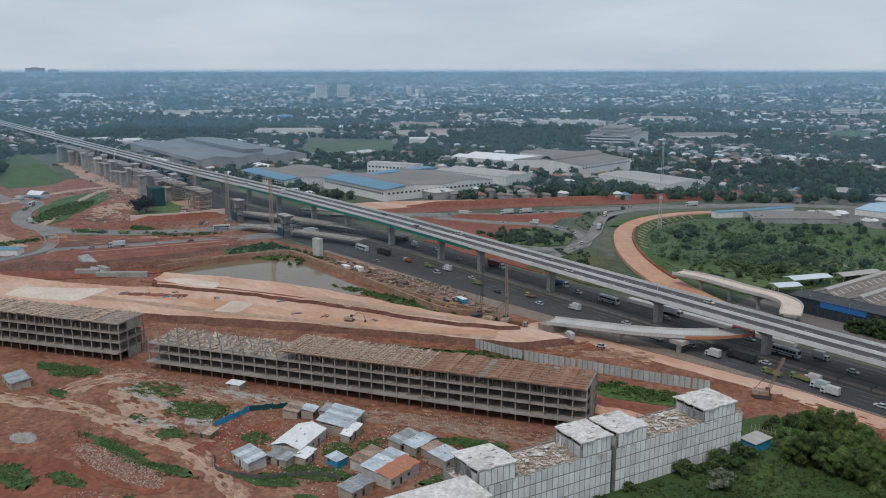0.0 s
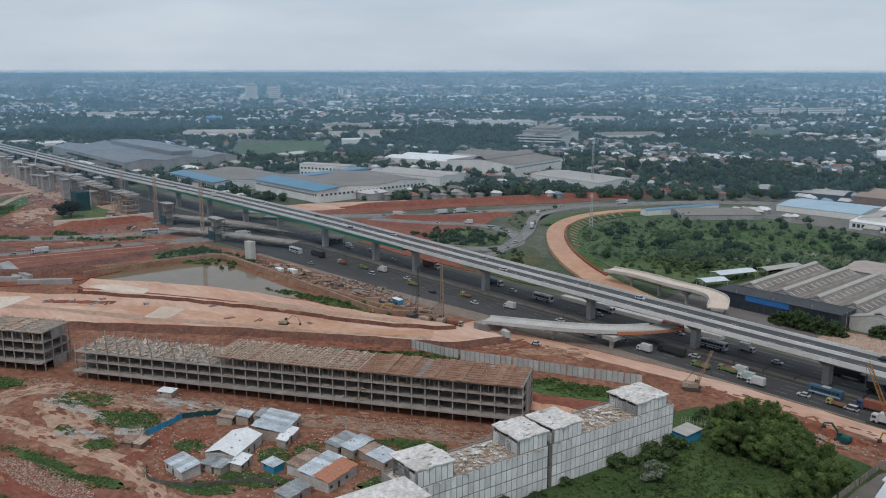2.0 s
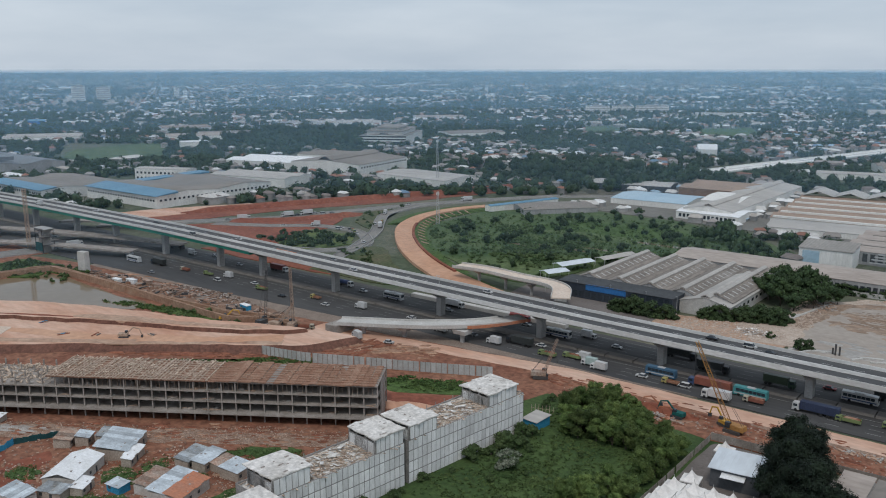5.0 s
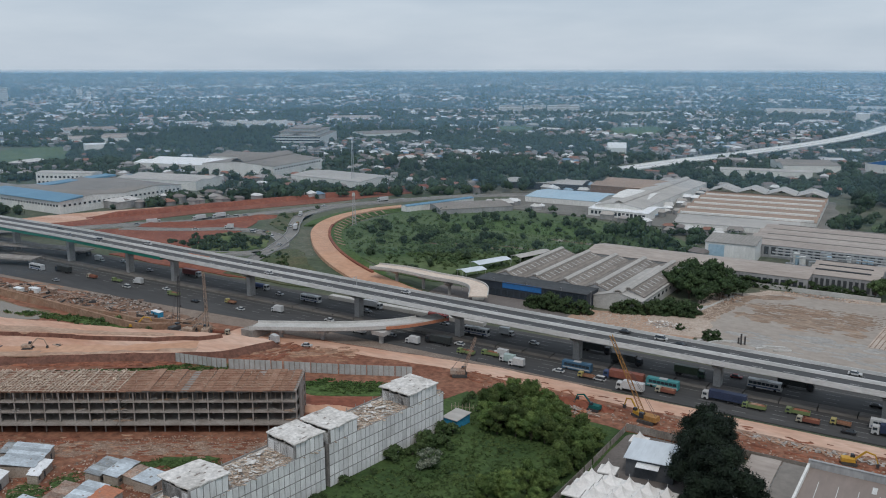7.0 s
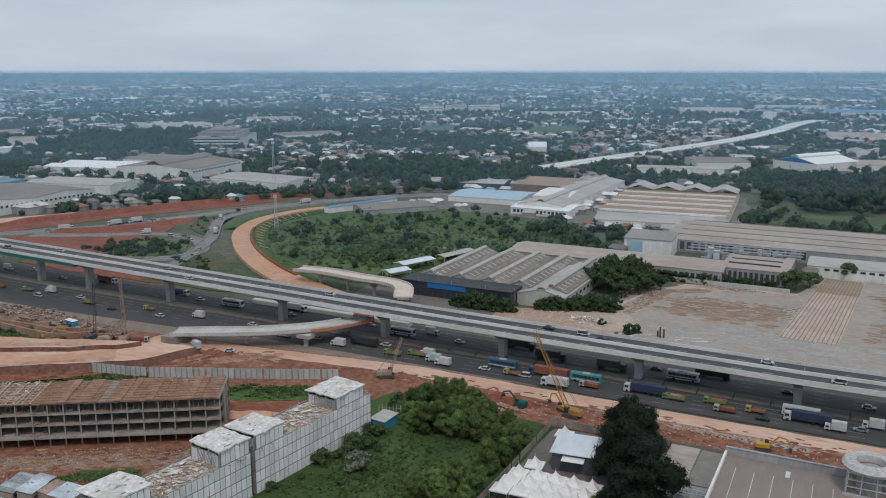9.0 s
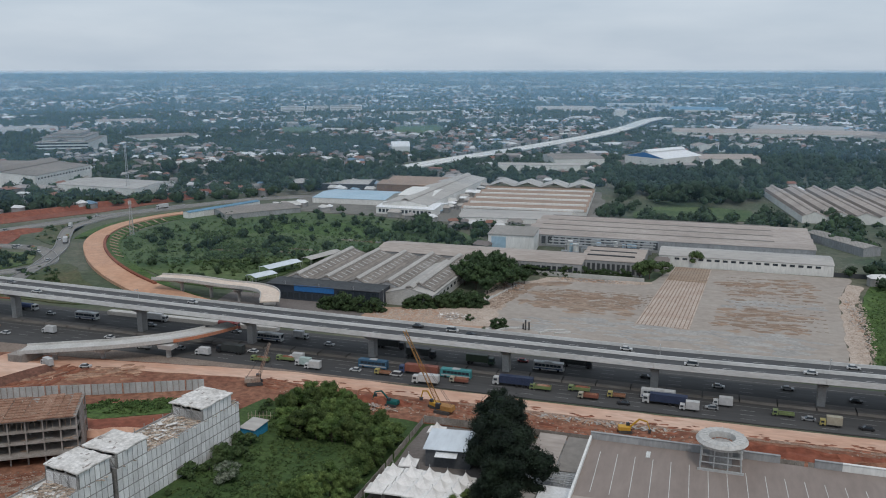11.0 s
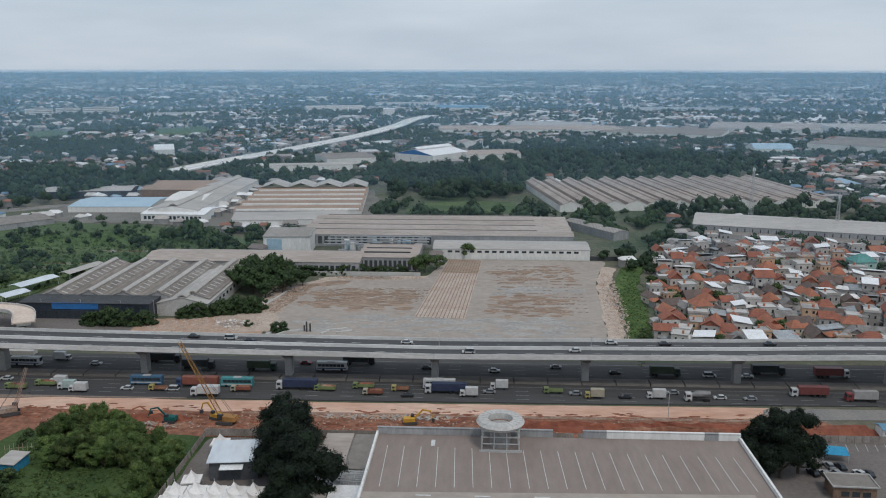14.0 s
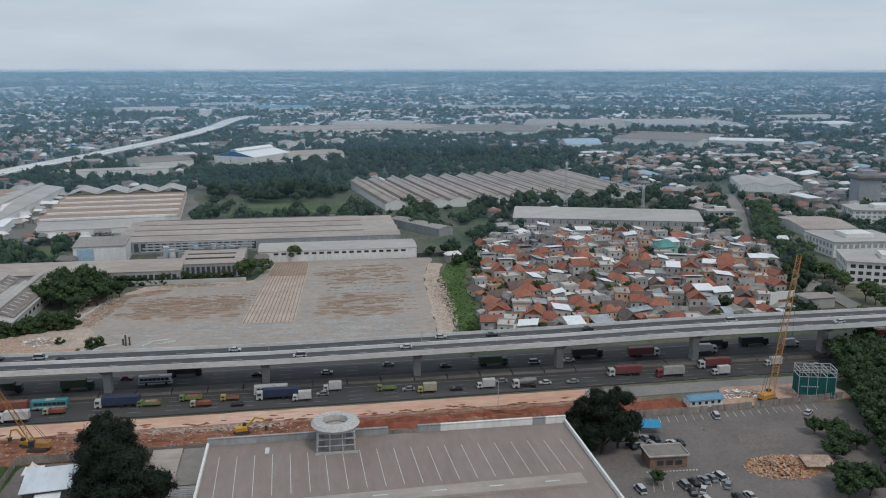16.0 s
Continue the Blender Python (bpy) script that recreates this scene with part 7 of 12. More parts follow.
part("roof", bm, M["wall_dark"], front)
openings(front, "x", 1, 58, -0.04, 1.0, 3.6, 17, 2.4)
openings(front, "x", 37, 58, -0.06, 4.8, 6.4, 7, 2.2)
gable_hall = bays("factory", pose(-147, 364, 0), 24, 60, 1, 5.6, 3.0, "roof_pale", "concrete_pale", "pale gabled hall with a raised ridge vent", "y")
openings(gable_hall, "y", 4, 56, 23.8, 2.6, 4.0, 9, 2.4, axis="y")
for x, y, l, w, a, mt in ((-224, 383, 14, 9, 66, "zinc_pale"), (-226, 407, 24, 9, 70, "zinc_pale"), (-215, 436, 27, 8, 74, "roof_pale")):
    c = thing("canopy", pose(x, y, 0, 0, 0, a), "open shelter with a pale sheet roof", "shelter", "white shelters")
    bm = bmesh.new()
    roof_gable(bm, -l / 2, l / 2, -w / 2, w / 2, 4.2, 0.9, "x", 0.12)
    part("roof", bm, M[mt], c)
    for px in (-l / 2 + 0.6, l / 2 - 0.6):
        for py in (-w / 2 + 0.6, w / 2 - 0.6):
            bm = bmesh.new()
            bar(bm, (px, py, -0.2), (px, py, 4.3), 0.2)
            part("post", bm, M["steel"], c)

long_hall = bays("factory", pose(-186, 446, 0), 120, 30, 1, 6.6, 2.0, "roof_beige", "wall_grey", "long grey-beige hall with a low pitched roof", "x")
openings(long_hall, "x", 42, 118, 0.26, 2.0, 4.6, 26, 2.0)
right_hall = bays("factory", pose(-69, 456, 0), 34, 36, 3, 7.4, 1.2, "roof_beige", "wall_grey", "grey hall with dark roof slots", "x")
openings(right_hall, "x", 1, 33, 0.26, 0.4, 5.6, 12, 1.6, "door", "wall_dark")
for k in range(3):
    bm = bmesh.new()
    box(bm, 3, 29, 8 + 11 * k, 9.2 + 11 * k, 8.2, 8.8)
    part("roof_slot", bm, M["wall_dark"], right_hall, "dark ventilation slot")
white_tower = thing("plant_building", pose(-131, 494, 0, 0, 0, 4), "white and glass corner building of the factory", "building")
bm = bmesh.new()
box(bm, 0, 28, 0, 24, -0.3, 10.5)
part("wall", bm, M["wall_white"], white_tower)
bm = bmesh.new()
hull(bm, [(-0.5, -0.5, 10.5), (28.5, -0.5, 10.5), (28.5, 24.5, 11.6), (-0.5, 24.5, 11.6)], [(-0.5, -0.5, 10.8), (28.5, -0.5, 10.8), (28.5, 24.5, 11.9), (-0.5, 24.5, 11.9)])
part("roof", bm, M["roof_grey"], white_tower)
bm = bmesh.new()
box(bm, 2, 11, -0.12, 0.05, 1, 9.4)
part("glazing", bm, M["roof_lightblue"], white_tower, "pale blue glazing")
big = bays("factory", pose(-115, 520, 0), 172, 72, 4, 7.4, 1.5, "roof_beige", "wall_grey", "broad beige-roofed factory hall", "x")
for k in range(4):
    bm = bmesh.new()
    box(bm, 6, 150, 17.4 + 18 * k, 18.4 + 18 * k, 7.2, 7.9)
    part("roof_slot", bm, M["roof_brown"], big, "dark gutter line")
openings(big, "x", 3, 84, 0.24, 1.5, 6.2, 20, 2.6, "bay_opening", "wall_dark")
front_hall = bays("factory", pose(-29, 487, 0), 92, 26, 1, 6.0, 1.6, "roof_pale", "wall_white", "long white-walled hall with a pale roof", "x")
openings(front_hall, "x", 8, 86, 0.26, 3.8, 5.0, 18, 2.6)
plant = thing("plant_yard", pose(-92, 489, 0), "roofscape of tanks, ducts and pipes", "machinery")
for k in range(30):
    rr = random.Random(k)
    bm = bmesh.new()
    x, y = rr.uniform(0, 56), rr.uniform(0, 26)
    if k % 3:
        box(bm, x, x + rr.uniform(2, 6), y, y + rr.uniform(2, 4.5), -0.2, rr.uniform(3, 8))
        part("cabin", bm, M[("wall_white", "zinc_dull", "wall_grey")[k % 3]], plant)
    else:
        tube(bm, (x, y, -0.2), (x, y, rr.uniform(5, 8)), rr.uniform(1.2, 2.2), n=14)
        part("tank", bm, M[("roof_lightblue", "wall_white")[k % 2]], plant)
for k in range(7):
    bm = bmesh.new()
    bar(bm, (-2, 4 + k * 4, 7 + (k % 2)), (60, 4.5 + k * 4, 7 + (k % 2)), 0.5)
    part("pipe", bm, M["steel"], plant)
wall_long = thing("boundary_wall", pose(-80, 444, 0), "long low pale wall behind the lot", "wall")
bm = bmesh.new()
box(bm, -20, 47, 0, 0.4, -0.3, 2.0)
part("wall", bm, M["concrete_pale"], wall_long)
bm = bmesh.new()
box(bm, 62, 160, 43.5, 43.9, -0.3, 2.2)
part("wall", bm, M["wall_dark"], wall_long, "dark wall")

side_hall = bays("factory", pose(57, 592, 0, 0, 0, -58.7), 54, 13, 1, 5.0, 1.2, "roof_grey", "wall_grey", "narrow grey hall beside the trees", "x")
saw = bays("factory", pose(60, 657, 0, 0, 0, 9), 228, 144, 13, 5.0, 3.2, "roof_beige", "wall_white", "wide factory with a row of saw-tooth roof bays", "y")
# dark strips in the valleys carry the shade of the steep faces
for k in range(13):
    bm = bmesh.new()
    x = k * 228 / 13
    hull(bm, [(x + 0.2, 0.5, 5.1), (x + 2.6, 0.5, 5.4), (x + 2.6, 143, 5.4), (x + 0.2, 143, 5.1)], [(x + 0.2, 0.5, 5.3), (x + 2.6, 0.5, 6.15), (x + 2.6, 143, 6.15), (x + 0.2, 143, 5.3)])
    part("steep_face_strip", bm, M["slot_shade"], saw, "dark brown strip painted as the shaded, glazed steep face")
long_wh = bays("factory", pose(139, 562, 0, 0, 0, -16.6), 128, 50, 1, 8.6, 3.2, "roof_pale", "wall_grey", "long grey warehouse with dark buttresses", "x")
openings(long_wh, "x", 2, 126, 0.2, 0.4, 7.4, 26, 0.7, "pilaster", "wall_dark")
for k in range(2):
    bm = bmesh.new()
    hull(bm, [(8 + k * 62, -9, 3.6), (62 + k * 62, -9, 3.6), (62 + k * 62, 0, 5.0), (8 + k * 62, 0, 5.0)], [(8 + k * 62, -9, 3.8), (62 + k * 62, -9, 3.8), (62 + k * 62, 0, 5.2), (8 + k * 62, 0, 5.2)])
    part("lean_to_roof", bm, M["roof_brown"], long_wh)
white_f = bays("factory", pose(-249, 600, 0, 0, 0, -2), 48, 36, 1, 5.4, 1.8, "zinc_white", "wall_white", "white factory hall with a pale roof", "x")
openings(white_f, "x", 2, 46, 0.25, 1.5, 4.0, 14, 2.0)
white_g = bays("factory", pose(-246, 606, 0, 0, 0, 0), 38, 172, 1, 7.5, 3.0, "roof_pale", "wall_white", "long white gabled hall with a vent", "y")
white_h = bays("factory", pose(-246, 640, 0, 0, 0, 6), 30, 52, 1, 9, 1.0, "wall_white", "wall_white", "white flat-roofed office block", "x")
openings(white_h, "x", 1, 29, 0.2, 5.2, 7.0, 9, 1.6)
brown_f = bays("factory", pose(-294, 712, 0, 0, 0, 2), 62, 62, 2, 7, 2.0, "roof_tan", "brick", "tan-roofed hall with brown walls", "x")
beige_f = bays("factory", pose(-187, 622, 0, 0, 0, 5), 96, 128, 5, 4.2, 2.2, "roof_tan", "wall_white", "tan striped factory with stepped roof bays", "x")
for k in range(5):
    bm = bmesh.new()
    box(bm, 2, 94, k * 25.6 + 0.1, k * 25.6 + 2.4, 4.2, 5.6)
    part("clerestory", bm, M["wall_white"], beige_f, "pale clerestory strip")
bm = bmesh.new()
for k in range(4):
    roof_gable(bm, 2 + k * 23.4, 25 + k * 23.4, 112, 142, 6.6, 3.8, "y", 0.2)
part("rear_gables", bm, M["roof_pale"], beige_f)
beige_fr = bays("factory", pose(-178, 584, 0, 0, 0, 8), 82, 35, 1, 4.0, 1.2, "roof_pale", "wall_white", "pale low hall in front of the tan factory", "x")
blue_r = bays("factory", pose(-320, 634, 0, 0, 0, 3), 64, 50, 1, 4.6, 1.8, "roof_lightblue", "wall_white", "hall with a light blue roof", "x")
brown_r = bays("factory", pose(-344, 540, 0, 0, 0, 50), 60, 34, 1, 4.0, 1.2, "roof_brown", "wall_grey", "low brown-roofed hall beside the marsh", "x")
blue_s = bays("factory", pose(-372, 536, 0, 0, 0, 72), 70, 8, 1, 4.6, 0.8, "roof_blue", "wall_white", "narrow hall with a bright blue roof", "x")
dark_s = bays("factory", pose(-375, 700, 0, 0, 0, 10), 74, 34, 1, 6.0, 1.6, "roof_pale", "wall_dark", "open hall with a pale roof", "x")

blue1 = bays("warehouse", pose(-694, 386, 0, 0, 0, 0), 104, 118, 2, 9.5, 2.4, "roof_brown", "wall_white", "large warehouse with brown roof and blue eaves", "x")
openings(blue1, "x", 2, 102, 0.2, 5.2, 6.8, 26, 2.0)
openings(blue1, "y", 2, 116, 103.9, 5.2, 6.8, 26, 2.0, axis="y")
for x0, x1, y0, y1 in ((-1, 105, -1.2, 20), (-1.2, 14, 20.2, 119)):
    bm = bmesh.new()
    hull(bm, [(x0, y0, 9.5), (x1, y0, 9.5), (x1, y1, 10.6), (x0, y1, 10.6)], [(x0, y0, 9.8), (x1, y0, 9.8), (x1, y1, 12.2), (x0, y1, 12.2)])
    part("blue_roof_edge", bm, M["roof_blue"], blue1, "blue roof sheets")
blue2 = bays("warehouse", pose(-800, 352, 0, 0, 0, -1), 98, 80, 2, 8.5, 2.0, "roof_brown", "wall_white", "warehouse with a blue-edged roof", "x")
bm = bmesh.new()
hull(bm, [(-1, -1.2, 8.4), (98, -1.2, 8.4), (98, 14, 9.6), (-1, 14, 9.6)], [(-1, -1.2, 8.8), (98, -1.2, 8.8), (98, 14, 10.6), (-1, 14, 10.6)])
part("blue_roof_edge", bm, M["roof_blue"], blue2, "blue roof sheets")
openings(blue2, "x", 2, 96, 0.2, 4.6, 6.4, 24, 2.0)
grey_wh = bays("warehouse", pose(-1150, 352, 0, 0, 0, -2), 262, 128, 3, 11.5, 3.2, "roof_steel", "wall_grey", "very large blue-grey warehouse", "x")
bm = bmesh.new()
box(bm, 40, 240, 60, 84, 14.6, 18.4)
part("raised_roof", bm, M["roof_steel"], grey_wh, "raised blue-grey roof strip")
bm = bmesh.new()
box(bm, 60, 252, -0.2, 0.2, 6, 8.2)
part("window_band", bm, M["glass"], grey_wh, "dark window band")
wh3 = bays("warehouse", pose(-688, 616, 0, 0, 0, 10), 88, 96, 1, 12, 3.4, "roof_brown", "wall_white", "white warehouse with a brown-grey roof", "y")
openings(wh3, "y", 2, 94, 88 - 0.3, 8, 9.6, 18, 2.4, axis="y")
wh4 = bays("warehouse", pose(-574, 626, 0, 0, 0, -4), 92, 52, 1, 6.4, 2.0, "roof_pale", "wall_white", "low pale warehouse with a pitched roof", "x")
wwh = bays("warehouse", pose(-790, 610, 0, 0, 0, 14), 96, 62, 2, 7.5, 2.2, "zinc_white", "wall_white", "warehouse with a white roof", "x")
wwh2 = bays("warehouse", pose(-770, 700, 0, 0, 0, 14), 96, 50, 2, 8, 2.2, "roof_brown", "wall_white", "brown-roofed warehouse behind the white one", "x")
office_b = bays("office_building", pose(-862, 905, 0, 0, 0, 28), 70, 120, 1, 13, 1.6, "roof_brown", "wall_white", "pale office building with stepped upper storeys", "y")
for i0, i1, j0, j1, z0, z1 in ((9, 61, 12, 108, 14.4, 18.6), (19, 51, 26, 94, 19.3, 22.4)):
    bm = bmesh.new()
    box(bm, i0, i1, j0, j1, z0 - 1.6, z1)
    tier = part("upper_storey", bm, M["wall_white"], office_b)
    bm = bmesh.new()
    box(bm, i0 - 2.5, i1 + 2.5, j0 - 2.5, j1 + 2.5, z1, z1 + 0.7)
    part("roof", bm, M["roof_brown"], tier, "brown roof slab")
for z in (2.5, 6.5, 10.5):
    bm = bmesh.new()
    box(bm, 0.5, 69.5, 0.05, 0.35, z, z + 2.0)
    part("window_band", bm, M["glass"], office_b)
white_o = bays("office_building", pose(-752, 470, 0, 0, 0, 24), 58, 18, 1, 13, 0.8, "roof_pale", "wall_white", "white four-storey office block", "x")
openings(white_o, "x", 1, 57, 0.22, 3, 5, 13, 2.2)
openings(white_o, "x", 1, 57, 0.22, 8, 10, 13, 2.2)
mid_wh = bays("warehouse", pose(-690, 512, 0, 0, 0, 12), 90, 44, 2, 8, 1.6, "roof_pale", "wall_white", "pale-roofed warehouse behind the blue one", "x")
blue_house = bays("factory", pose(-106, 1022, 0, 0, 0, -34), 58, 70, 1, 9, 6.0, "zinc_white", "wall_white", "hall with a white roof and a blue gable", "y", gable="wall_blue")
FOOTPRINTS = []


def far_hall(x, y, a, w, d, n, e, r, rf, wl, lb, along="x", curve=0.0, steps=1):
    """A hall out in the town; its ground stays free of houses and trees."""
    m = pose(x, y, float(ground_z(math.hypot(x, y))), 0, 0, a)
    FOOTPRINTS.append([tuple((m @ Vector((u, v, 0)))[:2]) for u, v in ((-8, -26), (w + 8, -26), (w + 8, d + 6), (-8, d + 6))])
    return bays("warehouse", m, w, d, n, e, r, rf, wl, lb, along, curve, steps, far=True)


# industrial quarter north of the saw-toothed factory
for q in ((-75, 1447, 3, 313, 90, 3, 7, 2.0, "roof_beige", "wall_white", "very long beige-roofed warehouse behind the trees"),
          (48, 1584, -6, 150, 110, 3, 6, 1.8, "roof_pale", "wall_white", "pale flat-pitched warehouse in the industrial quarter"),
          (189, 1424, -20, 195, 150, 4, 6, 2.0, "roof_brown", "wall_white", "brown-grey warehouse roofs behind the wood"),
          (391, 1516, -18, 185, 180, 4, 7, 2.0, "roof_beige", "wall_white", "wide pale warehouse with low roof bays"),
          (443, 1193, -40, 124, 150, 3, 9, 2.0, "roof_brown", "wall_white", "white-walled hall with a dark grey roof"),
          (606, 1491, -4, 190, 150, 5, 7, 2.0, "roof_pale", "wall_white", "pale row of ridged warehouse roofs")):
    far_hall(*q)
for q in ((-20, 1021, 18, 70, 40, 2, 7, 3.0, "roof_beige", "wall_white", "beige gabled hall among trees"),
          (569, 1144, -26, 100, 40, 1, 8, 2.5, "zinc_white", "wall_white", "far hall with a white roof"),
          (935, 1432, 18, 86, 60, 1, 8, 2.5, "zinc_white", "wall_white", "white-roofed hall at the edge of town"),
          (983, 1622, 4, 139, 90, 3, 8, 2.0, "roof_pale", "wall_white", "pale warehouse at the edge of town"),
          (387, 712, -19, 54, 64, 2, 5.0, 3.2, "roof_pale", "wall_white", "pale twin-gabled warehouse behind the houses", "y"),
          (326, 511, -6, 37, 48, 1, 4.6, 2.0, "roof_beige", "wall_white", "pale hall by the street"),
          (-31, 1190, 15, 100, 30, 4, 7, 3.0, "roof_beige", "wall_white", "row of grey gabled sheds among trees", "y")):
    far_hall(*q)
far_hall(357, 1143, 0, 52, 40, 1, 5, 6.0, "roof_lightblue", "wall_white", "vaulted hall with a blue roof", "x", 1.0, 4)
far_hall(-431, 2089, 18, 147, 80, 1, 7, 9.0, "roof_pale", "wall_white", "pale vaulted hall beyond the far viaduct", "x", 1.0, 4)
# sheds round the far viaduct and beyond
for q in ((329, 2237, -8, 365, 30, 1, 9, 2.0, "roof_pale", "wall_white", "long pale terminal building in the far haze"),
          (-300, 2420, 10, 169, 120, 3, 8, 2.0, "roof_pale", "wall_white", "far pale sheds in the haze"),
          (-126, 2202, -8, 130, 100, 1, 9, 5.0, "roof_blue", "wall_white", "far hall with a blue roof"),
          (-227, 1947, 10, 26, 20, 1, 17, 1.0, "zinc_white", "wall_white", "white cube-like plant building beside the viaduct"),
          (-180, 970, 24, 60, 60, 2, 7, 2.0, "roof_brown", "wall_white", "brown-roofed hall by the far road"),
          (-230, 905, 12, 90, 20, 1, 6, 1.5, "roof_pale", "wall_white", "long pale hall by the far road"),
          (-408, 1042, 25, 24, 20, 1, 9, 6.0, "zinc_white", "wall_white", "white villa with a steep pale roof")):
    far_hall(*q)
# sheds among the western suburbs
for q in ((-1148, 1379, 45, 107, 80, 2, 7, 2.0, "roof_beige", "wall_white", "beige market hall in the suburbs"),
          (-742, 1866, 20, 105, 50, 1, 8, 2.0, "roof_pale", "wall_white", "pale sports hall in the suburbs"),
          (-834, 1083, 60, 100, 50, 2, 6, 2.0, "roof_brown", "wall_white", "low brown-roofed hall with white walls"),
          (-1302, 873, 62, 85, 60, 2, 6, 2.0, "roof_tan", "wall_white", "tan-roofed sheds among trees"),
          (-1137, 773, 62, 105, 50, 2, 6, 2.0, "roof_beige", "wall_white", "beige sheds beside the wood"),
          (-1018, 711, 60, 38, 26, 1, 8, 1.0, "zinc_white", "wall_white", "white flat-roofed shed by the field"),
          (-1173, 1126, 58, 120, 70, 3, 7, 2.0, "roof_pale", "wall_white", "pale grey warehouse roofs in the suburbs")):
    far_hall(*q)
for q in ((-1156, 843, 58, 95, 35, 1, 6, 2.0, "roof_brown", "wall_white", "long brown shed among trees"),
          (-1951, 676, 68, 90, 50, 1, 9, 2.0, "roof_pale", "wall_white", "pale hall beyond the viaduct"),
          (-1935, 767, 68, 64, 40, 1, 9, 2.0, "roof_pale", "wall_white", "pale green-grey hall beyond the viaduct"),
          (-3014, 705, 70, 90, 50, 1, 12, 2.0, "zinc_white", "wall_white", "white hall far off in haze"),
          (-1636, 804, 58, 30, 20, 1, 9, 3.0, "roof_blue", "wall_blue", "small hall with a vivid blue roof"),
          (-1318, 606, 55, 110, 60, 2, 6, 2.0, "roof_pale", "wall_white", "pale sheds behind the large warehouse")):
    far_hall(*q)

# white multi-storey office and its neighbours by the street
for x, y, a, w, d, h, fl, lb in ((276, 392, -24, 60, 30, 11, 3, "white concrete office with deep window bays"), (305, 447, -3, 44, 33, 9, 2, "white office block with a flat grey roof"), (388, 550, -16, 56, 26, 9, 3, "pale three-storey office block"), (288, 573, -8, 20, 9, 7, 2, "white two-storey school block")):
    o = thing("office_building", pose(x, y, 0, 0, 0, a), lb, "office building")
    bm = bmesh.new()
    box(bm, 0, w, 0, d, -0.3, h)
    part("wall", bm, M["wall_white"], o)
    bm = bmesh.new()
    box(bm, -0.8, w + 0.8, -0.8, d + 0.8, h, h + 0.6)
    part("roof", bm, M["roof_pale"], o)
    bm = bmesh.new()
    box(bm, w * 0.3, w * 0.7, d * 0.3, d * 0.7, h + 0.6, h + 3)
    part("plant_room", bm, M["wall_white"], o)
    for f in range(fl):
        z = 1.0 + f * (h - 0.5) / fl
        openings(o, "x", 1, w - 1, -0.02, z, z + (h / fl) * 0.5, max(4, int(w / 4)), 2.4, mt="glass" if x < 300 else "wall_grey")
        openings(o, "y", 1, d - 1, 0.02, z, z + (h / fl) * 0.5, max(3, int(d / 4)), 2.0, mt="wall_grey", axis="y")

tower = thing("water_tower", pose(450, 626, 0, 0, 0, -8), "blank grey concrete tower with a flared top", "tower")
bm = bmesh.new()
box(bm, -9, 9, -8, 8, -0.3, 20)
part("shaft", bm, M["wall_grey"], tower)
bm = bmesh.new()
hull(bm, [(-9, -8, 20), (9, -8, 20), (9, 8, 20), (-9, 8, 20)], [(-12, -10.5, 23), (12, -10.5, 23), (12, 10.5, 23), (-12, 10.5, 23)])
box(bm, -12, 12, -10.5, 10.5, 23.01, 25)
part("flared_cap", bm, M["roof_brown"], tower)
bm = bmesh.new()
box(bm, -6, 6, -5, 5, 25.01, 28)
part("plant_room", bm, M["wall_grey"], tower)
STREET = [(366, 693), (336, 620), (303, 551), (280, 504), (268, 466), (262, 430), (258, 398), (254, 367), (250, 336), (246, 318)]
road("street", STREET, 9, M["road_grey"], "grey town street between trees and offices", z=0.2)
hoarding = thing("billboard", pose(213, 346.5, 0, 0, 0, 8), "large white and red billboard on steel posts", "billboard")
bm = bmesh.new()
box(bm, -6.5, 6.5, -0.2, 0.2, 3.4, 9.8)
face = part("board", bm, M["wall_white"], hoarding)
bm = bmesh.new()
box(bm, -2.2, 2.4, -0.26, -0.2, 3.6, 6.0)
part("sign_block", bm, M["tile_red"], face, "red painted field")
for x in (-5, 0, 5):
    bm = bmesh.new()
    tube(bm, (x, 0.3, -0.3), (x, 0.3, 9.5), 0.22, 0.18, 8)
    part("post", bm, M["steel"], hoarding)
# far elevated road that curves away over the town
far_road = thing("far_viaduct", pose(-220, 1000, 0), "pale far viaduct that curves away over the town", "viaduct")
FAR = smooth_line([(-335, 880, 0.6), (-300, 1000, 1.6), (-252, 1130, 3.4), (-190, 1330, 6), (-156, 1530, 7.0), (-140, 1740, 7.0), (-112, 1900, 6.0)], 8)
FAR = [p - Vector((-220, 1000, 0)) for p in FAR]
bm = bmesh.new()
ribbon(bm, FAR, 26, 0.9)
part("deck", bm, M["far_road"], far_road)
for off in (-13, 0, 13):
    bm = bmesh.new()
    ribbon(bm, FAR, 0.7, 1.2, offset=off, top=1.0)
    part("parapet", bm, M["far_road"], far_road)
for p in FAR[::2]:
    bm = bmesh.new()
    box(bm, p.x - 2, p.x + 2, p.y - 1.5, p.y + 1.5, -0.3, max(0.1, p.z - 0.6))
    part("pier", bm, M["concrete"], far_road)

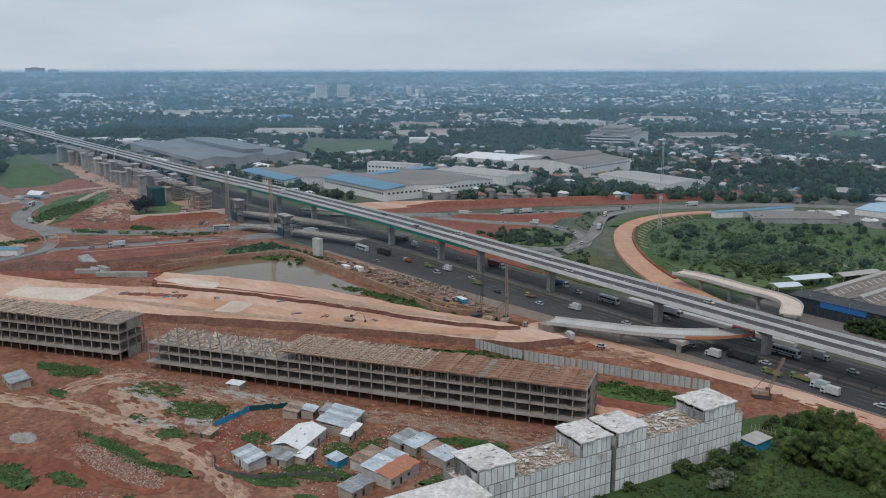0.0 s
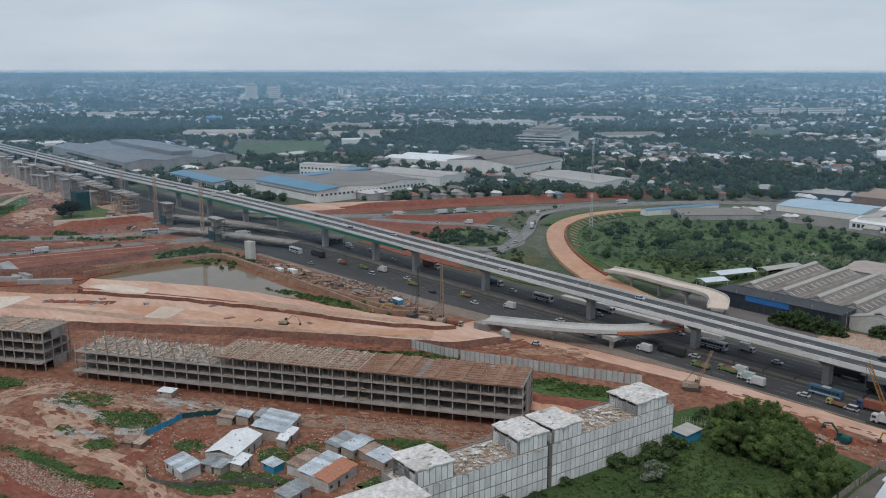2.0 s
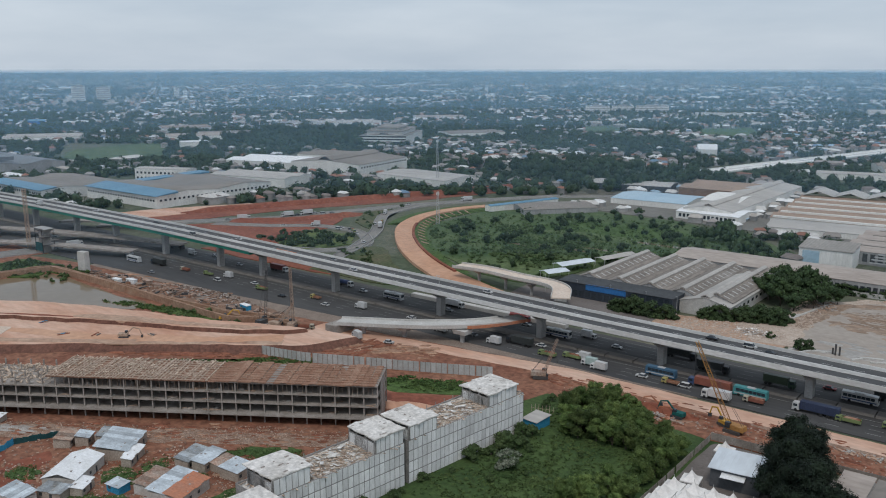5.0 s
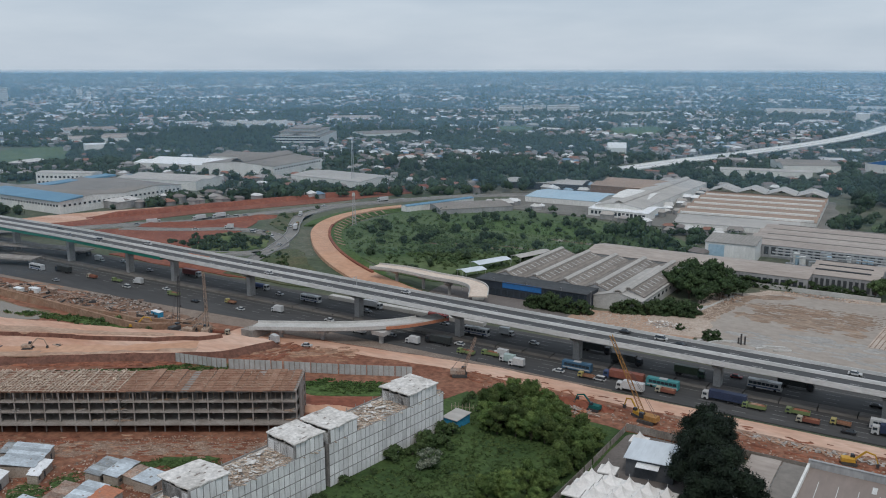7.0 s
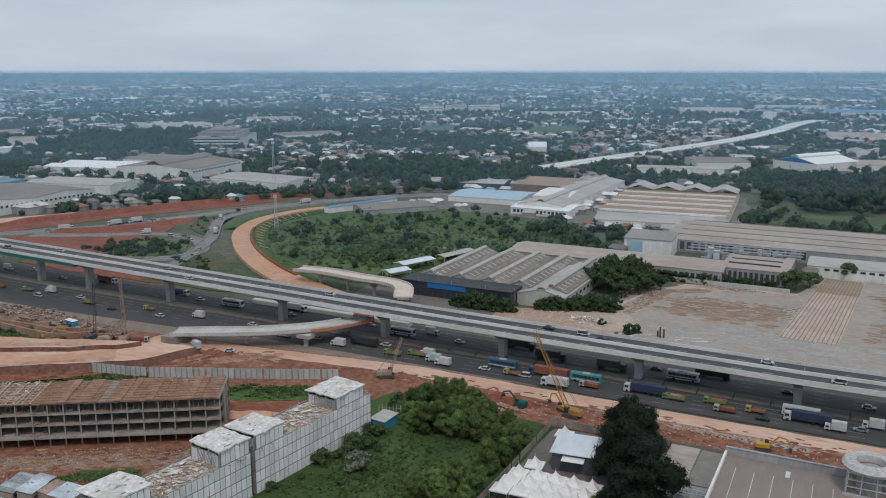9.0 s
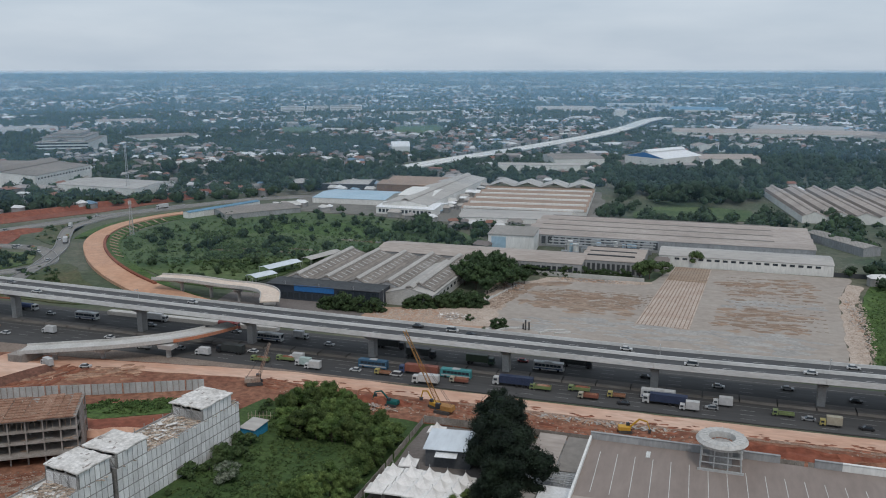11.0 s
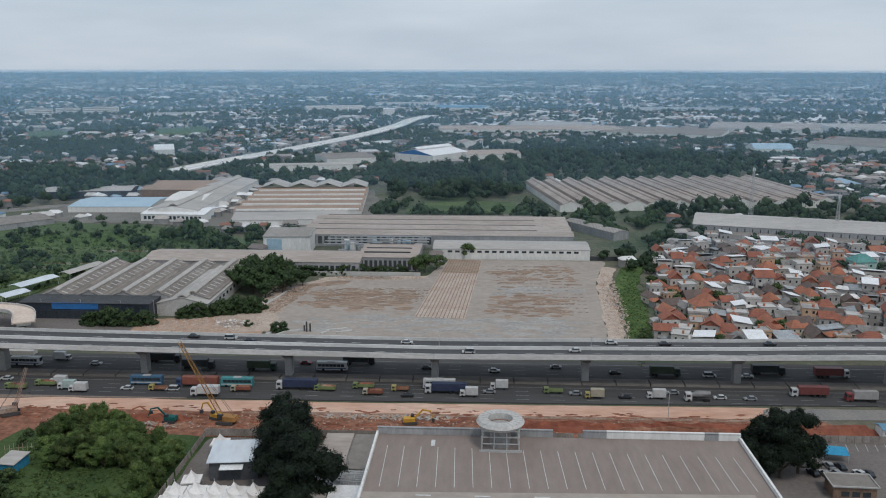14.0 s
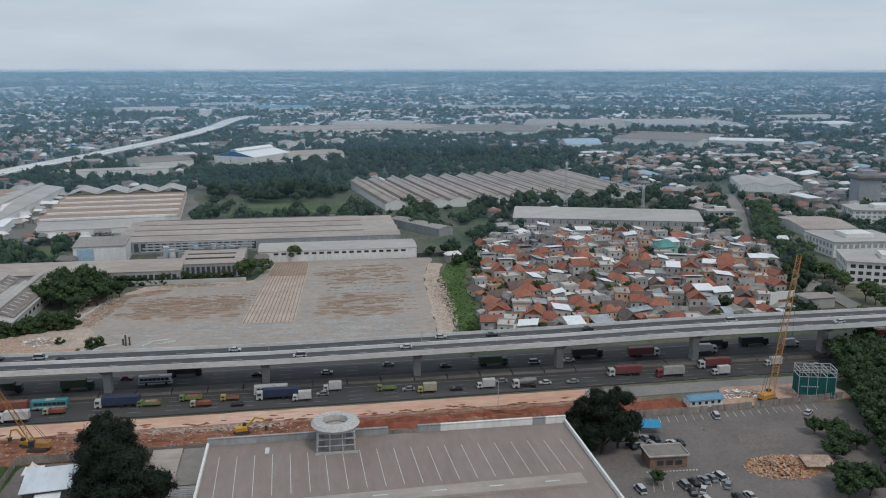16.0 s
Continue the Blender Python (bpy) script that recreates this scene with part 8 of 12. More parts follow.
# ---- village of tiled houses beyond the viaduct ----
M["tile_orange"] = ribbed(mat("orange_roof_tiles", (0.40, 0.165, 0.10), (0.30, 0.125, 0.085), big=0.25, fine=2.2, amount=0.5), 1.6, 90, 0.12)
M["tile_dark"] = mat("dark_brown_tiles", (0.17, 0.13, 0.115), (0.12, 0.095, 0.085), big=0.3, fine=2.2, amount=0.5)
M["tile_grey"] = mat("grey_fibre_sheets", (0.30, 0.29, 0.28), (0.19, 0.18, 0.17), big=0.3, fine=2.0, amount=0.5)
M["tile_teal"] = mat("teal_green_tiles", (0.12, 0.30, 0.27), (0.10, 0.25, 0.23), big=0.3, fine=2.0, amount=0.4)
M["wall_cream"] = mat("cream_plaster", (0.60, 0.54, 0.44), (0.50, 0.44, 0.36), big=0.3, fine=1.5, amount=0.35)
M["wall_peach"] = mat("peach_plaster", (0.62, 0.42, 0.28), (0.54, 0.37, 0.26), big=0.3, fine=1.5, amount=0.35)
M["wall_mint"] = mat("mint_plaster", (0.36, 0.52, 0.46), (0.32, 0.46, 0.41), big=0.3, fine=1.5, amount=0.3)


def house(w, d, h, style, roof, wall, label):
    """A small house: walls, roof, door, windows."""
    o = thing("house", pose(0, 0, 0), label, "house", "village houses")
    bm = bmesh.new()
    box(bm, -w / 2, w / 2, -d / 2, d / 2, -0.3, h)
    part("wall", bm, M[wall], o)
    bm = bmesh.new()
    e = 0.55
    if style == "hip":
        hip(bm, -w / 2 - e, w / 2 + e, -d / 2 - e, d / 2 + e, h, min(w, d) * 0.37, min(w, d) * 0.45)
    elif style == "gable":
        roof_gable(bm, -w / 2 - e, w / 2 + e, -d / 2 - e, d / 2 + e, h, d * 0.35, "x", 0.16)
        hull(bm, [(-w / 2 + 0.02, -d / 2, h - 0.02), (-w / 2 + 0.02, d / 2, h - 0.02), (-w / 2 + 0.02, 0, h + d * 0.30)], [(w / 2 - 0.02, -d / 2, h - 0.02), (w / 2 - 0.02, d / 2, h - 0.02), (w / 2 - 0.02, 0, h + d * 0.30)])
    elif style == "shed":
        hull(bm, [(-w / 2 - e, -d / 2 - e, h), (w / 2 + e, -d / 2 - e, h), (w / 2 + e, d / 2 + e, h + 1.2), (-w / 2 - e, d / 2 + e, h + 1.2)],
             [(-w / 2 - e, -d / 2 - e, h + 0.12), (w / 2 + e, -d / 2 - e, h + 0.12), (w / 2 + e, d / 2 + e, h + 1.32), (-w / 2 - e, d / 2 + e, h + 1.32)])
    else:
        box(bm, -w / 2 - 0.3, w / 2 + 0.3, -d / 2 - 0.3, d / 2 + 0.3, h, h + 0.25)
    part("roof", bm, M[roof], o)
    if style == "flat":
        for x0, x1, y0, y1 in ((-w / 2 - 0.3, w / 2 + 0.3, -d / 2 - 0.3, -d / 2 - 0.1), (-w / 2 - 0.3, -w / 2 - 0.1, -d / 2 - 0.1, d / 2 + 0.3)):
            bm = bmesh.new()
            box(bm, x0, x1, y0, y1, h + 0.25, h + 0.95)
            part("parapet", bm, M[wall], o)
        bm = bmesh.new()
        tube(bm, (w * 0.25, d * 0.2, h + 0.25), (w * 0.25, d * 0.2, h + 1.7), 0.6, n=10)
        part("water_tank", bm, M["tarp_blue" if w > 8 else "zinc_orange"], o, "plastic water tank")
    bm = bmesh.new()
    for f in range(int(h / 2.9)):
        for x in (-w * 0.28, w * 0.22):
            for y in (-d / 2, d / 2):
                box(bm, x - 0.6, x + 0.6, y - 0.05, y + 0.05, f * 2.9 + 1.0, f * 2.9 + 2.2)
        for y in (-d * 0.2, d * 0.22):
            for x in (-w / 2, w / 2):
                box(bm, x - 0.05, x + 0.05, y - 0.5, y + 0.5, f * 2.9 + 1.0, f * 2.9 + 2.2)
    tagged(part("window", bm, M["glass"], o), kind="stuff")
    if h < 5:
        return o
    bm = bmesh.new()
    hull(bm, [(-w * 0.35, -d / 2 - 1.7, 2.3), (w * 0.3, -d / 2 - 1.7, 2.3), (w * 0.3, -d / 2, 2.7), (-w * 0.35, -d / 2, 2.7)], [(-w * 0.35, -d / 2 - 1.7, 2.4), (w * 0.3, -d / 2 - 1.7, 2.4), (w * 0.3, -d / 2, 2.8), (-w * 0.35, -d / 2, 2.8)])
    part("awning", bm, M["zinc_dull"], o)
    return o


KINDS = [
    (9.5, 8, 3.2, "gable", "tile_orange", "house_wall", "low white house with an orange tiled roof"),
    (8, 9, 6.0, "hip", "tile_orange", "wall_cream", "two-storey cream house with an orange hipped roof"),
    (10, 7.5, 3.4, "hip", "tile_red", "house_wall", "low house with a red-brown hipped roof"),
    (8.5, 8, 6.2, "gable", "tile_red", "house_wall", "two-storey white house with a red-brown roof"),
    (9, 7, 3.3, "gable", "tile_grey", "house_wall", "low house with grey fibre sheets"),
    (9, 8, 3.6, "shed", "zinc_dull", "wall_grey", "grey house with a lean-to roof"),
    (8, 8.5, 6.4, "flat", "concrete_pale", "house_wall", "flat-roofed white two-storey house"),
    (9.5, 8, 6.4, "shed", "zinc_white", "house_wall", "white house with a bright sheet roof"),
    (10, 8, 3.6, "gable", "tile_dark", "wall_cream", "cream house with a dark brown roof"),
    (8, 7, 6.2, "flat", "concrete", "wall_peach", "peach two-storey house with a flat roof"),
    (9, 9, 3.2, "hip", "tile_orange", "wall_grey", "grey-walled house with a bright orange roof"),
    (12, 10, 6.6, "hip", "tile_teal", "wall_mint", "mint-green house with a teal tiled roof"),
]
VILLAGE = [(73, 322), (82, 400), (96, 470), (106, 518), (150, 545), (258, 508), (280, 470), (262, 445), (240, 392), (216, 345), (196, 322)]
patch("village_ground", VILLAGE, 0.06, M["concrete_raw"], "bare earth and lanes between the houses", "ground", 1, 8, 110)
templates = [house(*k) for k in KINDS]
rnd = random.Random(21)
spots = []
for r in range(24):
    for c in range(26):
        x, y = 66 + c * 9.3 + (r % 2) * 4.2 + rnd.uniform(-2.2, 2.2) + 5 * noise.noise(Vector((c / 4, r / 4, 0.3))), 324 + r * 10.2 + rnd.uniform(-2.2, 2.2) + 6 * noise.noise(Vector((c / 4, r / 4, 9.3)))
        spots.append((x, y))
ok = inside(np.array([p[0] for p in spots]), np.array([p[1] for p in spots]), VILLAGE)
spots = [p for p, k in zip(spots, ok) if k]
used = [False] * len(templates)
WEIGHTS = [0, 1, 2, 3, 3, 4, 4, 4, 4, 5, 5, 5, 6, 6, 6, 7, 7, 7, 8, 8, 8, 9, 9, 10, 0, 2, 6]
made = 0
for x, y in spots:
    if math.hypot(x - 208, y - 466) < 11:
        continue
    if rnd.random() < 0.10:
        continue
    k = rnd.choice(WEIGHTS)
    m = pose(x, y, 0, 0, 0, rnd.choice((0, 90, 90, 180, 270)) + rnd.uniform(-5, 5) + 40 * noise.noise(Vector((x / 45, y / 45, 1.7)))) @ Matrix.Diagonal((rnd.uniform(0.6, 1.1), rnd.uniform(0.6, 1.05), rnd.uniform(0.75, 1.15), 1))
    if not used[k]:
        templates[k].matrix_basis = m
        used[k] = True
    else:
        o = copy_thing(templates[k], m)
        o.matrix_basis = m
    made += 1
templates[11].matrix_basis = pose(208, 466, 0, 0, 0, 12)

# ---- trees ----
def leaf_cloud(rng, lumps, n, size):
    """Many small leaf-clump faces on and in a set of lumps (x, y, z, radius)."""
    lumps = np.array(lumps, float)
    w = lumps[:, 3] ** 1.8
    pick = rng.choice(len(lumps), n, p=w / w.sum())
    d = rng.normal(size=(n, 3))
    d /= np.linalg.norm(d, axis=1, keepdims=True)
    d[:, 2] = np.where(d[:, 2] < -0.35, -d[:, 2] * 0.5, d[:, 2])
    r = lumps[pick, 3] * rng.choice([0.85, 0.95, 1.05, 1.18, 1.4] if n > 4000 else [0.85, 0.95, 1.0, 1.06, 1.2], n) * rng.uniform(0.92, 1.08, n)
    c = lumps[pick, :3] + d * r[:, None] * np.array([1, 1, 0.85])
    nrm = d * 1.0 + rng.normal(size=(n, 3)) * 0.36 + np.array([0, 0, 0.15])
    nrm /= np.linalg.norm(nrm, axis=1, keepdims=True)
    a = np.cross(nrm, rng.normal(size=(n, 3)))
    a /= np.linalg.norm(a, axis=1, keepdims=True)
    b = np.cross(nrm, a)
    s = rng.uniform(0.55, 1.25, n)[:, None] * size * (1.25 if n > 4000 else 1.0)
    v = np.stack([c - a * s, c + b * s * 0.55 + nrm * s * 0.18, c + a * s, c - b * s * 0.55 - nrm * s * 0.1], 1).reshape(-1, 3)
    if n > 4000:
        v = v.reshape(n, 4, 3)[:, [0, 1, 2]].reshape(-1, 3)
        return v, np.arange(3 * n).reshape(n, 3)
    return v, np.arange(4 * n).reshape(n, 4)


def tree(name, height, spread, seed, leaves, n, size, label, trunk_h=0.3, cat="tree", group="", low=0.40):
    """A tapered trunk with limbs and an uneven crown of leaf clumps."""
    rng = np.random.default_rng(seed)
    t = thing(name, pose(0, 0, 0), label, cat, group)
    bm = bmesh.new()
    th = height * trunk_h
    tube(bm, (0, 0, -0.3), (0.1, 0.05, th), height * 0.032, height * 0.022, 8)
    lumps = []
    k = 24 if n > 4000 else 13
    for i in range(k):
        a = 6.283 * i / k + rng.uniform(-0.4, 0.4)
        if n > 4000:
            zf = rng.uniform(low, 0.86) if i else 0.86
            r = spread * 0.74 * math.sqrt(max(0.04, 1 - ((zf - 0.46) / 0.46) ** 2)) * math.sqrt(rng.uniform(0.08, 1.0))
            z = height * zf
        else:
            r = spread * rng.uniform(0.2, 0.72) if i else 0
            z = height * (rng.uniform(low, 0.80) - 0.14 * (r / spread) ** 2) if i else height * 0.80
        p = (r * math.cos(a), r * math.sin(a), z)
        tube(bm, (0.1, 0.05, th * 0.9), tuple(0.85 * q for q in p), height * 0.016, height * 0.004, 5)
        r0 = spread * (rng.uniform(0.20, 0.34) if n > 4000 else rng.uniform(0.25, 0.40))
        lumps.append((*p, r0))
        # smaller sprays break up the outline of each bough
        for j in range(5 if n > 4000 else 3):
            d = rng.normal(size=3)
            d[2] = abs(d[2]) * 0.9 - 0.15
            d *= r0 * rng.uniform(0.75, 1.02) / np.linalg.norm(d)
            lumps.append((p[0] + d[0], p[1] + d[1], p[2] + d[2] * 0.9, r0 * rng.uniform(0.26, 0.5)))
    part("trunk", bm, M["bark"], t)
    v, f = leaf_cloud(rng, lumps, n, size)
    core = bmesh.new()
    for x, y, z, r in lumps:
        bmesh.ops.create_icosphere(core, subdivisions=2 if n > 4000 and r > spread * 0.24 else 1, radius=r * (0.7 if n > 4000 else 0.78), matrix=Matrix.Translation((x, y, z)) @ Matrix.Diagonal((1, 1, 0.85, 1)))
    cv = np.array([q.co for q in core.verts])
    cv += rng.normal(size=cv.shape) * spread * 0.03
    cf = np.array([[q.index for q in face.verts] for face in core.faces]) if core.verts.index_update() is None else None
    core.free()
    me = np_mesh("crown", np.concatenate([v, cv]), [(f, 0), (cf + len(v), 0)], [leaves])
    c = new("crown", me)
    c.parent = t
    return t


def plant(base, spots, rnd, s0=0.8, s1=1.2):
    """Sets a tree and its copies at (x, y) or (x, y, scale)."""
    for k, (x, y, *s) in enumerate(spots):
        q = s[0] if s else rnd.uniform(s0, s1)
        m = pose(x, y, 0, 0, 0, rnd.uniform(0, 360)) @ Matrix.Diagonal((q * rnd.uniform(0.9, 1.1), q * rnd.uniform(0.9, 1.1), q * (s[1] if len(s) > 1 else rnd.uniform(0.9, 1.25)), 1))
        if k == 0:
            base.matrix_basis = m
        else:
            copy_thing(base, m).matrix_basis = m


rnd = random.Random(31)
GROVE = [(-126, 222), (-127, 238), (-122, 242), (-110, 241), (-102, 232), (-94, 223), (-86.5, 225), (-86, 206), (-86.5, 199), (-89, 200), (-94, 210), (-102, 215), (-111, 213), (-120, 215)]
pts = []
while len(pts) < 40:
    x, y = rnd.uniform(-132, -79), rnd.uniform(175, 251)
    if inside(np.array([x]), np.array([y]), GROVE)[0] and all(math.hypot(x - a, y - b) > 4.1 for a, b in pts):
        pts.append((x, y))
g1 = tree("tree", 9.5, 5.0, 1, M["leaf"], 13000, 0.21, "bushy bright green tree in the field", 0.18, group="grove trees", low=0.16)
g2 = tree("tree", 7.4, 4.6, 2, M["leaf"], 12000, 0.20, "round bright green tree in the field", 0.15, group="grove trees", low=0.14)
g3 = tree("tree", 11.0, 4.6, 3, M["leaf"], 13000, 0.21, "taller light green tree in the field", 0.2, group="grove trees", low=0.2)
pts += [(-96, 181), (-91, 185), (-86.5, 187), (-92, 179), (-86, 180), (-98, 175), (-87, 173)]
plant(g1, pts[0::3], rnd, 0.62, 0.95), plant(g2, pts[1::3], rnd, 0.7, 1.1), plant(g3, pts[2::3], rnd, 0.55, 0.85)
shrub = tree("shrub", 3.6, 3.0, 4, M["leaf_shrub"], 1300, 0.20, "leafy green shrub beside the wall", 0.12, "shrub", "field shrubs")
sh = []
y = 126.0
while y < 207:
    y += rnd.choice((1.6, 2.4, 3.5, 6.5, 9.0))
    sh.append((-129.5 + rnd.uniform(-1.2, 2.4) - (208 - y) * 0.11, y, rnd.choice((0.45, 0.7, 1.0, 1.35))))
sh += [(rnd.uniform(-126, -104), rnd.uniform(160, 205), rnd.uniform(0.3, 0.6)) for _ in range(7)] + [(-129 + rnd.uniform(-3, 3), 197 + rnd.uniform(-5, 5), rnd.uniform(0.6, 1.1)) for _ in range(9)] + [(rnd.uniform(-138, -122), rnd.uniform(226, 244), rnd.uniform(0.6, 1.1)) for _ in range(12)]
plant(shrub, sh, rnd)
pale = tree("tree", 6.0, 3.8, 5, M["leaf_pale"], 2600, 0.26, "grey-green small tree with pale blossom in the field", 0.12, low=0.14)
plant(pale, [(-121, 184.5, 1.0)], rnd)
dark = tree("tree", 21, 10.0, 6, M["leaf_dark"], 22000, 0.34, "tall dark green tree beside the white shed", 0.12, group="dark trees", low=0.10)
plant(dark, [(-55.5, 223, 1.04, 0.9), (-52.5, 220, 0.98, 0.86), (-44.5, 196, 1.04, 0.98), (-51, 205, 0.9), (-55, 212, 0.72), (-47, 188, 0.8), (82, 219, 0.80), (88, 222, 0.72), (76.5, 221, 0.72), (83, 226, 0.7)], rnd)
for x, y, s in ((-58.5, 187, 0.45), (-56, 192, 0.4)):
    o = copy_thing(g2, pose(x, y, 0))
    o.matrix_basis = pose(x, y, 0) @ Matrix.Diagonal((s * 1.3, s * 1.3, s * 1.6, 1))
mid = tree("tree", 13, 7.5, 7, M["leaf_olive"], 1200, 0.58, "broad olive-green tree with a rounded crown", 0.25, group="town trees")
dark_spots = [(-121, 410, 0.85, 1.25), (-113, 403, 0.9, 1.2), (-105, 396, 0.7, 1.1), (-99, 406, 0.8, 1.2), (-108, 413, 0.95, 1.35), (-97, 416, 0.8, 1.2), (-116, 419, 0.95, 1.3), (-104, 422, 0.95, 1.3), (-92, 421, 0.6, 1.1), (-120, 430, 0.9, 1.3), (-110, 434, 0.9, 1.3)]
bush = tree("bush", 5.6, 4.2, 28, M["leaf_hedge"], 1500, 0.36, "dense dark green bush beside the factory", 0.08, "bush", "factory bushes", low=0.06)
hedge = [(-171 + 3.0 * k, 347.5 + 0.35 * k + rnd.uniform(-1, 1), rnd.uniform(0.75, 1.2)) for k in range(10)] + [(-134 + 2.6 * k, 360.5 + 1.0 * k + rnd.uniform(-1.2, 1.2), rnd.uniform(0.7, 1.15)) for k in range(13)]
hedge += [(-128 + 3.2 * k, 368 + 1.1 * k + rnd.uniform(-1, 1), rnd.uniform(0.7, 1.1)) for k in range(9)] + [(-87, 342, 0.8), (-84, 344, 0.6), (-101, 350, 0.5)]
hedge += [(-108 + 3.3 * k, 443.5 + 0.36 * k + rnd.uniform(-1, 1), rnd.uniform(0.5, 0.85)) for k in range(21)]
plant(bush, hedge, rnd)
spots = [(68, 340, 0.42), (66, 334, 0.36), (74, 352, 0.3), (-31, 452, 0.85), (-25, 460, 0.7), (-36, 447, 0.65), (-8, 488, 0.6), ]
edge_spots = [(164, 196, 0.75), (168, 188, 0.8), (160, 182, 0.7), (180, 214, 0.7), (184, 226, 0.75), (186, 238, 0.7), (192, 252, 0.7), (196, 262, 0.75), (202, 272, 0.75), (188, 205, 0.8), (192, 218, 0.8), (176, 198, 0.75), (196, 236, 0.8), (200, 248, 0.8), (206, 258, 0.8), (212, 282, 0.7), (220, 296, 0.7), (200, 224, 0.9), (208, 240, 0.9)]
for k in range(34):
    y = 326 + k * 8.2 + rnd.uniform(-2, 2)
    x = float(np.interp(y, [q[1] for q in STREET[::-1]], [q[0] for q in STREET[::-1]]))
    spots.append((x + rnd.uniform(9, 12) if k % 5 else x - rnd.uniform(8, 10), y, rnd.uniform(0.5, 0.8)))
    if 425 < y < 600 and not 444 < y < 482:
        spots.append((x + rnd.uniform(17, 24), y + 3, rnd.uniform(0.55, 0.85)))
spots += [(x, y, rnd.uniform(0.3, 0.5)) for x, y in [(rnd.uniform(85, 245), rnd.uniform(330, 505)) for _ in range(34)]]
plant(mid, spots, rnd)
edge = tree("tree", 13, 8.0, 27, M["leaf_edge"], 1400, 0.55, "dark green street tree beside the car park", 0.2, group="street trees")
while len(edge_spots) < 62:
    y = rnd.uniform(182, 285)
    x = 158 + (y - 198) * 0.44 + rnd.uniform(3, 26)
    if abs(x - (200 + (y - 225) * 0.33)) > 8 and all(math.hypot(x - q[0], y - q[1]) > 4.5 for q in edge_spots):
        edge_spots.append((x, y, rnd.uniform(0.6, 0.95)))
edge_spots = [q for q in edge_spots if not (q[0] < 158 + (q[1] - 198) * 0.44 and q[1] < 218)]
edge_spots += [(139, 188, 0.7), (143, 184, 0.65), (136, 183, 0.55), (151, 222, 0.42), (155, 217, 0.5), (152, 211, 0.5), (147, 205.5, 0.5), (157, 210, 0.45), (172, 225, 0.6), (177, 225, 0.6), (166, 212, 0.6), (177, 236, 0.6), (170, 217, 0.6), (162, 203, 0.55), (180, 231, 0.65), (174, 231, 0.5), (90.5, 199, 0.32)]
plant(edge, edge_spots + dark_spots, rnd)
for _ in range(6):
    x, y = rnd.uniform(78, 250), rnd.uniform(326, 505)
    q = rnd.uniform(0.25, 0.5)
    m = pose(x, y, 0, 0, 0, rnd.uniform(0, 360)) @ Matrix.Diagonal((q, q, q * 1.1, 1))
    copy_thing(edge, m).matrix_basis = m

# ---- the town: houses and trees past counting ----
def village_filling():
    """Lean-tos, sheds and garden trees that fill the gaps between the village houses."""
    rng = np.random.default_rng(64)
    x, y = rng.uniform(72, 282, 620), rng.uniform(322, 545, 620)
    m = inside(x, y, VILLAGE)
    x, y = x[m], y[m]
    n = len(x) * 3 // 5
    houses_at(x[:n], y[:n], rng, 4.6, "sheds", "lean-tos and small sheds squeezed between the houses", 2.4, 4.2, cover="yard_roof")
    trees_at(x[n:], y[n:], rng, 2.5, "trees", "small garden trees between the houses", "leafy", M["leaf_edge"])


